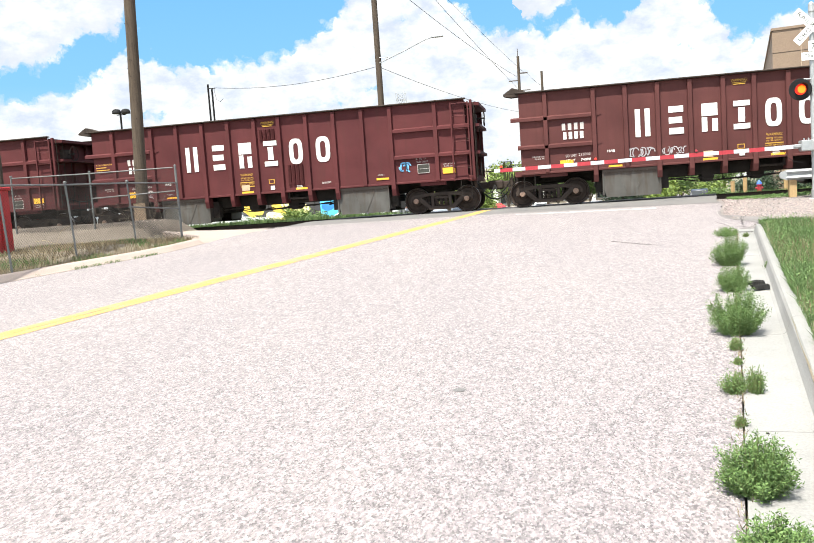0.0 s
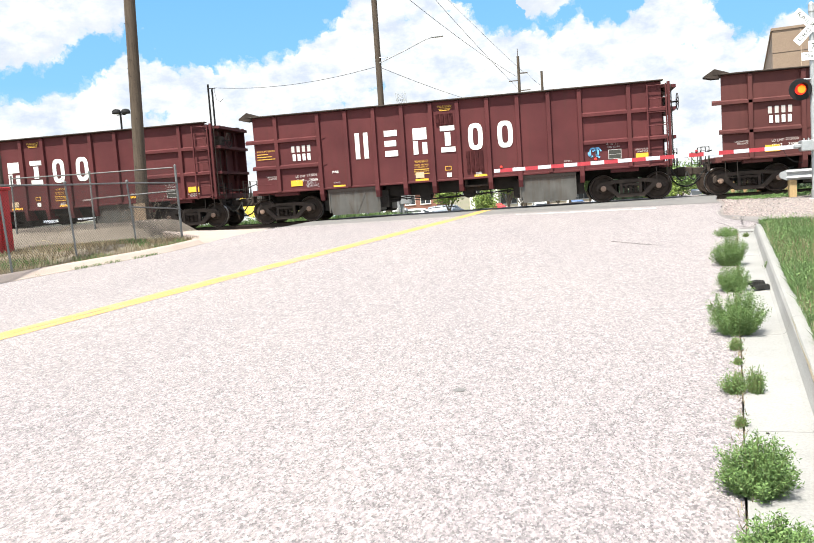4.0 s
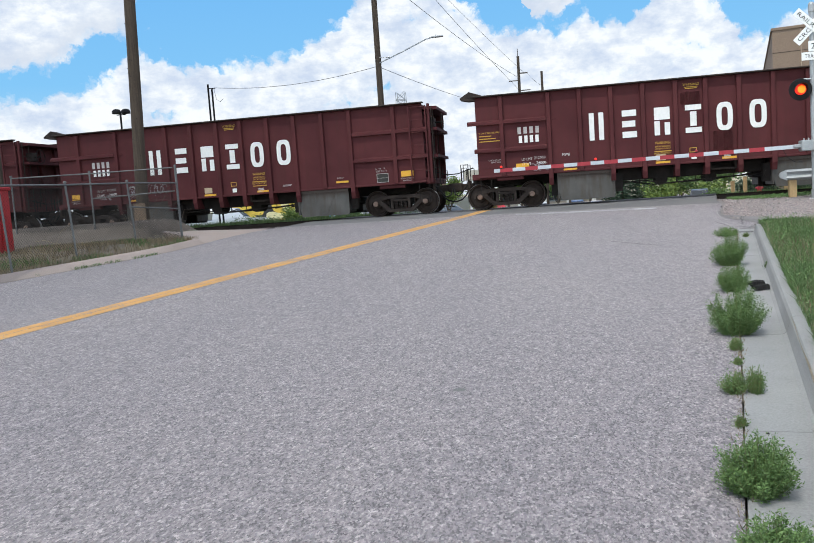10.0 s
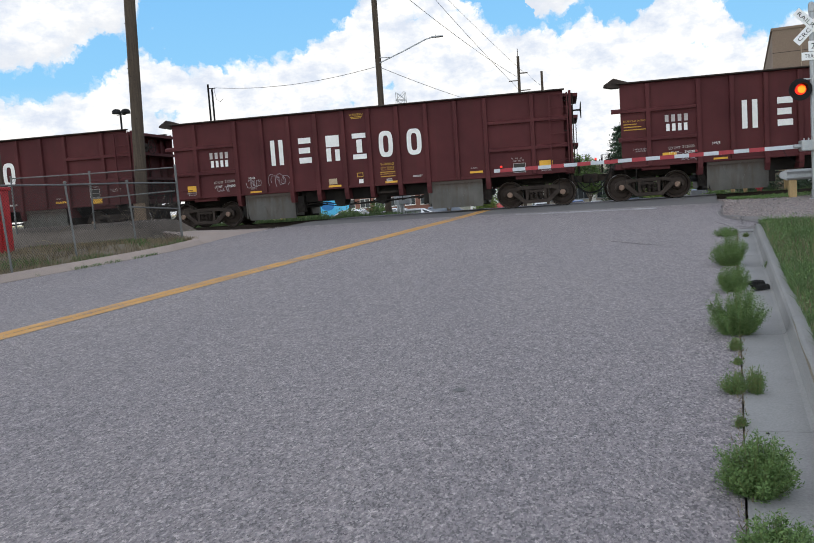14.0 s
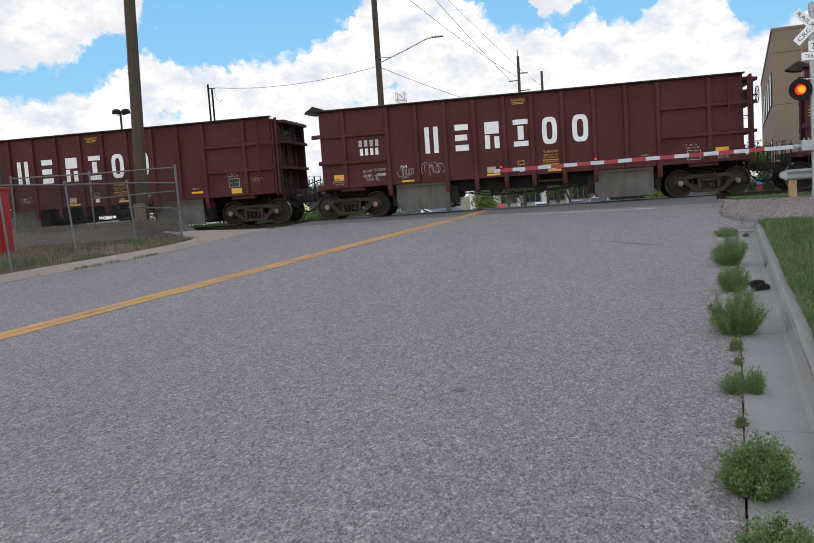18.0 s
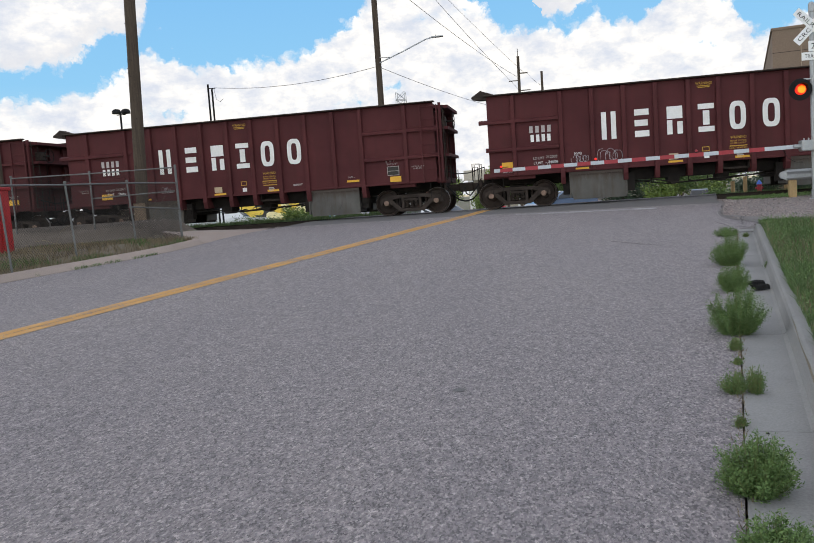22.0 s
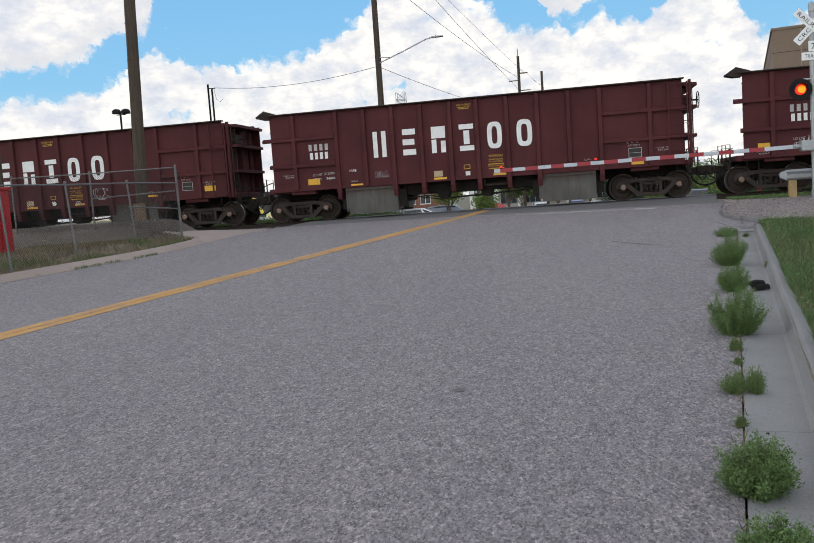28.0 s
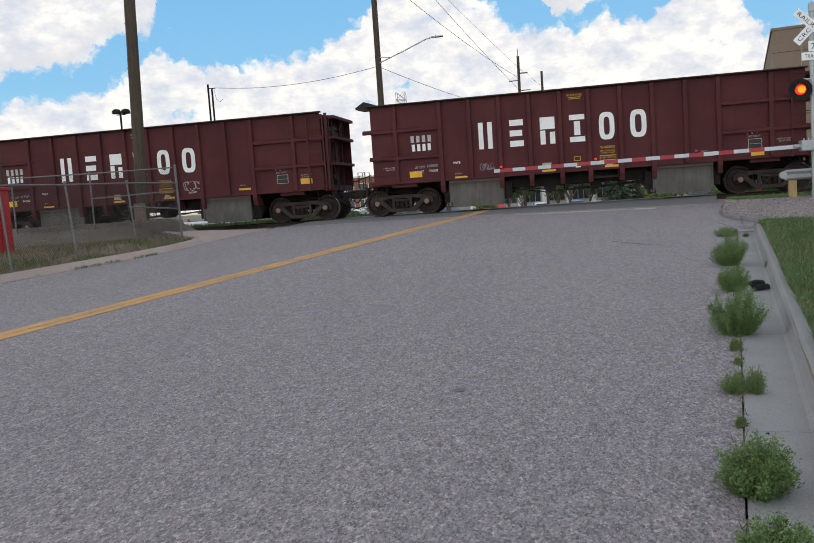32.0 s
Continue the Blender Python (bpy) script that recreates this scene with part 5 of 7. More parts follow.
for w in (-1, 1):
    rod(bm, (-27.25 + w * 0.5, 79.9, 6.6), (-27.25, 79.9, 5.95), 0.045, seg=5)
    rod(bm, (-27.25 + w * 0.62, 79.9, 6.72), (-27.25 + w * 0.62, 79.9, 6.95), 0.05, seg=6)
part("crossarm", bm, POLE_WOOD, far_t)
lamp = thing("street_lamp", "black lamp post with two dome shades", "street lamp")
part("post", rods(0.075, ((-32.6, 55.7, -1.9), (-32.6, 55.7, 8.4))), BLACK_PAINT, lamp)
for dx in (-0.31, 0.45):
    bm = lathe(bmesh.new(), [(0.06, 0.24), (0.22, 0.20), (0.33, 0.08), (0.35, -0.08), (0.31, -0.12)], 18, "z")
    part("shade", shifted(bm, -32.6 + dx, 55.7, 8.55 - 0.05 * dx), BLACK_PAINT, lamp, "black dome shade", smooth=True)
part("arm", rods(0.04, ((-32.9, 55.7, 8.35), (-32.15, 55.7, 8.35))), BLACK_PAINT, lamp)

tower = thing("lattice_tower", "distant steel lattice power tower", "pylon")
bm = bmesh.new()
for k in range(16):
    z = -4.0 + 2.4 * k
    w, w2 = 2.6 - 0.08 * k, 2.6 - 0.08 * (k + 1)
    for sx, sy in ((-1, -1), (1, -1), (1, 1), (-1, 1)):
        rod(bm, (sx * w, sy * w, z), (sx * w2, sy * w2, z + 2.4), 0.12, seg=4)
        rod(bm, (sx * w, sy * w, z), (-sx * w2, sy * w2, z + 2.4), 0.07, seg=4)
        rod(bm, (sx * w, sy * w, z), (-sx * w, sy * w, z), 0.07, seg=4)
part("lattice", shifted(bm, -48.7, 250, -0.5), GALV, tower)


def wire(a, b, sag, r, label):
    a, b = Vector(a), Vector(b)
    pts = [a.lerp(b, i / 20) - Vector((0, 0, sag * 4 * (i / 20) * (1 - i / 20))) for i in range(21)]
    return tagged(part("overhead_wire", pipe(bmesh.new(), pts, r, 5), BLACK_PAINT), label, "cable")


wire((-20.3, 45.5, 8.0), (-8.9, 40.0, 7.35), 0.38, 0.012, "thin sagging overhead wire between poles")
wire((-8.8, 40.0, 7.3), (-3.6, 77.2, 8.0), 0.3, 0.013, "thin overhead wire to a distant pole")
wire((-8.8, 40.0, 12.1), (-3.7, 77.2, 11.3), 0.3, 0.015, "dark overhead wire to a distant pole")
wire((-8.8, 40.0, 14.3), (-3.5, 77.2, 10.0), 0.2, 0.015, "dark overhead wire to a distant pole")
wire((-8.8, 40.0, 14.6), (-3.0, 77.2, 11.6), 0.2, 0.012, "thin overhead wire to a distant pole")
wire((-2.8, 77.15, 11.6), (-1.5, 82.8, 10.9), 0.1, 0.012, "short overhead wire between distant poles")


# ---- crossing signals
def crossing_signal(x, y, z0, scale, label, sides=(-1, 1), lit=-1):
    """A mast with crossbuck, track-count plate and a pair of flashing lamps; it faces -y."""
    sig = thing("crossing_signal", label, "crossing signal", pose(x, y, z0), "crossing signals")
    bm = rod(bmesh.new(), (0, 0, 0), (0, 0, 5.22), 0.07, seg=14)
    part("mast", bm, GALV, sig, smooth=True)
    part("base", boxes((-0.15, 0.15, -0.15, 0.15, -0.1, 0.05), (-0.075, 0.075, -0.075, 0.075, 0.05, 0.30), bevel=0.02), GALV, sig)
    part("mast_bell", lathe(bmesh.new(), [(0.05, 5.18), (0.085, 5.22), (0.085, 5.42), (0.05, 5.48)], 12, "z"), GALV, sig)
    for k, (text, a) in enumerate((("RAILROAD", -45), ("CROSSING", 45))):
        blade = part("crossbuck_blade", boxes((-0.61, 0.61, -0.006, 0.006, -0.115, 0.115)), SIGN_WHITE, sig, "white crossbuck blade")
        blade.matrix_basis = pose(0.0, -0.10 - 0.02 * (1 - k), 4.82, 0, -a, 0)
        word = lettering(text, 0.115, 1.06)
        part("lettering", shifted(word, -0.53, -0.010, -0.058), SIGN_BLACK, blade, "black lettering")
    for w, hgt, z, text, th in ((0.12, 0.14, 4.27, "2", 0.15), (0.30, 0.11, 4.00, "TRACKS", 0.11)):
        plate_ob = part("track_plate", boxes((-w, w, -0.008, 0.008, -hgt, hgt), bevel=0.003), SIGN_WHITE, sig, "white plate with the number of tracks")
        plate_ob.matrix_basis = pose(0.0, -0.10, z)
        part("lettering", shifted(lettering(text, th, 0.44 if w > 0.2 else None), -0.22 if w > 0.2 else -0.05, -0.012, -th / 2), SIGN_BLACK, plate_ob)
    part("crossarm", rods(0.028, ((-0.36, -0.02, 3.38), (0.36, -0.02, 3.38))), GALV, sig)
    for s in (-1, 1):
        unit = part("lamp_background", lathe(bmesh.new(), [(0.10, 0.06), (0.29, 0.03), (0.305, 0.015), (0.305, 0.0), (0.29, -0.005), (0.16, -0.005)], 28), BLACK_PAINT, sig, "round black lamp background")
        unit.matrix_basis = pose(s * 0.36, -0.14, 3.10)
        part("lamp_body", lathe(bmesh.new(), [(0.06, 0.26), (0.13, 0.20), (0.15, 0.05)], 18), BLACK_PAINT, unit, smooth=True)
        bm = bmesh.new()
        n = 14
        ring_a = [bm.verts.new((0.165 * math.cos(a), -0.01, 0.165 * math.sin(a))) for a in [radians(-15 + 210 * i / n) for i in range(n + 1)]]
        ring_b = [bm.verts.new((0.175 * math.cos(a), -0.26 * (0.35 + 0.65 * max(0, math.sin(a))), 0.175 * math.sin(a) - 0.01)) for a in [radians(-15 + 210 * i / n) for i in range(n + 1)]]
        for i in range(n):
            bm.faces.new((ring_a[i], ring_a[i + 1], ring_b[i + 1], ring_b[i]))
        part("hood", bm, BLACK_PAINT, unit, smooth=True)
        part("lens", lathe(bmesh.new(), [(0.155, -0.008), (0.14, -0.03), (0.08, -0.045), (0.02, -0.05)], 22), LAMP_ON if s == lit else STRIPE_RED, unit, "glowing red lens" if s == lit else "dark red lens", smooth=True)
        if s == lit:
            part("lamp_core", shifted(lathe(bmesh.new(), [(0.105, -0.044), (0.07, -0.052), (0.02, -0.056)], 18), 0.02, 0, 0), LAMP_CORE, unit, "bright orange lamp centre", smooth=True)
    return sig


near_signal = crossing_signal(7.02, 24.4, -0.22, 1.0, "silver crossing signal with crossbuck and a lit red lamp")
far_signal = crossing_signal(-7.98, 38.4, -0.53, 1.0, "silver crossing signal beyond the track, one red lamp lit")
tagged(far_signal, group="crossing signals")


gate = thing("crossing_gate", "lowered red and white striped crossing gate arm", "crossing gate")
tip, root = Vector((-2.12, 25.62, 1.275)), Vector((6.55, 24.18, 1.30))
span = (root - tip).length
turn_z = math.degrees(math.atan2(root.y - tip.y, root.x - tip.x))
arm = part("arm", boxes((0, span, 0.0, 0.03, -0.055, 0.055), bevel=0.006), STRIPE_WHITE, gate)
arm.matrix_basis = pose(*tip, 0, -math.degrees(math.asin((root.z - tip.z) / span)), turn_z)
k, d = 0, 0.20
while d < span - 0.5:
    st = part("stripe", boxes((d, d + 0.406, -0.004, 0.034, -0.058, 0.058)), STRIPE_RED, arm, "red reflective stripe")
    d += 0.813
for d in (0.24, 3.20, 6.1):
    body = part("arm_lamp", boxes((d - 0.03, d + 0.03, -0.02, 0.05, 0.055, 0.085), bevel=0.006), BLACK_PAINT, arm)
    part("lamp_lens", shifted(lathe(bmesh.new(), [(0.008, -0.04), (0.033, -0.032), (0.038, 0.0), (0.033, 0.032), (0.008, 0.04)], 14), d, 0.015, 0.115), LAMP_SMALL if d < 5 else STRIPE_RED, body, "small red gate lamp", smooth=True)
bm = pipe(bmesh.new(), [(span - 0.4, 0.01, -0.03), (span - 0.28, 0.0, -0.28), (span - 0.1, 0.0, -0.42), (span + 0.1, 0.02, -0.45)], 0.008, 5)
part("lamp_cable", bm, BLACK_PAINT, arm)
bm = boxes((6.42, 6.62, 24.10, 24.28, 1.26, 1.36), (6.6, 7.35, 24.02, 24.36, 1.16, 1.46), bevel=0.02)
for x in (6.68, 6.80, 6.92, 7.04):
    rod(bm, (x, 24.1, 1.46), (x, 24.1, 1.52), 0.02, seg=6)
part("arm_clamp", bm, GALV, gate, "galvanised gate arm clamp with bolts")
bm = boxes((7.2, 7.75, 24.5, 24.95, 0.75, 1.55), bevel=0.03)
part("gate_mechanism", bm, GALV, gate)

far_gate = thing("crossing_gate", "raised crossing gate mechanism beyond the track", "crossing gate")
part("gate_mechanism", boxes((-8.2, -7.4, 38.5, 38.95, 0.3, 1.0), (-7.95, -7.75, 38.6, 38.8, -0.6, 0.3), bevel=0.03), GALV, far_gate)


# ---- guard rails and timber posts
def guard_rail(x0, x1, y, z, posts, label):
    g = thing("guard_rail", label, "guard rail")
    prof = [(0.0, -0.155), (-0.05, -0.13), (-0.08, -0.09), (-0.06, -0.05), (-0.015, -0.02), (-0.015, 0.02), (-0.06, 0.05), (-0.08, 0.09), (-0.05, 0.13), (0.0, 0.155), (0.012, 0.155), (-0.035, 0.125), (-0.065, 0.09), (-0.045, 0.055), (0.0, 0.025), (0.0, -0.025), (-0.045, -0.055), (-0.065, -0.09), (-0.035, -0.125), (0.012, -0.155)]
    bm = prism(bmesh.new(), [(y + p, z + q) for p, q in prof], x0, x1, "x")
    part("beam", bm, GALV, g, smooth=True)
    bm = prism(bmesh.new(), [(x0 + 0.02, z - 0.15), (x0 - 0.16, z - 0.08), (x0 - 0.2, z), (x0 - 0.16, z + 0.08), (x0 + 0.02, z + 0.15)], y - 0.06, y + 0.012)
    part("end_wing", bm, GALV, g)
    for x in posts:
        part("post", boxes((x - 0.10, x + 0.10, y + 0.02, y + 0.22, ground_z(x, y + 0.1) - 0.1, z + 0.12), bevel=0.012), POST_WOOD, g, "new timber post")
        part("bolt", rods(0.02, ((x, y - 0.03, z), (x, y + 0.03, z))), GALV, g)
    return g


guard_rail(6.42, 14.0, 25.0, 0.52, (6.62, 8.6, 10.5), "galvanised guard rail on a timber post beside the gravel")
guard_rail(-9.5, -7.4, 41.5, -0.16, (-9.3, -7.7), "galvanised guard rail beyond the track")


def bollard(x, y, h, label="pale yellow timber marker post"):
    b = thing("marker_post", label, "post", group="marker posts")
    z = ground_z(x, y)
    part("shaft", rods(0.085, ((x, y, z - 0.1), (x, y, z + h)), seg=12), POST_WOOD, b)
    part("cap", rods(0.088, ((x, y, z + h), (x, y, z + h + 0.03)), seg=12), POST_WOOD, b)


for x, y, h in ((7.16, 36.2, 0.62), (7.62, 36.0, 0.78), (8.98, 35.0, 0.80), (10.9, 36.0, 0.8)):
    bollard(x, y, h)
hyd = thing("fire_hydrant", "red fire hydrant with a blue cap", "hydrant")
hyd.scale = (0.8, 0.8, 0.8)
hyd.location = (8.75 * 0.2, 38.5 * 0.2, ground_z(8.75, 38.5) * 0.2)
z = ground_z(8.75, 38.5)
part("barrel", shifted(lathe(bmesh.new(), [(0.17, 0), (0.17, 0.05), (0.12, 0.07), (0.12, 0.55), (0.15, 0.57), (0.15, 0.62)], 16, "z"), 8.75, 38.5, z), STRIPE_RED, hyd, smooth=True)
part("bonnet", shifted(lathe(bmesh.new(), [(0.15, 0.62), (0.13, 0.72), (0.07, 0.80), (0.03, 0.86)], 16, "z"), 8.75, 38.5, z), surface("blue_hydrant_paint", (0.03, 0.10, 0.40), (0.05, 0.14, 0.48), 3, 40, 0.5), hyd, "blue hydrant cap", smooth=True)
part("outlet", rods(0.06, ((8.55, 38.5, z + 0.42), (8.95, 38.5, z + 0.42))), STRIPE_RED, hyd)


# ---- chain-link fence
def chain_link(parent, a, b, z_low, z_high, name="wire_mesh"):
    """Woven wire between two posts; z_low and z_high: heights at both ends."""
    a, b = Vector((*a, 0)), Vector((*b, 0))
    length = (b - a).length
    verts, faces = [], []
    hgt = z_high[0] - z_low[0]
    step, r = 0.072, 0.0024
    u = (b - a).normalized()
    n = Vector((-u.y, u.x, 0))

    def put(s, h):
        f = s / length
        lo = z_low[0] + (z_low[1] - z_low[0]) * f
        hi = z_high[0] + (z_high[1] - z_high[0]) * f
        return a + u * s + Vector((0, 0, lo + (hi - lo) * h / hgt))
    for way in (1, -1):
        s = -hgt
        while s < length + hgt:
            s0, s1 = s, s + way * hgt
            h0, h1 = 0.0, hgt
            lo, hi = min(s0, s1), max(s0, s1)
            if hi > 0 and lo < length:
                f = lambda v: (v - s0) / (s1 - s0) * hgt
                sa, sb = max(lo, 0), min(hi, length)
                p, q = put(sa, f(sa)), put(sb, f(sb))
                d = (q - p).normalized()
                w1, w2 = n * r, d.cross(n) * r
                k = len(verts)
                for e in (p, q):
                    verts += [e + w1, e + w2, e - w1, e - w2]
                faces += [(k, k + 1, k + 5, k + 4), (k + 1, k + 2, k + 6, k + 5), (k + 2, k + 3, k + 7, k + 6), (k + 3, k, k + 4, k + 7)]
            s += step
    return from_lists(name, verts, faces, FENCE_STEEL, parent)


fence = thing("chain_link_fence", "grey galvanised chain-link fence along the verge", "fence")
posts = [(-10.55, 11.0, -0.35, 1.36), (-10.55, 13.4, -0.34, 1.38), (-10.55, 15.5, -0.16, 1.40), (-10.55, 18.0, -0.08, 1.45), (-10.55, 20.58, -0.26, 1.90)]
for x, y, za, zb in posts:
    lean = 0.11 if zb < 1.8 else 0.02
    part("post", rods(0.022 if zb < 1.8 else 0.033, ((x + lean, y, za - 0.15), (x, y, zb + 0.04)), seg=10), FENCE_POST, fence)
    part("post_cap", shifted(lathe(bmesh.new(), [(0.034, 0.0), (0.036, 0.03), (0.016, 0.05)], 10, "z"), x, y, zb + 0.03), FENCE_POST, fence)
for (xa, ya, za, ta), (xb, yb, zb, tb) in zip(posts, posts[1:]):
    part("top_rail", rods(0.018, ((xa, ya, ta), (xb, yb, min(tb, 1.47))), seg=8), FENCE_POST, fence)
    chain_link(fence, (xa, ya), (xb, yb), (za + 0.04, zb + 0.04), (ta, min(tb, 1.47)))
part("mid_rail", rods(0.02, ((-10.55, 18.0, 0.86), (-10.55, 20.58, 0.75)), seg=8), FENCE_POST, fence)
tall = thing("chain_link_fence", "taller grey chain-link fence above the dirt bank", "fence")
posts = [(-10.62, 20.58, -0.26, 1.90), (-13.15, 20.5, 0.02, 1.91), (-15.68, 20.5, 0.16, 1.95)]
for x, y, za, zb in posts[1:]:
    part("post", rods(0.024, ((x, y, za - 0.15), (x, y, zb + 0.04)), seg=10), FENCE_POST, tall)
    part("post_cap", shifted(lathe(bmesh.new(), [(0.034, 0.0), (0.036, 0.03), (0.016, 0.05)], 10, "z"), x, y, zb + 0.03), FENCE_POST, tall)
for (xa, ya, za, ta), (xb, yb, zb, tb) in zip(posts, posts[1:]):
    part("top_rail", rods(0.018, ((xa, ya, ta), (xb, yb, tb)), seg=8), FENCE_POST, tall)
    chain_link(tall, (xa, ya), (xb, yb), (za + 0.05, zb + 0.05), (ta, tb))
part("mid_rail", rods(0.02, ((-10.62, 20.58, 1.25), (-13.15, 20.5, 1.20)), seg=8), FENCE_POST, tall)

# red steel container and a short grey post behind the fence
skip = thing("refuse_container", "red painted steel container behind the fence", "container")
red_metal = surface("bright_red_steel_paint", (0.31, 0.013, 0.016), (0.40, 0.022, 0.024), 1.5, 40, 0.55)
part("shell", boxes((-15.1, -13.02, 15.15, 16.9, -0.3, 1.46), bevel=0.03), red_metal, skip)
for k in range(3):
    part("stiffener", boxes((-13.02, -12.97, 15.3 + 0.6 * k, 15.4 + 0.6 * k, -0.1, 1.43), bevel=0.01), red_metal, skip)
part("rim", boxes((-15.15, -12.99, 15.08, 16.95, 1.44, 1.52), bevel=0.015), red_metal, skip)
stub = wooden_pole(-16.95, 21.6, 0.2, 4.35, 0.145, 0.13, (0, 0), "short grey weathered pole behind the fence")


# ---- buildings
def window_unit(parent, x0, x1, z0, z1, y, frame_mat=BLACK_PAINT, mullions=0, depth=0.12):
    """A recessed window in a wall that faces -y: frame, glass and sill."""
    w = part("window", boxes((x0, x1, y - 0.02, y + 0.03, z0, z0 + 0.06), (x0, x1, y - 0.02, y + 0.03, z1 - 0.06, z1), (x0, x0 + 0.06, y - 0.02, y + 0.03, z0 + 0.06, z1 - 0.06), (x1 - 0.06, x1, y - 0.02, y + 0.03, z0 + 0.06, z1 - 0.06),
                               *[(x0 + (x1 - x0) * (k + 1) / (mullions + 1) - 0.03, x0 + (x1 - x0) * (k + 1) / (mullions + 1) + 0.03, y - 0.02, y + 0.03, z0 + 0.06, z1 - 0.06) for k in range(mullions)]), frame_mat, parent)
    part("pane", boxes((x0 + 0.05, x1 - 0.05, y + 0.0, y + 0.015, z0 + 0.05, z1 - 0.05)), DARK_GLASS, w)
    part("sill", boxes((x0 - 0.05, x1 + 0.05, y - 0.08, y + 0.02, z0 - 0.08, z0)), frame_mat, w)
    return w


def tan_block():
    b = thing("office_building", "tall tan stucco building with narrow windows", "building")
    along = (Vector((18.34, 79.0)) - Vector((12.1, 49.3)))
    length = along.length
    b.matrix_basis = pose(12.1, 49.3, 0, 0, 0, math.degrees(math.atan2(along.y, along.x)) - 90)
    # local: x to the right along the front, y back along the side
    bm = bmesh.new()
    box(bm, 0.0, 16.0, 0.0, length, -3.0, 8.62)
    part("wall", bm, STUCCO, b)
    part("parapet", boxes((-0.06, 16.06, -0.06, 0.25, 8.62, 8.76), (-0.06, 0.25, 0.25, length, 8.62, 8.76)), STUCCO, b, "tan parapet coping")
    for z in (4.45, 7.35):
        part("wall_joint", boxes((-0.004, 16.0, -0.012, 0.0, z, z + 0.025)), BROWN_STEEL, b, "dark horizontal wall joint")
    for x in (1.45, 8.2):
        part("wall_joint", boxes((x, x + 0.035, -0.012, 0.0, -1.2, 8.58)), surface("pale_joint_filler", (0.30, 0.235, 0.18), (0.34, 0.27, 0.21), 1, 20, 0.9), b, "pale vertical wall joint")
    for z0 in (0.6, 4.6):
        for k in range(6):
            y0 = 2.2 + 4.6 * k
            w = part("window", boxes((-0.05, -0.01, y0, y0 + 2.1, z0, z0 + 2.0)), BLACK_PAINT, b)
            part("pane", boxes((-0.065, -0.05, y0 + 0.08, y0 + 2.02, z0 + 0.08, z0 + 1.92)), DARK_GLASS, w)
    roof = part("roof_rail", boxes((2.0, 6.5, 0.5, 0.56, 8.78, 9.04), (2.2, 2.3, 0.45, 0.55, 8.62, 8.79), (6.2, 6.3, 0.45, 0.55, 8.62, 8.79)), GALV, b, "silver rooftop cable tray")
    return b


tan_block()


def shop_row():
    b = thing("shop_building", "long low beige building with shop windows and columns", "building", pose(0, 112, 0))
    part("wall", boxes((-13, 6.8, 0.3, 14, -3.6, 3.4)), BEIGE, b)
    part("roof", boxes((-13.4, 7.0, -1.4, 14.4, 3.4, 3.8)), BEIGE, b)
    part("fascia", boxes((-13.4, 7.0, -1.45, -1.38, 2.4, 3.4)), BEIGE, b)
    for k in range(6):
        x = -12.4 + 3.3 * k
        part("column", boxes((x - 0.3, x + 0.3, -1.3, -0.8, -3.6, 2.4), bevel=0.03), WHITE_WALL, b)
    for k in range(6):
        x = -11.9 + 3.3 * k
        window_unit(b, x, x + 2.3, -1.2, 1.6, 0.26, GALV, 2)
    return b


shop_row()


def brick_block():
    b = thing("brick_building", "distant red-brown brick building with a white tower block", "building", pose(-4.4, 128, 0))
    part("wall", boxes((-32, -15.8, 0, 12, -3.9, 4.4)), BRICK_RED, b)
    part("roof", boxes((-32.2, -15.6, -0.2, 12.2, 4.4, 4.7)), WHITE_WALL, b)
    part("tower", boxes((-23.4, -18.6, -0.4, 8, 1.4, 7.4)), WHITE_WALL, b, "white plastered tower block")
    for k in range(6):
        for z in (-0.6, 2.0):
            x = -31.2 + 2.55 * k
            window_unit(b, x, x + 1.7, z, z + 1.5, -0.05 if not -24.4 < x < -18 or z < 1 else -0.45, WHITE_WALL, 1)
    return b


brick_block()

house = thing("house", "distant pale stone building with small windows", "building", pose(8.9, 100, 0))
part("wall", boxes((-2.65, 2.7, 0, 8, -3.2, 3.6)), BEIGE, house)
part("roof", boxes((-2.85, 2.9, -0.2, 8.2, 3.6, 3.85)), BEIGE, house)
for x in (-0.25, 0.75):
    window_unit(house, x, x + 0.45, -0.75, 0.15, -0.04, BRICK_RED, 0)
window_unit(house, -2.2, -1.2, -2.2, -1.2, -0.04, WHITE_WALL, 1)

# painted wall: plain bright shapes
mural = thing("mural_wall", "wall painted with large yellow petals and blue shapes", "wall", pose(0, 56, 0))
part("wall", boxes((-26, -15.2, 0, 0.3, -2.2, 1.75)), surface("dark_mural_ground", (0.03, 0.03, 0.035), (0.06, 0.055, 0.05), 0.6, 10, 0.8), mural)


def blob(points, y=-0.006):
    bm = bmesh.new()
    bm.faces.new([bm.verts.new((x, y, z)) for x, z in points])
    return bm


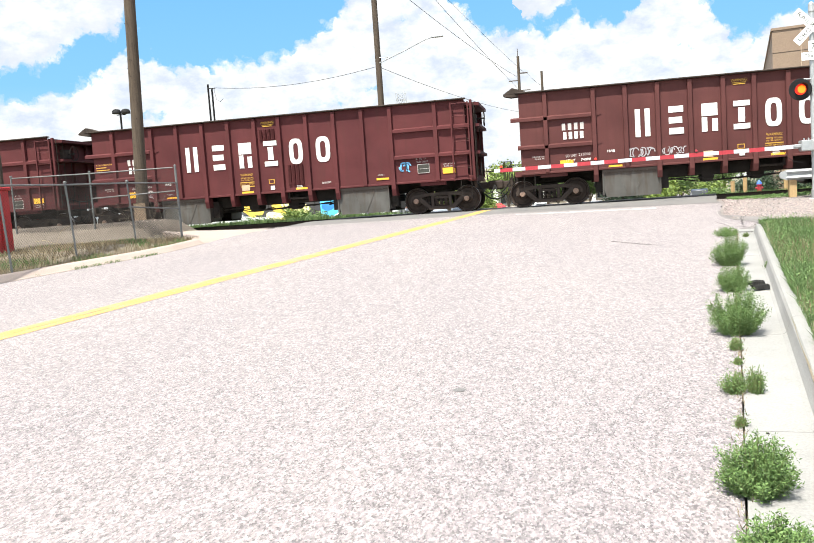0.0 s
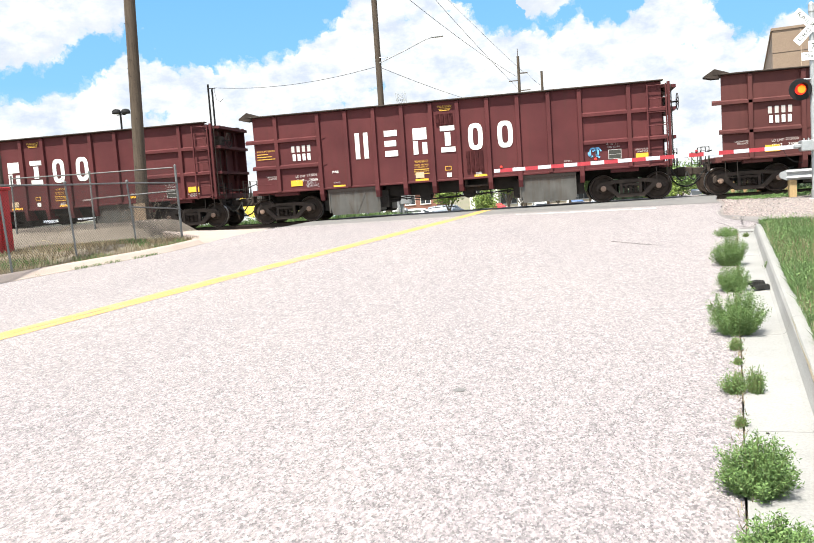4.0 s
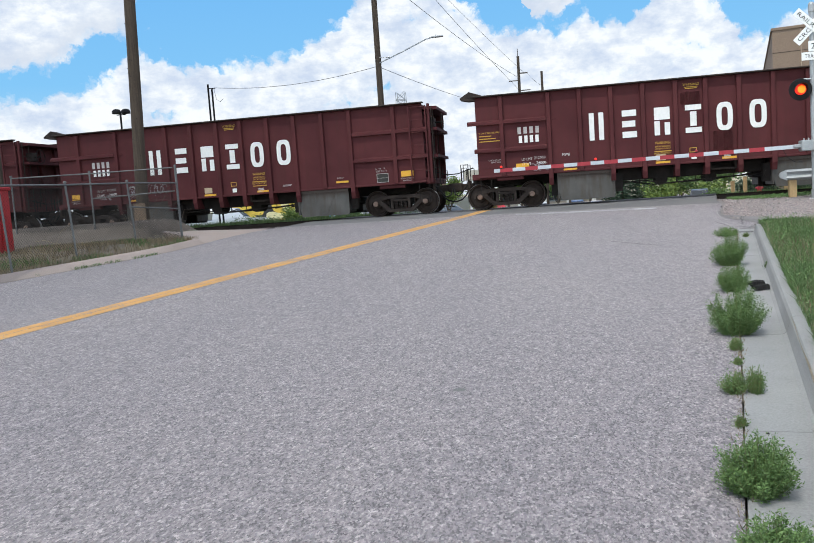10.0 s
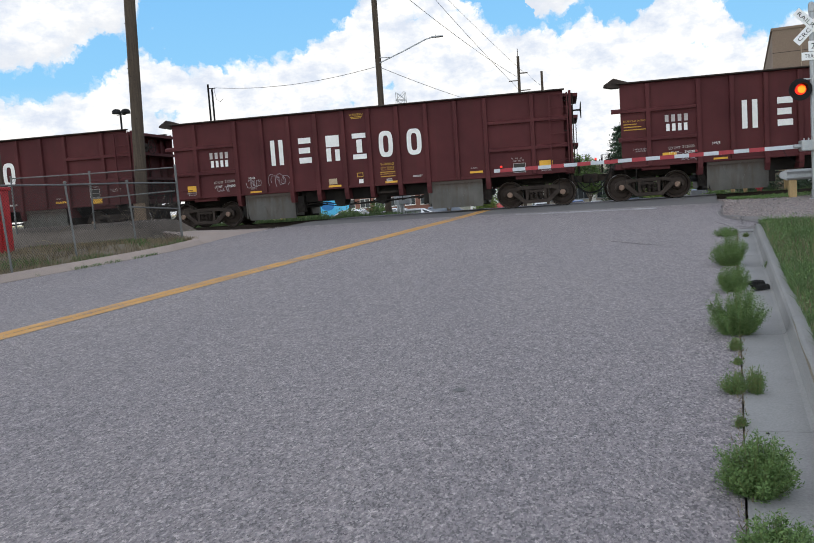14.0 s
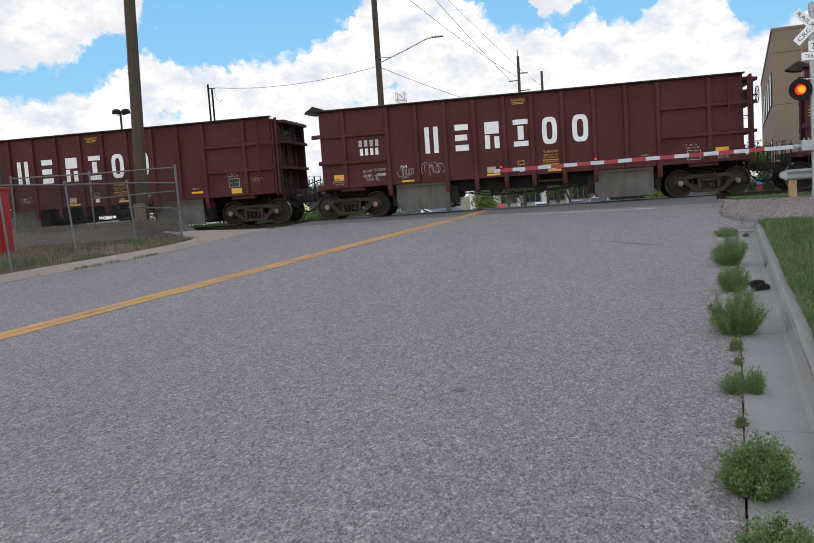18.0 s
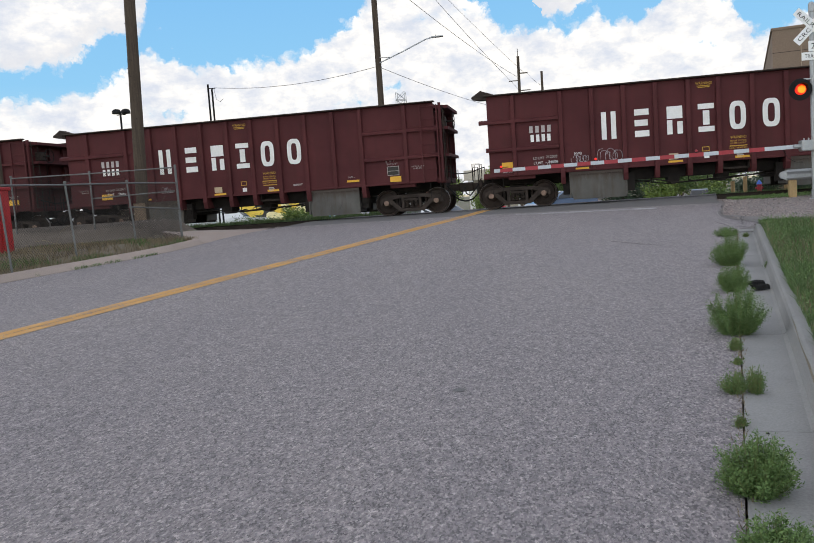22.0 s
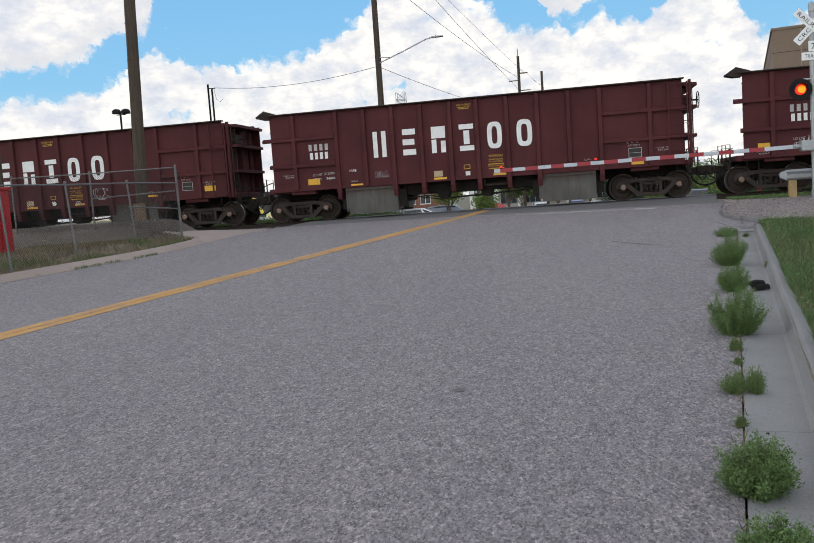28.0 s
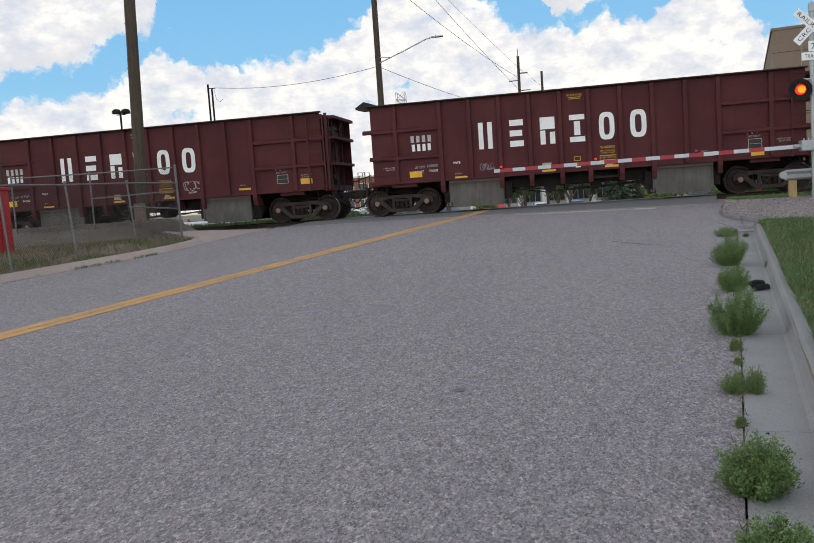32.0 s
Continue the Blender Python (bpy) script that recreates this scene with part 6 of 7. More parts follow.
def petal(cx, cz, ang, ln, wd, y):
    c, s = math.cos(ang), math.sin(ang)
    pts = []
    for k in range(16):
        a = k * math.tau / 16
        u, v = ln * (0.5 + 0.5 * math.cos(a)), wd * math.sin(a) * (0.6 + 0.4 * math.cos(a - 0.4))
        pts.append((cx + u * c - v * s, cz + u * s + v * c))
    return blob(pts, y)


MURAL_YELLOW = surface("mural_yellow", (0.80, 0.52, 0.05), (0.86, 0.62, 0.12), 0.8, 10, 0.7)
MURAL_PALE = surface("mural_pale_yellow", (0.86, 0.74, 0.36), (0.88, 0.80, 0.46), 0.8, 10, 0.7)
MURAL_BLUE = surface("mural_blue", (0.05, 0.42, 0.68), (0.12, 0.52, 0.76), 0.6, 10, 0.7)
MURAL_DEEP = surface("mural_deep_blue", (0.02, 0.16, 0.40), (0.03, 0.20, 0.46), 0.6, 10, 0.7)
MURAL_ORANGE = surface("mural_orange", (0.72, 0.20, 0.03), (0.80, 0.28, 0.06), 0.6, 10, 0.7)
for k in range(9):
    part("petal", petal(-20.0, -0.1, k * math.tau / 9 + 0.3, 1.75 - 0.2 * (k % 2), 0.55, -0.006 - 0.004 * (k % 3)), MURAL_YELLOW if k % 2 else MURAL_PALE, mural, "painted yellow petal")
for k in range(7):
    part("petal", petal(-23.2, 0.3, k * math.tau / 7, 1.3, 0.45, -0.008), MURAL_YELLOW, mural, "painted yellow petal")
part("blue_shape", blob([(-17.4, -1.4), (-15.3, -1.4), (-15.3, 1.4), (-15.8, 1.7), (-16.8, 1.65), (-17.5, 0.9)]), MURAL_BLUE, mural, "painted blue shape")
for x, z, r in ((-16.9, 0.4, 0.5), (-16.1, 0.9, 0.32), (-15.8, -0.2, 0.35)):
    part("blue_spot", blob([(x + r * math.cos(a), z + 0.7 * r * math.sin(a)) for a in [i * math.tau / 12 for i in range(12)]], -0.012), MURAL_DEEP, mural, "painted deep-blue spot")
part("orange_shape", blob([(-17.9, -1.4), (-16.4, -1.4), (-16.0, -0.9), (-16.6, -0.45), (-17.2, -0.7)], -0.016), MURAL_ORANGE, mural, "painted orange shape")


# ---- vehicles
def paint(name, c):
    m, t, b = nodes_of(name)
    vec = t.nodes.new("ShaderNodeTexCoord").outputs["Object"]
    t.links.new(mixed(t, 0.15, c, ramp(t, noise_tex(t, vec, 2.0), (0.3, (0.3, 0.3, 0.3)), (0.7, (0.7, 0.7, 0.7))), "OVERLAY"), b.inputs["Base Color"])
    b.inputs["Roughness"].default_value, b.inputs["Coat Weight"].default_value = 0.35, 0.8
    return m


def vehicle(kind, colour, label, at):
    """A car, wagon or pickup along local x, nose to +x, on the ground at z = 0."""
    v = thing("car" if kind != "pickup" else "pickup_truck", label, "car" if kind != "pickup" else "pickup truck", at, "vehicles")
    if kind == "sedan":
        low = [(-2.25, 0.35), (-2.30, 0.62), (-2.22, 0.92), (-1.55, 0.98), (0.95, 0.95), (1.95, 0.80), (2.25, 0.62), (2.28, 0.35)]
        cabin = [(-1.75, 0.95), (-1.10, 1.40), (-0.55, 1.46), (0.15, 1.43), (1.05, 0.93)]
        glass = [(-1.50, 0.99), (-1.02, 1.34), (-0.55, 1.40), (0.12, 1.37), (0.82, 0.98)]
        wheels, r, half = (-1.38, 1.40), 0.32, 0.88
    elif kind == "hatch":
        low = [(-1.95, 0.38), (-2.02, 0.72), (-1.95, 1.0), (-1.2, 1.04), (1.0, 1.02), (1.85, 0.86), (2.12, 0.66), (2.14, 0.36)]
        cabin = [(-1.90, 1.0), (-1.55, 1.44), (-0.9, 1.54), (0.1, 1.52), (1.25, 0.98)]
        glass = [(-1.65, 1.05), (-1.42, 1.38), (-0.9, 1.47), (0.08, 1.45), (1.0, 1.04)]
        wheels, r, half = (-1.25, 1.30), 0.33, 0.87
    elif kind == "wagon":
        low = [(-2.25, 0.42), (-2.32, 0.8), (-2.28, 1.05), (1.0, 1.06), (2.05, 0.95), (2.28, 0.75), (2.28, 0.42)]
        cabin = [(-2.22, 1.03), (-1.95, 1.66), (-1.2, 1.74), (0.2, 1.72), (1.10, 1.04)]
        glass = [(-2.05, 1.10), (-1.85, 1.58), (-1.2, 1.66), (0.15, 1.64), (0.88, 1.09)]
        wheels, r, half = (-1.40, 1.40), 0.36, 0.93
    else:
        low = [(-2.85, 0.55), (-2.88, 1.10), (-0.75, 1.12), (1.25, 1.16), (2.45, 1.08), (2.75, 0.95), (2.78, 0.50)]
        cabin = [(-0.80, 1.10), (-0.72, 1.78), (-0.2, 1.86), (0.65, 1.84), (1.45, 1.13)]
        glass = [(-0.62, 1.18), (-0.58, 1.70), (-0.2, 1.77), (0.60, 1.75), (1.18, 1.18)]
        wheels, r, half = (-1.75, 1.80), 0.40, 0.98
    c = paint(label.split()[0] + "_car_paint", colour)
    bm = prism(bmesh.new(), low, -half, half)
    bmesh.ops.bevel(bm, geom=bm.edges[:], offset=0.07, segments=2, affect="EDGES")
    body = part("body", bm, c, v, smooth=True)
    bm = bmesh.new()
    lo_v = [bm.verts.new((x, -(half - 0.08 - 0.17 * (z > 1.2)), z)) for x, z in cabin]
    hi_v = [bm.verts.new((x, (half - 0.08 - 0.17 * (z > 1.2)), z)) for x, z in cabin]
    n = len(cabin)
    for i in range(n):
        bm.faces.new((lo_v[i], lo_v[(i + 1) % n], hi_v[(i + 1) % n], hi_v[i]))
    bm.faces.new(lo_v[::-1])
    bm.faces.new(hi_v)
    bmesh.ops.recalc_face_normals(bm, faces=bm.faces)
    bmesh.ops.bevel(bm, geom=bm.edges[:], offset=0.04, segments=1, affect="EDGES")
    part("cabin", bm, c, v, smooth=True)
    for s in (-1, 1):
        bm = bmesh.new()
        a = [bm.verts.new((x, s * (half - 0.065 - 0.16 * min(1, max(0, (z - 0.98) / 0.4))), z)) for x, z in glass]
        bm.faces.new(a)
        part("side_glass", bm, DARK_GLASS, v)
        part("pillar", boxes((-0.38, -0.30, s * (half - 0.10) - 0.02, s * (half - 0.10) + 0.02, cabin[0][1], cabin[2][1] - 0.08)), c, v)
        part("mirror", boxes((0.70, 0.86, s * (half + 0.02) - 0.08, s * (half + 0.02) + 0.08, cabin[0][1] + 0.02, cabin[0][1] + 0.16), bevel=0.03), c, v)
        part("headlight", boxes((low[-2][0] - 0.20, low[-2][0] - 0.02, s * (half - 0.28) - 0.16, s * (half - 0.28) + 0.16, low[-2][1] - 0.08, low[-2][1] + 0.06), bevel=0.02), SIGN_WHITE, v, "clear headlight")
        part("tail_light", boxes((low[1][0] - 0.015, low[1][0] + 0.10, s * (half - 0.2) - 0.12, s * (half - 0.2) + 0.12, low[1][1] - 0.02, low[1][1] + 0.18), bevel=0.01), STRIPE_RED, v, "red tail light")
        for x in wheels:
            w = part("wheel", shifted(lathe(bmesh.new(), [(r * 0.62, s * 0.10), (r * 0.95, s * 0.11), (r, s * 0.07), (r, -s * 0.08), (r * 0.62, -s * 0.1)], 20), x, s * (half - 0.09), r), TYRE, v, smooth=True)
            bm = lathe(bmesh.new(), [(0.05, s * 0.10), (r * 0.58, s * 0.085), (r * 0.63, s * 0.105), (r * 0.60, s * 0.06)], 20)
            part("rim", shifted(bm, x, s * (half - 0.09), r), GALV, w, smooth=True)
    for q, z in (((cabin[3], cabin[4])), 0), ((cabin[0], cabin[1]), 0):
        (xa, za), (xb, zb) = q
        d = Vector((zb - za, 0, xa - xb)).normalized() * (0.012 if xb > xa else 0.012)
        if d.z < 0:
            d = -d
        hw = half - 0.30
        bm = bmesh.new()
        bm.faces.new([bm.verts.new(p) for p in ((xa * 0.9 + xb * 0.1 + d.x, -hw, za * 0.9 + zb * 0.1 + d.z), (xa * 0.9 + xb * 0.1 + d.x, hw, za * 0.9 + zb * 0.1 + d.z), (xa * 0.12 + xb * 0.88 + d.x, hw + 0.04, za * 0.12 + zb * 0.88 + d.z), (xa * 0.12 + xb * 0.88 + d.x, -hw - 0.04, za * 0.12 + zb * 0.88 + d.z))])
        part("windscreen", bm, DARK_GLASS, v)
    part("bumper", boxes((low[-1][0] - 0.06, low[-1][0] + 0.06, -half + 0.1, half - 0.1, 0.32, 0.52), (low[0][0] - 0.06, low[0][0] + 0.06, -half + 0.1, half - 0.1, 0.36, 0.56), bevel=0.03), BLACK_PAINT, v)
    if kind == "pickup":
        part("bed_liner", boxes((-2.75, -0.85, -half + 0.12, half - 0.12, 1.115, 1.13)), BLACK_PAINT, v)
    part("underside", boxes((low[0][0] + 0.15, low[-1][0] - 0.15, -half + 0.12, half - 0.12, 0.22, 0.4)), BLACK_PAINT, v)
    return v


def parked(kind, colour, label, x, y, turn):
    return vehicle(kind, colour, label, pose(x, y, ground_z(x, y), 0, 0, turn))


def on_road(kind, colour, label, x, y, turn):
    return vehicle(kind, colour, label, pose(x, y, road_z(x, y), 0, 0, turn))


parked("hatch", (0.70, 0.72, 0.74), "silver-white hatchback parked beyond the railway", -10.15, 57.6, 8)
parked("wagon", (0.16, 0.19, 0.24), "slate-blue estate car parked beyond the railway", -8.7, 63.5, 4)
parked("wagon", (0.75, 0.76, 0.77), "white estate car parked beyond the railway", -12.8, 63.0, 4)
parked("sedan", (0.75, 0.76, 0.77), "white sedan parked beside the painted wall", -14.7, 53.2, 172)
parked("pickup", (0.55, 0.02, 0.03), "red pickup truck parked by the shops", -7.05, 84.0, 6)
parked("wagon", (0.04, 0.10, 0.26), "blue estate car parked by the shops", 1.5, 92.0, 90)
parked("wagon", (0.70, 0.71, 0.72), "white estate car parked by the shops", -2.6, 90.0, 100)
parked("sedan", (0.66, 0.67, 0.68), "pale sedan parked by the shops", 3.7, 92.0, 90)
parked("pickup", (0.70, 0.71, 0.72), "white pickup truck parked by the painted wall", -22.2, 50.0, 10)
parked("sedan", (0.10, 0.28, 0.42), "teal sedan parked beyond the railway", -15.2, 66.0, 170)
parked("sedan", (0.55, 0.57, 0.6), "grey sedan parked beyond the tan building", 13.6, 43.5, 100)
on_road("wagon", (0.02, 0.025, 0.04), "black estate car waiting on the road beyond the crossing", 12.2, 76.0, 80)
moving_pickup = parked("pickup", (0.42, 0.44, 0.47), "grey pickup truck driving beyond the railway", 40, 78.0, 180)
moving_sedan = parked("sedan", (0.10, 0.15, 0.24), "grey-blue sedan driving beyond the railway", 40, 70.0, 180)


# ---- trees, shrubs, weeds, grass, stones
def leaf_cloud(points, size, seed, droop=0.3, ratio=0.45):
    """Small pointed leaves, two triangles each, at the given points."""
    rnd = np.random.default_rng(seed)
    p = np.asarray(points)
    n = len(p)
    d = rnd.normal(size=(n, 3))
    d[:, 2] = np.abs(d[:, 2]) * 0.7 - droop * 0.3
    d /= np.linalg.norm(d, axis=1)[:, None]
    s = np.cross(d, rnd.normal(size=(n, 3)))
    s /= np.linalg.norm(s, axis=1)[:, None]
    ln = size * rnd.uniform(0.6, 1.4, n)[:, None]
    a, b = p, p + d * ln
    m1, m2 = p + d * ln * 0.5 + s * ln * ratio * 0.5, p + d * ln * 0.5 - s * ln * ratio * 0.5
    verts = np.stack([a, m1, b, m2], 1).reshape(-1, 3)
    faces = [(4 * i, 4 * i + 1, 4 * i + 2, 4 * i + 3) for i in range(n)]
    return verts.tolist(), faces


def broad_tree(x, y, h, spread, leaves, seed, label, size=0.22, material=LEAF_TREE):
    rnd = random.Random(seed)
    z0 = ground_z(x, y)
    tree = thing("tree", label, "tree", group="trees")
    bm = bmesh.new()
    tips = []
    rod(bm, (x, y, z0 - 0.2), (x, y, z0 + h * 0.35), h * 0.028, h * 0.02, 9)
    for k in range(9):
        a = k * 2.4 + rnd.random()
        up = rnd.uniform(0.32, 0.6)
        base = Vector((x, y, z0 + h * (0.25 + 0.06 * (k % 4))))
        tip = Vector((x + math.cos(a) * spread * rnd.uniform(0.35, 0.75), y + math.sin(a) * spread * rnd.uniform(0.35, 0.75), z0 + h * (up + 0.28)))
        midp = base.lerp(tip, 0.5) + Vector((0, 0, h * 0.04))
        rod(bm, base, midp, h * 0.012, h * 0.008, 6)
        rod(bm, midp, tip, h * 0.008, h * 0.003, 5)
        tips += [tip, midp]
        for _ in range(3):
            t2 = midp.lerp(tip, rnd.uniform(0.2, 1)) + Vector((rnd.uniform(-1, 1), rnd.uniform(-1, 1), rnd.uniform(-0.2, 0.8))) * spread * 0.3
            rod(bm, midp.lerp(tip, 0.5), t2, h * 0.005, h * 0.002, 4)
            tips.append(t2)
    part("trunk", bm, BARK, tree)
    pts = []
    per = leaves // len(tips)
    for t in tips:
        r = spread * rnd.uniform(0.16, 0.34)
        for _ in range(int(per * rnd.uniform(0.6, 1.4))):
            v = Vector((rnd.gauss(0, 1), rnd.gauss(0, 1), rnd.gauss(0, 0.7)))
            pts.append(t + v.normalized() * r * rnd.random() ** 0.4)
    v, f = leaf_cloud(pts, size, seed)
    from_lists("crown", v, f, material, tree)
    return tree


def spruce(x, y, h, r, leaves, seed, label):
    rnd = random.Random(seed)
    z0 = ground_z(x, y)
    tree = thing("spruce_tree", label, "tree", group="trees")
    bm = rod(bmesh.new(), (x, y, z0 - 0.2), (x, y, z0 + h), h * 0.02, 0.02, 8)
    pts = []
    tiers = 17
    for k in range(tiers):
        u = k / tiers
        zz = z0 + h * (0.08 + 0.9 * u)
        rr = r * (1 - u) ** 0.85 + 0.12
        for j in range(9):
            a = j * math.tau / 9 + k * 0.7 + rnd.uniform(-0.2, 0.2)
            ln = rr * rnd.uniform(0.7, 1.1)
            tip = Vector((x + math.cos(a) * ln, y + math.sin(a) * ln, zz - ln * 0.22))
            rod(bm, (x, y, zz), tip, 0.02, 0.006, 4)
            for _ in range(leaves // (tiers * 9)):
                w = rnd.random() ** 0.6
                p = Vector((x, y, zz)).lerp(tip, w)
                pts.append(p + Vector((rnd.gauss(0, 1), rnd.gauss(0, 1), rnd.gauss(0, 0.6))) * 0.10 * (1 + w))
    part("trunk", bm, BARK, tree)
    v, f = leaf_cloud(pts, 0.27, seed, 0.8, 0.4)
    from_lists("crown", v, f, LEAF_PINE, tree)
    return tree


def shrub(x, y, h, r, leaves, seed, label, material=LEAF_SHRUB, size=0.12):
    rnd = random.Random(seed)
    z0 = ground_z(x, y)
    s = thing("shrub", label, "shrub", group="shrubs")
    bm = bmesh.new()
    pts = []
    for k in range(16):
        a, q = rnd.uniform(0, 6.28), r * rnd.random() ** 0.5
        tip = Vector((x + q * math.cos(a), y + q * math.sin(a), z0 + h * rnd.uniform(0.45, 1.0) * (1 - 0.35 * q / r)))
        rod(bm, (x + 0.1 * math.cos(a), y + 0.1 * math.sin(a), z0 - 0.05), tip, 0.018, 0.005, 4)
        for _ in range(leaves // 16):
            w = rnd.random() ** 0.5
            p = Vector((x, y, z0)).lerp(tip, w)
            pts.append(p + Vector((rnd.gauss(0, 1), rnd.gauss(0, 1), rnd.gauss(0, 1))) * r * 0.16)
    part("stem", bm, BARK, s)
    v, f = leaf_cloud(pts, size, seed)
    from_lists("foliage", v, f, material, s)
    return s


spruce(6.3, 88.0, 9.6, 2.9, 17000, 5, "tall dark blue-green spruce beyond the railway")
spruce(9.4, 96.0, 6.0, 2.2, 4000, 6, "smaller dark spruce near the pale house")
broad_tree(0.6, 71.0, 5.6, 3.0, 5000, 11, "leafy green street tree beyond the railway", 0.26)
broad_tree(-4.4, 66.0, 5.3, 2.6, 4200, 12, "light green street tree behind parked cars", 0.24, LEAF_SHRUB)
broad_tree(-0.6, 104.0, 5.8, 2.8, 3600, 13, "green tree before the shop windows", 0.3)
broad_tree(-5.2, 103.0, 5.6, 2.6, 3600, 14, "green tree before the shop windows", 0.3)
broad_tree(3.4, 104.0, 5.4, 2.4, 3400, 15, "dull green tree before the shop windows", 0.3)
broad_tree(11.9, 90.0, 4.6, 3.6, 4200, 16, "spreading green tree near the waiting car", 0.3)
broad_tree(20.0, 112.0, 5.5, 4.2, 4200, 17, "spreading green tree near the end of the road", 0.34)
broad_tree(15.0, 62.0, 5.2, 2.6, 5200, 18, "dark leafy tree beside the tan building", 0.22)
broad_tree(14.6, 104.0, 5.2, 4.0, 3600, 19, "green tree by the distant road", 0.34)
broad_tree(-8.6, 60.5, 4.0, 1.7, 3600, 20, "light green young tree beyond the crossing signal", 0.20, LEAF_SHRUB)
shrub(10.1, 86.0, 3.6, 2.3, 5200, 41, "large bright green bush beyond the crossing", LEAF_SHRUB, 0.28)
shrub(15.4, 92.0, 3.4, 2.2, 4600, 42, "large bright green bush beside the far road", LEAF_SHRUB, 0.28)
broad_tree(13.2, 118.0, 6.4, 3.6, 4600, 22, "bright green tree behind the waiting car", 0.36, LEAF_SHRUB)
broad_tree(17.6, 128.0, 6.0, 3.6, 4200, 23, "light green tree at the end of the road", 0.36, LEAF_SHRUB)
# needle-dark foliage on three shrubs: the tan building's shade is in its colour
shrub(9.35, 43.5, 1.35, 0.8, 2600, 37, "green shrub in a shade-darkened colour behind the marker posts", LEAF_PINE)
shrub(10.6, 44.5, 1.7, 1.0, 3200, 38, "green shrub in a shade-darkened colour behind the marker posts", LEAF_PINE)
shrub(11.9, 44.0, 1.5, 0.9, 2600, 39, "green shrub in a shade-darkened colour beside the tan building", LEAF_PINE)
shrub(8.1, 44.5, 0.75, 0.8, 1600, 40, "low grey-green shrub behind the marker posts", LEAF_TREE)
broad_tree(-24.5, 74.0, 5.0, 2.8, 3200, 21, "green tree behind the painted wall", 0.28)
shrub(-4.4, 46.0, 1.75, 0.95, 3600, 31, "bushy yellow-green shrub beyond the crossing")
shrub(-15.2, 43.0, 1.3, 1.0, 3200, 32, "yellow-green shrub beside the painted wall")
shrub(-13.4, 42.0, 0.6, 0.9, 1800, 33, "low green shrub beyond the railway", LEAF_TREE)
shrub(-11.6, 42.5, 0.8, 0.8, 1800, 34, "low dark green shrub beyond the railway", LEAF_TREE)
shrub(-17.6, 44.0, 0.7, 1.2, 1800, 35, "low green shrub below the painted wall", LEAF_TREE)
shrub(-10.3, 44.0, 1.3, 0.6, 1800, 36, "dark green shrub beyond the railway", LEAF_TREE)


def weed(x, y, r, h, seed, leaves, label):
    """A roadside bush of thin upright stems closely set with small leaves."""
    rnd = random.Random(seed)
    z0 = road_z(x, y)
    w = thing("weed", label, "weed", group="weeds in the gutter")
    bm = bmesh.new()
    pts = []
    stems = 90
    for k in range(stems):
        a, q = rnd.uniform(0, 6.28), rnd.random() ** 0.55
        lean = Vector((math.cos(a) * r * q, math.sin(a) * r * q, h * (1.0 - 0.55 * q ** 3) * rnd.uniform(0.5, 1.12)))
        base = Vector((x + 0.36 * r * q * math.cos(a), y + 0.36 * r * q * math.sin(a), z0 - 0.01))
        bend = base + Vector((lean.x * 0.36, lean.y * 0.36, lean.z * 0.5))
        tip = Vector((x, y, z0)) + lean
        rod(bm, base, bend, 0.0035, 0.0025, 4, False)
        rod(bm, bend, tip, 0.0025, 0.0012, 4, False)
        for _ in range(int(3.0 * leaves) // stems):
            u = rnd.random() ** 0.85
            p = base.lerp(bend, u * 2) if u < 0.5 else bend.lerp(tip, u * 2 - 1)
            pts.append(p + Vector((rnd.gauss(0, 1), rnd.gauss(0, 1), rnd.gauss(0, 1))) * 0.016)
    part("stem", bm, surface("weed_stem", (0.10, 0.13, 0.04), (0.15, 0.17, 0.06), 8, 60, 0.8) if seed == 40 else bpy.data.materials["weed_stem"], w)
    v, f = leaf_cloud(pts, 0.0165, seed, -0.4, 0.33)
    v = [(p[0], p[1], max(p[2], z0 + 0.004)) for p in v]
    from_lists("leaves", v, f, LEAF_WEED, w)
    return w


for x, y, r, h, n, label in ((0.82, 3.80, 0.19, 0.27, 5400, "bushy green weed growing from the gutter joint"), (0.74, 3.06, 0.17, 0.20, 4600, "bushy green weed growing from the gutter joint"),
                             (1.05, 5.44, 0.10, 0.14, 620, "small sparse green weed in the gutter joint"), (1.18, 5.42, 0.065, 0.18, 430, "small sparse green weed in the gutter joint"),
                             (1.44, 7.24, 0.27, 0.41, 8000, "large bushy green weed growing from the gutter joint"), (1.86, 9.48, 0.19, 0.32, 4600, "bushy green weed growing from the gutter joint"),
                             (2.25, 11.68, 0.27, 0.45, 7600, "large bushy green weed growing from the gutter joint"), (2.50, 12.9, 0.12, 0.14, 900, "low green weed in the gutter joint"),
                             (2.97, 15.8, 0.24, 0.16, 2600, "low spreading green weed beside the road"), (0.95, 4.76, 0.04, 0.06, 120, "tiny weed in the gutter joint"), (1.22, 6.18, 0.03, 0.05, 110, "tiny weed in the gutter joint"),
                             (1.30, 6.64, 0.05, 0.10, 320, "tiny weed in the gutter joint"), (2.66, 11.2, 0.09, 0.12, 500, "small weed against the kerb"), (3.27, 15.5, 0.06, 0.08, 260, "small weed against the kerb")):
    weed(x, y, r, h, 40 + round(y * 100) if y != 3.80 else 40, n, label)

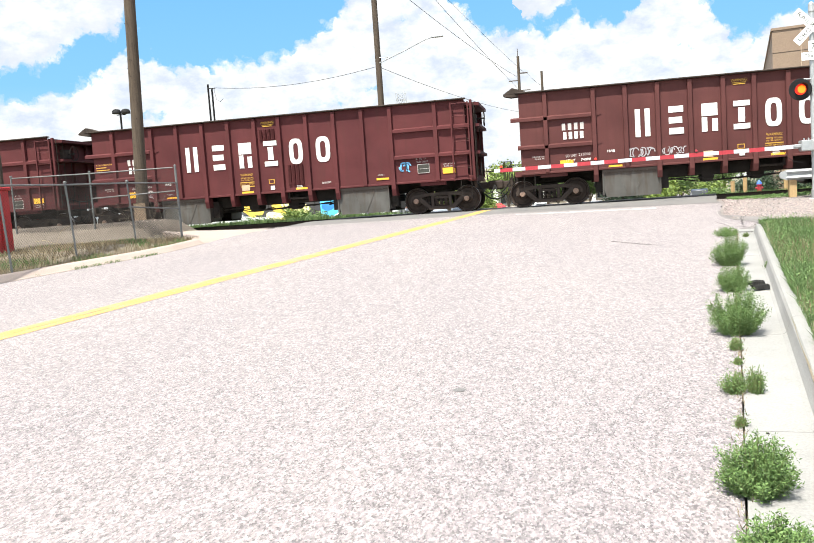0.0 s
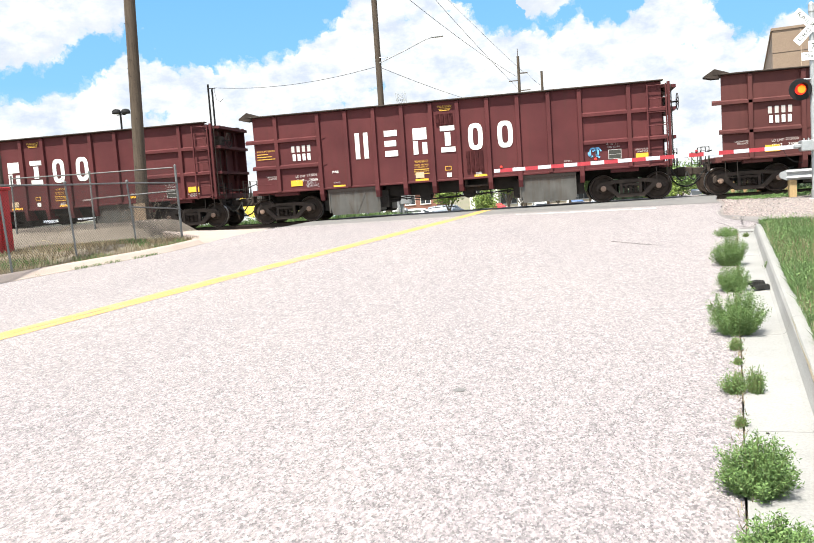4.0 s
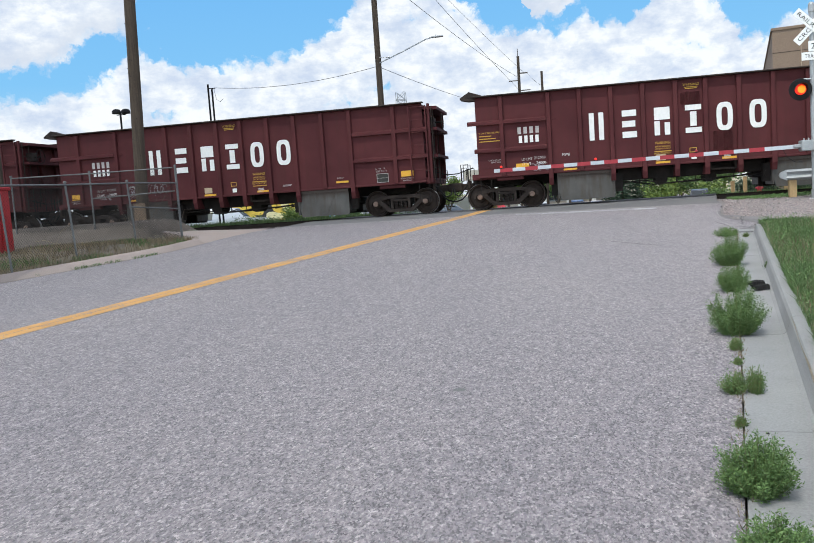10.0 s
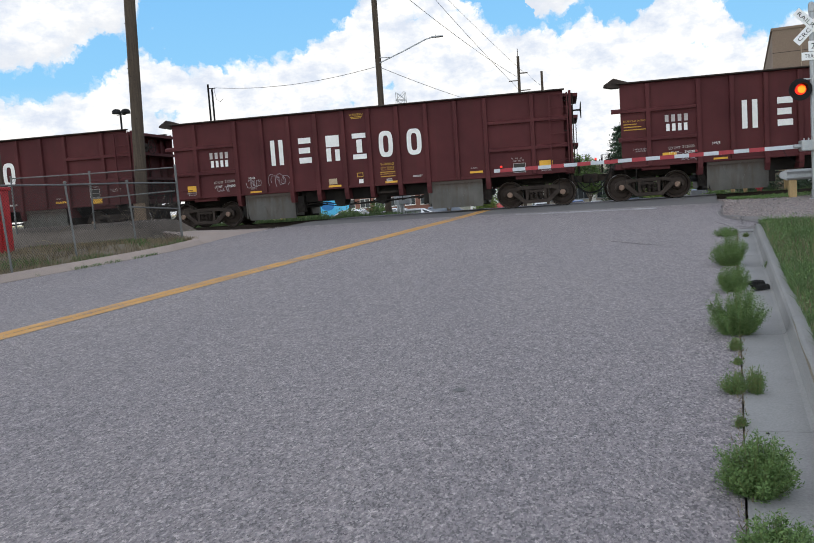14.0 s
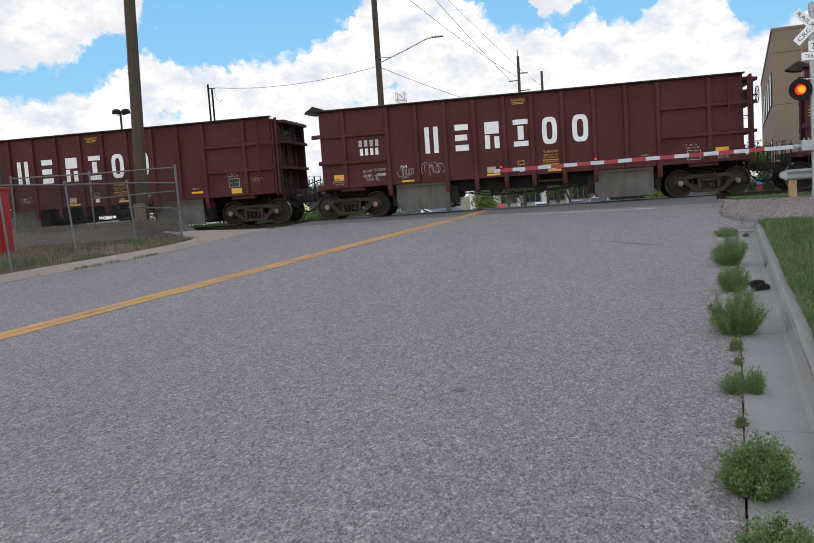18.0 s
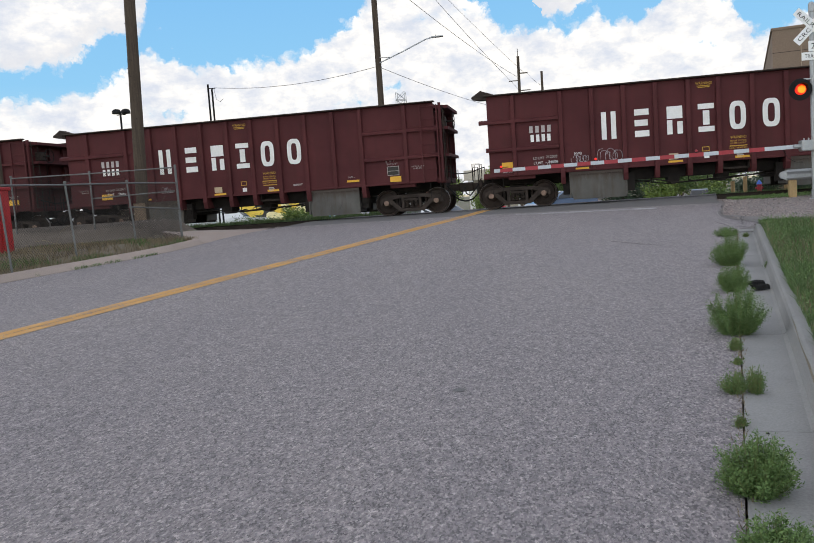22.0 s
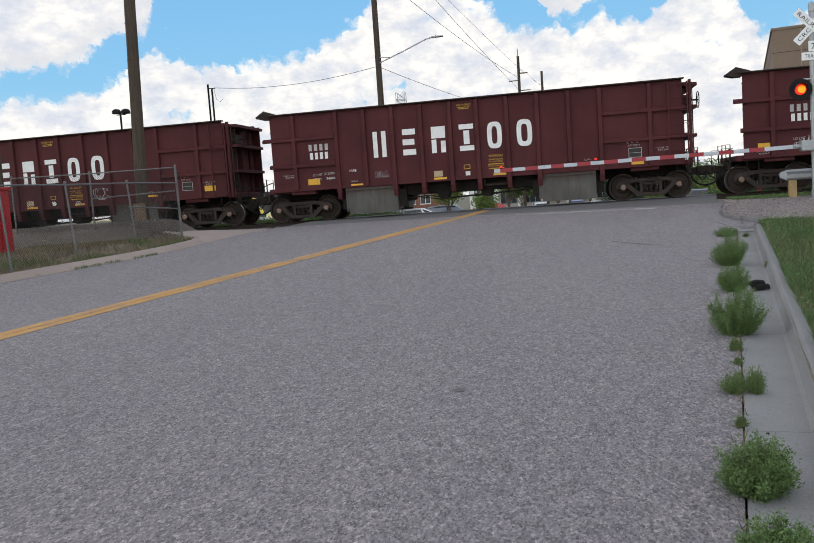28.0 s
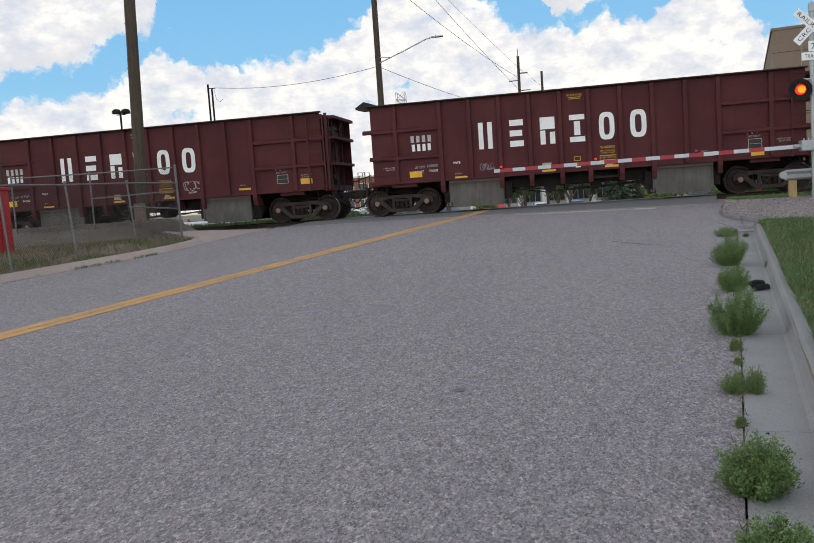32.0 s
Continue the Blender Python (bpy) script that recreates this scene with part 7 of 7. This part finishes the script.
# dead stalks and dirt in the joint beside the gutter
verts, faces = [], []
rnd = random.Random(77)
for k in range(900):
    y = rnd.uniform(2.6, 16.8)
    x = 0.201 * y + rnd.gauss(0.0, 0.022)
    z = road_z(x, y)
    a, ln = rnd.uniform(0, 6.28), rnd.uniform(0.02, 0.06)
    d = Vector((math.cos(a) * 0.4, math.sin(a) * 0.4, rnd.uniform(0.2, 1))) * ln
    k0 = len(verts)
    verts += [(x - 0.003, y, z + 0.004), (x + 0.003, y, z + 0.004), (x + d.x, y + d.y, z + 0.006 + abs(d.z))]
    faces.append((k0, k0 + 1, k0 + 2))
tagged(from_lists("joint_stubble", verts, faces, GRASS_DRY), "dry stubble in the joint between road and gutter", "dead grass", kind="stuff")


def grass(name, count, where, height, material, label, seed, lean=0.5, width=0.006):
    """Blades over an area; where(rnd) gives x, y, z or None."""
    r = random.Random(seed)
    vs, fs = [], []
    for _ in range(count):
        p = where(r)
        if p is None:
            continue
        x, y, z = p
        h = height * r.uniform(0.45, 1.25)
        a, b = r.uniform(0, 6.28), r.uniform(0, 6.28)
        dx, dy = math.cos(a) * h * lean * r.random(), math.sin(a) * h * lean * r.random()
        wx, wy = math.cos(b) * width, math.sin(b) * width
        k0 = len(vs)
        vs += [(x - wx, y - wy, z - 0.01), (x + wx, y + wy, z - 0.01), (x + dx * 0.4 + wx * 0.7, y + dy * 0.4 + wy * 0.7, z + h * 0.6), (x + dx * 0.4 - wx * 0.7, y + dy * 0.4 - wy * 0.7, z + h * 0.6), (x + dx, y + dy, z + h)]
        fs += [(k0, k0 + 1, k0 + 2, k0 + 3), (k0 + 3, k0 + 2, k0 + 4)]
    return tagged(from_lists(name, vs, fs, material), label, "grass", kind="stuff")


def on_right(r, dry=False):
    y = 3.5 + 13.4 * r.random() ** 0.8
    x = right_edge(y) + 0.55 - 0.0076 * (y - 4) + 4.2 * r.random() ** 1.5
    v = noise.noise((x * 0.9, y * 0.5, 2.0)) + 0.25 * noise.noise((x * 4, y * 3, 6))
    if (v > -0.10) != dry and r.random() < 0.8:
        return None
    return x, y, right_verge_z(x, y)


grass("grass_patch", 190000, lambda r: on_right(r), 0.13, GRASS_GREEN, "green grass on the verge behind the kerb", 60, 0.9, 0.0036)
grass("dry_grass_patch", 10000, lambda r: on_right(r, r.random() < 0.75), 0.15, GRASS_DRY, "dry tawny grass on the verge behind the kerb", 61, 0.7, 0.004)


def on_left(r, dry=True):
    y = 9.5 + 10.9 * r.random()
    x = left_edge(y) - 0.32 - 3.0 * r.random() ** 1.4
    v = noise.noise((x * 1.2, y * 0.8, 4.0))
    if not dry and v < 0.16:
        return None
    return x, y, left_verge_z(x, y)


grass("dry_grass_patch", 13000, lambda r: on_left(r), 0.12, GRASS_DRY, "dry tawny grass below the fence", 62, 0.8, 0.005)
grass("grass_patch", 16000, lambda r: on_left(r, False), 0.11, GRASS_GREEN, "green grass tufts below the fence", 63, 0.6, 0.006)


def on_edge(r):
    y = 13.0 + 5.0 * r.random()
    x = left_edge(y) - 0.02 + r.gauss(0, 0.04)
    if noise.noise((y * 1.1, 3, 0)) < 0.0:
        return None
    return x, y, road_z(x, y)


grass("grass_patch", 900, on_edge, 0.06, GRASS_GREEN, "green tufts along the kerb joint", 64, 0.8, 0.006)


def by_track(r):
    y = 25.1 + 1.5 * r.random()
    x = 5.0 + 7.0 * r.random()
    if noise.noise((x * 1.0, y * 1.5, 8)) < -0.05:
        return None
    return x, y, ground_z(x, y)


v, f = leaf_cloud([Vector(p) + Vector((0, 0, 0.09 * random.random())) for p in [by_track(random) for _ in range(16000)] if p], 0.05, 65)
tagged(from_lists("weed_strip", v, f, LEAF_WEED), "low green weeds along the foot of the ballast", "weeds", kind="stuff")


def beyond(r):
    y = 32.0 + 14.0 * r.random()
    x = -26.0 + 18.5 * r.random()
    return x, y, ground_z(x, y)


grass("grass_patch", 26000, beyond, 0.30, GRASS_GREEN, "long green grass beyond the railway", 66, 0.6, 0.014)


def beyond_right(r):
    y = 32.0 + 20.0 * r.random()
    x = right_edge(y) + 0.5 + 12.0 * r.random()
    return x, y, ground_z(x, y)


grass("grass_patch", 12000, beyond_right, 0.20, GRASS_GREEN, "green grass beyond the railway beside the road", 67, 0.6, 0.014)


def stones(name, count, where, size, label, seed):
    r = random.Random(seed)
    vs, fs = [], []
    for _ in range(count):
        p = where(r)
        if p is None:
            continue
        s = size * r.uniform(0.5, 1.5)
        ax = [Vector((r.gauss(0, 1), r.gauss(0, 1), r.gauss(0, 1))).normalized() for _ in range(2)]
        k0 = len(vs)
        c = Vector(p) + Vector((0, 0, s * 0.25))
        for d in ((1, 0, 0), (-1, 0, 0), (0, 1, 0), (0, -1, 0), (0, 0, 1), (0, 0, -1)):
            v = Vector(d) + ax[0] * 0.35
            vs.append(c + Vector((v.x * s * r.uniform(0.7, 1.1), v.y * s * r.uniform(0.7, 1.1), v.z * s * 0.7)))
        for t in ((0, 2, 4), (2, 1, 4), (1, 3, 4), (3, 0, 4), (2, 0, 5), (1, 2, 5), (3, 1, 5), (0, 3, 5)):
            fs.append(tuple(k0 + i for i in t))
    return tagged(from_lists(name, vs, fs, STONES), label, "gravel", kind="stuff")


def on_shoulder(r):
    y = 17.2 + 9.6 * r.random()
    x = right_edge(y) + 0.05 + 7.5 * r.random() ** 1.3
    return x, y, ground_z(x, y) + 0.012


stones("gravel", 42000, on_shoulder, 0.0165, "loose pinkish grey gravel beside the crossing", 70)


def on_bed(r):
    x = r.choice((-1, 1))
    x = -9.85 - 17 * r.random() if x < 0 else 5.0 + 9 * r.random()
    y = 25.2 + 5.8 * r.random() if x < 0 else 26.5 + 4.5 * r.random()
    return x, y, max(-0.18, ground_z(x, y) + 0.01) if y < 26.9 else -0.18


stones("ballast", 16000, on_bed, 0.04, "grey crushed ballast stones round the track", 71)


def on_bank(r):
    x, y = -22 + 11.2 * r.random(), 19.9 + 4.5 * r.random()
    return x, y, ground_z(x, y) + 0.012


stones("gravel", 3500, on_bank, 0.018, "small stones on the dirt bank", 72)

# scraps in the gutter
scrap = thing("tyre_scrap", "torn strips of black tyre lying in the gutter", "debris")
for x0, y0, ln, tz in ((2.06, 9.52, 0.18, 4), (2.08, 9.80, 0.17, -8)):
    bm = bmesh.new()
    rows = []
    for i in range(13):
        u = i / 12
        c = Vector((x0 + ln * u, y0 + 0.03 * math.sin(u * 5 + tz), road_z(x0, y0) + 0.03 + 0.008 * math.sin(math.pi * u)))
        rows.append([bm.verts.new(c + Vector((0, q * (0.06 + 0.012 * noise.noise((u * 9, q, tz))), h))) for q, h in ((-1, -0.02), (-0.8, 0.02), (-0.2, 0.035 - 0.02 * (i % 2)), (0.3, 0.035 - 0.02 * ((i + 1) % 2)), (0.9, 0.015), (1, -0.02))])
    for a, b in zip(rows, rows[1:]):
        for k in range(5):
            bm.faces.new((a[k], b[k], b[k + 1], a[k + 1]))
    part("strip", bm, TYRE, scrap)
litter = thing("bottle_cap", "dark pebble on the gutter concrete", "pebble")
part("body", shifted(lathe(bmesh.new(), [(0.008, 0.0), (0.011, 0.004), (0.006, 0.010)], 8, "z"), 1.06, 4.62, road_z(1.06, 4.62) + 0.001), BLACK_STEEL, litter)

# bare twigs behind the fence
bush = thing("dead_shrub", "leafless tangled shrub behind the fence", "shrub")
bm = bmesh.new()
rnd = random.Random(9)
for k in range(26):
    a = rnd.uniform(0, 6.28)
    base = Vector((-13.4 + rnd.gauss(0, 0.5), 23.6 + rnd.gauss(0, 0.2), ground_z(-12.6, 23.6)))
    p1 = base + Vector((math.cos(a) * 0.25, math.sin(a) * 0.2, rnd.uniform(0.3, 0.7)))
    p2 = p1 + Vector((math.cos(a) * 0.35, math.sin(a) * 0.2, rnd.uniform(0.0, 0.5)))
    pipe(bm, [base, p1, p2], 0.006, 4)
tagged(part("twig_tangle", bm, BARK, bush), kind="stuff")
bm = pipe(bmesh.new(), [(-13.95, 19.8, 0.0), (-13.75, 19.8, 0.35), (-13.45, 19.8, 0.5), (-13.4, 19.8, 0.62)], 0.007, 4)
pipe(bm, [(-13.95, 19.8, 0.0), (-14.3, 19.8, 0.12), (-14.6, 19.8, 0.1)], 0.007, 4)
dead = thing("dead_stalk", "bent dry stalk on the verge", "plant")
part("stalk", bm, GRASS_DRY, dead)

# leafy weeds among the verge grass, and over the kerb's back edge
pts = []
rnd = random.Random(81)
for _ in range(150):
    y = 4.5 + 12.3 * rnd.random()
    x = right_edge(y) + 0.58 - 0.0076 * (y - 4) + 1.5 * rnd.random() ** 2
    z = right_verge_z(x, y)
    for _ in range(60):
        u = rnd.random()
        a = rnd.uniform(0, 6.28)
        pts.append(Vector((x + math.cos(a) * 0.10 * (0.3 + u) * rnd.random(), y + math.sin(a) * 0.10 * (0.3 + u) * rnd.random(), z + 0.20 * u)))
v, f = leaf_cloud(pts, 0.026, 82, -0.2, 0.36)
tagged(from_lists("weed_patch", v, f, LEAF_WEED), "leafy green weeds along the back of the kerb", "weeds", kind="stuff")


# loose and bedded chippings that stand out of the seal in the nearer lane
def road_chips(y0, y1, pitch, seed):
    rnd = np.random.default_rng(seed)
    ys = np.arange(y0, y1, pitch)
    px, py = [], []
    for y in ys:
        x0, x1 = max(-0.80 * y - 0.3, left_edge(y) + 0.1), right_edge(y) - 0.02
        n = int((x1 - x0) / pitch)
        px.append(np.linspace(x0, x1, n) + rnd.uniform(-0.5, 0.5, n) * pitch)
        py.append(np.full(n, y) + rnd.uniform(-0.5, 0.5, n) * pitch)
    px, py = np.concatenate(px), np.concatenate(py)
    mid = -7.51 + 0.178 * py
    keep = (np.abs(px - mid) > 0.19) & (rnd.random(len(px)) < 0.8 * np.clip((15.0 - py) / 7.0, 0, 1)) & (px < 0.201 * py)
    px, py, mid = px[keep], py[keep], mid[keep]
    n = len(px)
    pz = -0.819 + 0.0292 * py - 0.02 * np.maximum(0.0, px - mid) * 0.985 - 0.001
    r, a = rnd.uniform(0.005, 0.0095, n), rnd.uniform(0, 6.28, n)
    verts = np.zeros((n, 5, 3))
    for k in range(4):
        rk = r * rnd.uniform(0.7, 1.25, n)
        verts[:, k, 0], verts[:, k, 1], verts[:, k, 2] = px + rk * np.cos(a + k * 1.571), py + rk * np.sin(a + k * 1.571), pz
    verts[:, 4, 0], verts[:, 4, 1], verts[:, 4, 2] = px + r * rnd.uniform(-0.4, 0.4, n), py + r * rnd.uniform(-0.4, 0.4, n), pz + rnd.uniform(0.003, 0.007, n)
    b = (np.arange(n) * 5)[:, None]
    faces = np.stack([np.concatenate([b + k, b + (k + 1) % 4, b + 4], 1) for k in range(4)], 1).reshape(-1, 3)
    return verts.reshape(-1, 3).tolist(), faces.tolist()


v, f = road_chips(2.2, 15.0, 0.021, 90)
tagged(from_lists("road_chippings", v, f, ROAD_CHIPS), "pale and dark stone chippings bedded in the road", "gravel", kind="stuff")


# old cracked asphalt between the lane, the kerb's end and the gravel
OLD_ASPHALT = surface("old_grey_asphalt", (0.115, 0.106, 0.105), (0.165, 0.150, 0.147), 1.2, 55, 0.92, bump=0.9)


def patch_width(y):
    return max(0.04, 0.85 * smooth_step(16.9, 17.3, y) * (1 - smooth_step(17.6, 21.6, y)) + 0.10 * noise.noise((y * 2.1, 4, 1)))


verts, faces = [], []
ys = steps(16.98, 22.4, 0.12)
for y in ys:
    a, w = right_edge(y) - 0.03, patch_width(y) + 0.03
    for i in range(9):
        x = a + w * i / 8
        verts.append((x, y, max(road_z(x, y), ground_z(x, y) + 0.034) + 0.006 + 0.012 * noise.noise((x * 5, y * 5, 2)) - 0.07 * (i == 8)))
for j in range(len(ys) - 1):
    for i in range(8):
        faces.append((j * 9 + i, j * 9 + i + 1, (j + 1) * 9 + i + 1, (j + 1) * 9 + i))
broken = from_lists("broken_asphalt", verts, faces, OLD_ASPHALT)
tagged(broken, "old cracked grey asphalt at the road's edge", "asphalt", kind="structure")
verts, faces = [], []
for x, y, dx, dy, n in ((3.50, 17.35, 0.085, 0.05, 11), (3.72, 17.9, 0.03, 0.16, 12), (3.9, 18.6, 0.05, -0.07, 8), (4.0, 19.2, 0.04, 0.12, 9), (4.25, 17.7, 0.02, 0.12, 7)):
    pts = [(x + dx * i + 0.06 * noise.noise((i * 0.9, x, 0)), y + dy * i + 0.09 * noise.noise((i * 0.9, 0, y))) for i in range(n)]
    for (xa, ya), (xb, yb) in zip(pts, pts[1:]):
        k0 = len(verts)
        verts += [(px + e * 0.6, py + e, max(road_z(px, py), ground_z(px, py) + 0.034) + 0.022) for px, py, e in ((xa, ya, -0.02), (xb, yb, -0.02), (xb, yb, 0.02), (xa, ya, 0.02))]
        faces.append((k0, k0 + 1, k0 + 2, k0 + 3))
tagged(from_lists("asphalt_crack", verts, faces, BLACK_STEEL), "dark cracks in the old asphalt", "crack", kind="structure")


# ---- what moves: the train and its wheels, and the clouds
WAY = [(0, 0), (1, 1.7), (2, 3.345), (3, 4.945), (3.5, 5.72), (5.5, 8.67), (6, 9.38), (7, 10.745), (8, 12.04), (9, 13.3), (10, 14.525), (11, 15.735), (12, 16.93), (13, 18.113), (14, 19.31), (14.5, 19.95), (16.5, 22.8),
       (17, 23.53), (18, 24.96), (19, 26.375), (20, 27.81), (21, 29.375), (22, 30.92), (23, 32.395), (24, 33.845), (25, 35.235), (25.5, 35.91), (27.5, 38.48), (28, 39.113), (29, 40.31), (30, 41.42), (30.5, 41.91), (31, 42.29), (31.5, 42.57), (32, 42.83)]


def way_gone(t):
    """Metres that the train has rolled since the start, smooth between the marks."""
    ts, vs = [a for a, _ in WAY], [b for _, b in WAY]
    i = min(max(0, sum(1 for a in ts if a <= t) - 1), len(ts) - 2)
    slope = lambda k: (vs[min(k + 1, len(vs) - 1)] - vs[max(k - 1, 0)]) / (ts[min(k + 1, len(ts) - 1)] - ts[max(k - 1, 0)])
    h = ts[i + 1] - ts[i]
    u = (t - ts[i]) / h
    return ((1 + 2 * u) * (1 - u) ** 2 * vs[i] + u * (1 - u) ** 2 * h * slope(i) + u * u * (3 - 2 * u) * vs[i + 1] + u * u * (u - 1) * h * slope(i + 1))


def motions():
    for k, w in enumerate(wagons):
        x0 = 18.973 - 13.301 - 16.0 * k
        walk(w, [(t, pose(x0 + way_gone(t), AXIS, 0)) for t in [0.5 * i for i in range(65)]])
        for o in [c for c in w.children if c.name.startswith("wheelset")]:
            place = o.matrix_basis.translation.copy()
            walk(o, [(t, pose(*place, 0, math.degrees(way_gone(t) / 0.462), 0)) for t in [0.25 * i for i in range(129)]])
    # traffic on the street beyond: a pickup crosses, a sedan comes down the road and turns off before the railway
    z = ground_z(5, 98)
    walk(moving_pickup, [(0, pose(65.33, 98, z, 0, 0, 180)), (18, pose(32.67, 98, z, 0, 0, 180)), (21, pose(16.46, 98, z, 0, 0, 180)), (22, pose(12.44, 98, z, 0, 0, 180)), (23, pose(8.42, 98, z, 0, 0, 180)), (26, pose(-5.03, 98, z, 0, 0, 180)), (32, pose(-37.69, 98, z, 0, 0, 180))])
    walk(moving_sedan, [(t, pose(x, y, road_z(x, y), 0, 0, turn)) for t, x, y, turn in ((0, 21.0, 175, 260), (8, 13.0, 125, 260), (16, 4.6, 72, 260), (18, 2.7, 62, 262), (19, 2.55, 58.5, 264), (20, 1.45, 55, 263), (20.5, 1.1, 53.6, 256), (21.5, 0.3, 51.4, 228), (23.5, -2.3, 49.7, 184))]
         + [(25, pose(-5.6, 49.6, ground_z(-5.6, 49.6), 0, 0, 180)), (27.5, pose(-10.5, 49.6, ground_z(-10.5, 49.6), 0, 0, 180)), (32, pose(-15.4, 49.6, ground_z(-15.4, 49.6), 0, 0, 180))])
    walk(cloud_bank, [(0, pose(*EYE, 0, 0, -0.05)), (32, pose(*EYE, 0, 0, -2.05))])
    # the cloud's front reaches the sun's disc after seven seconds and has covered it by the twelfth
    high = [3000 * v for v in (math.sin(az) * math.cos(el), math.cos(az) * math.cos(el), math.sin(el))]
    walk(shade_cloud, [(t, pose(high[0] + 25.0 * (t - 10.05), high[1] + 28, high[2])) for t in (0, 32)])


motions()
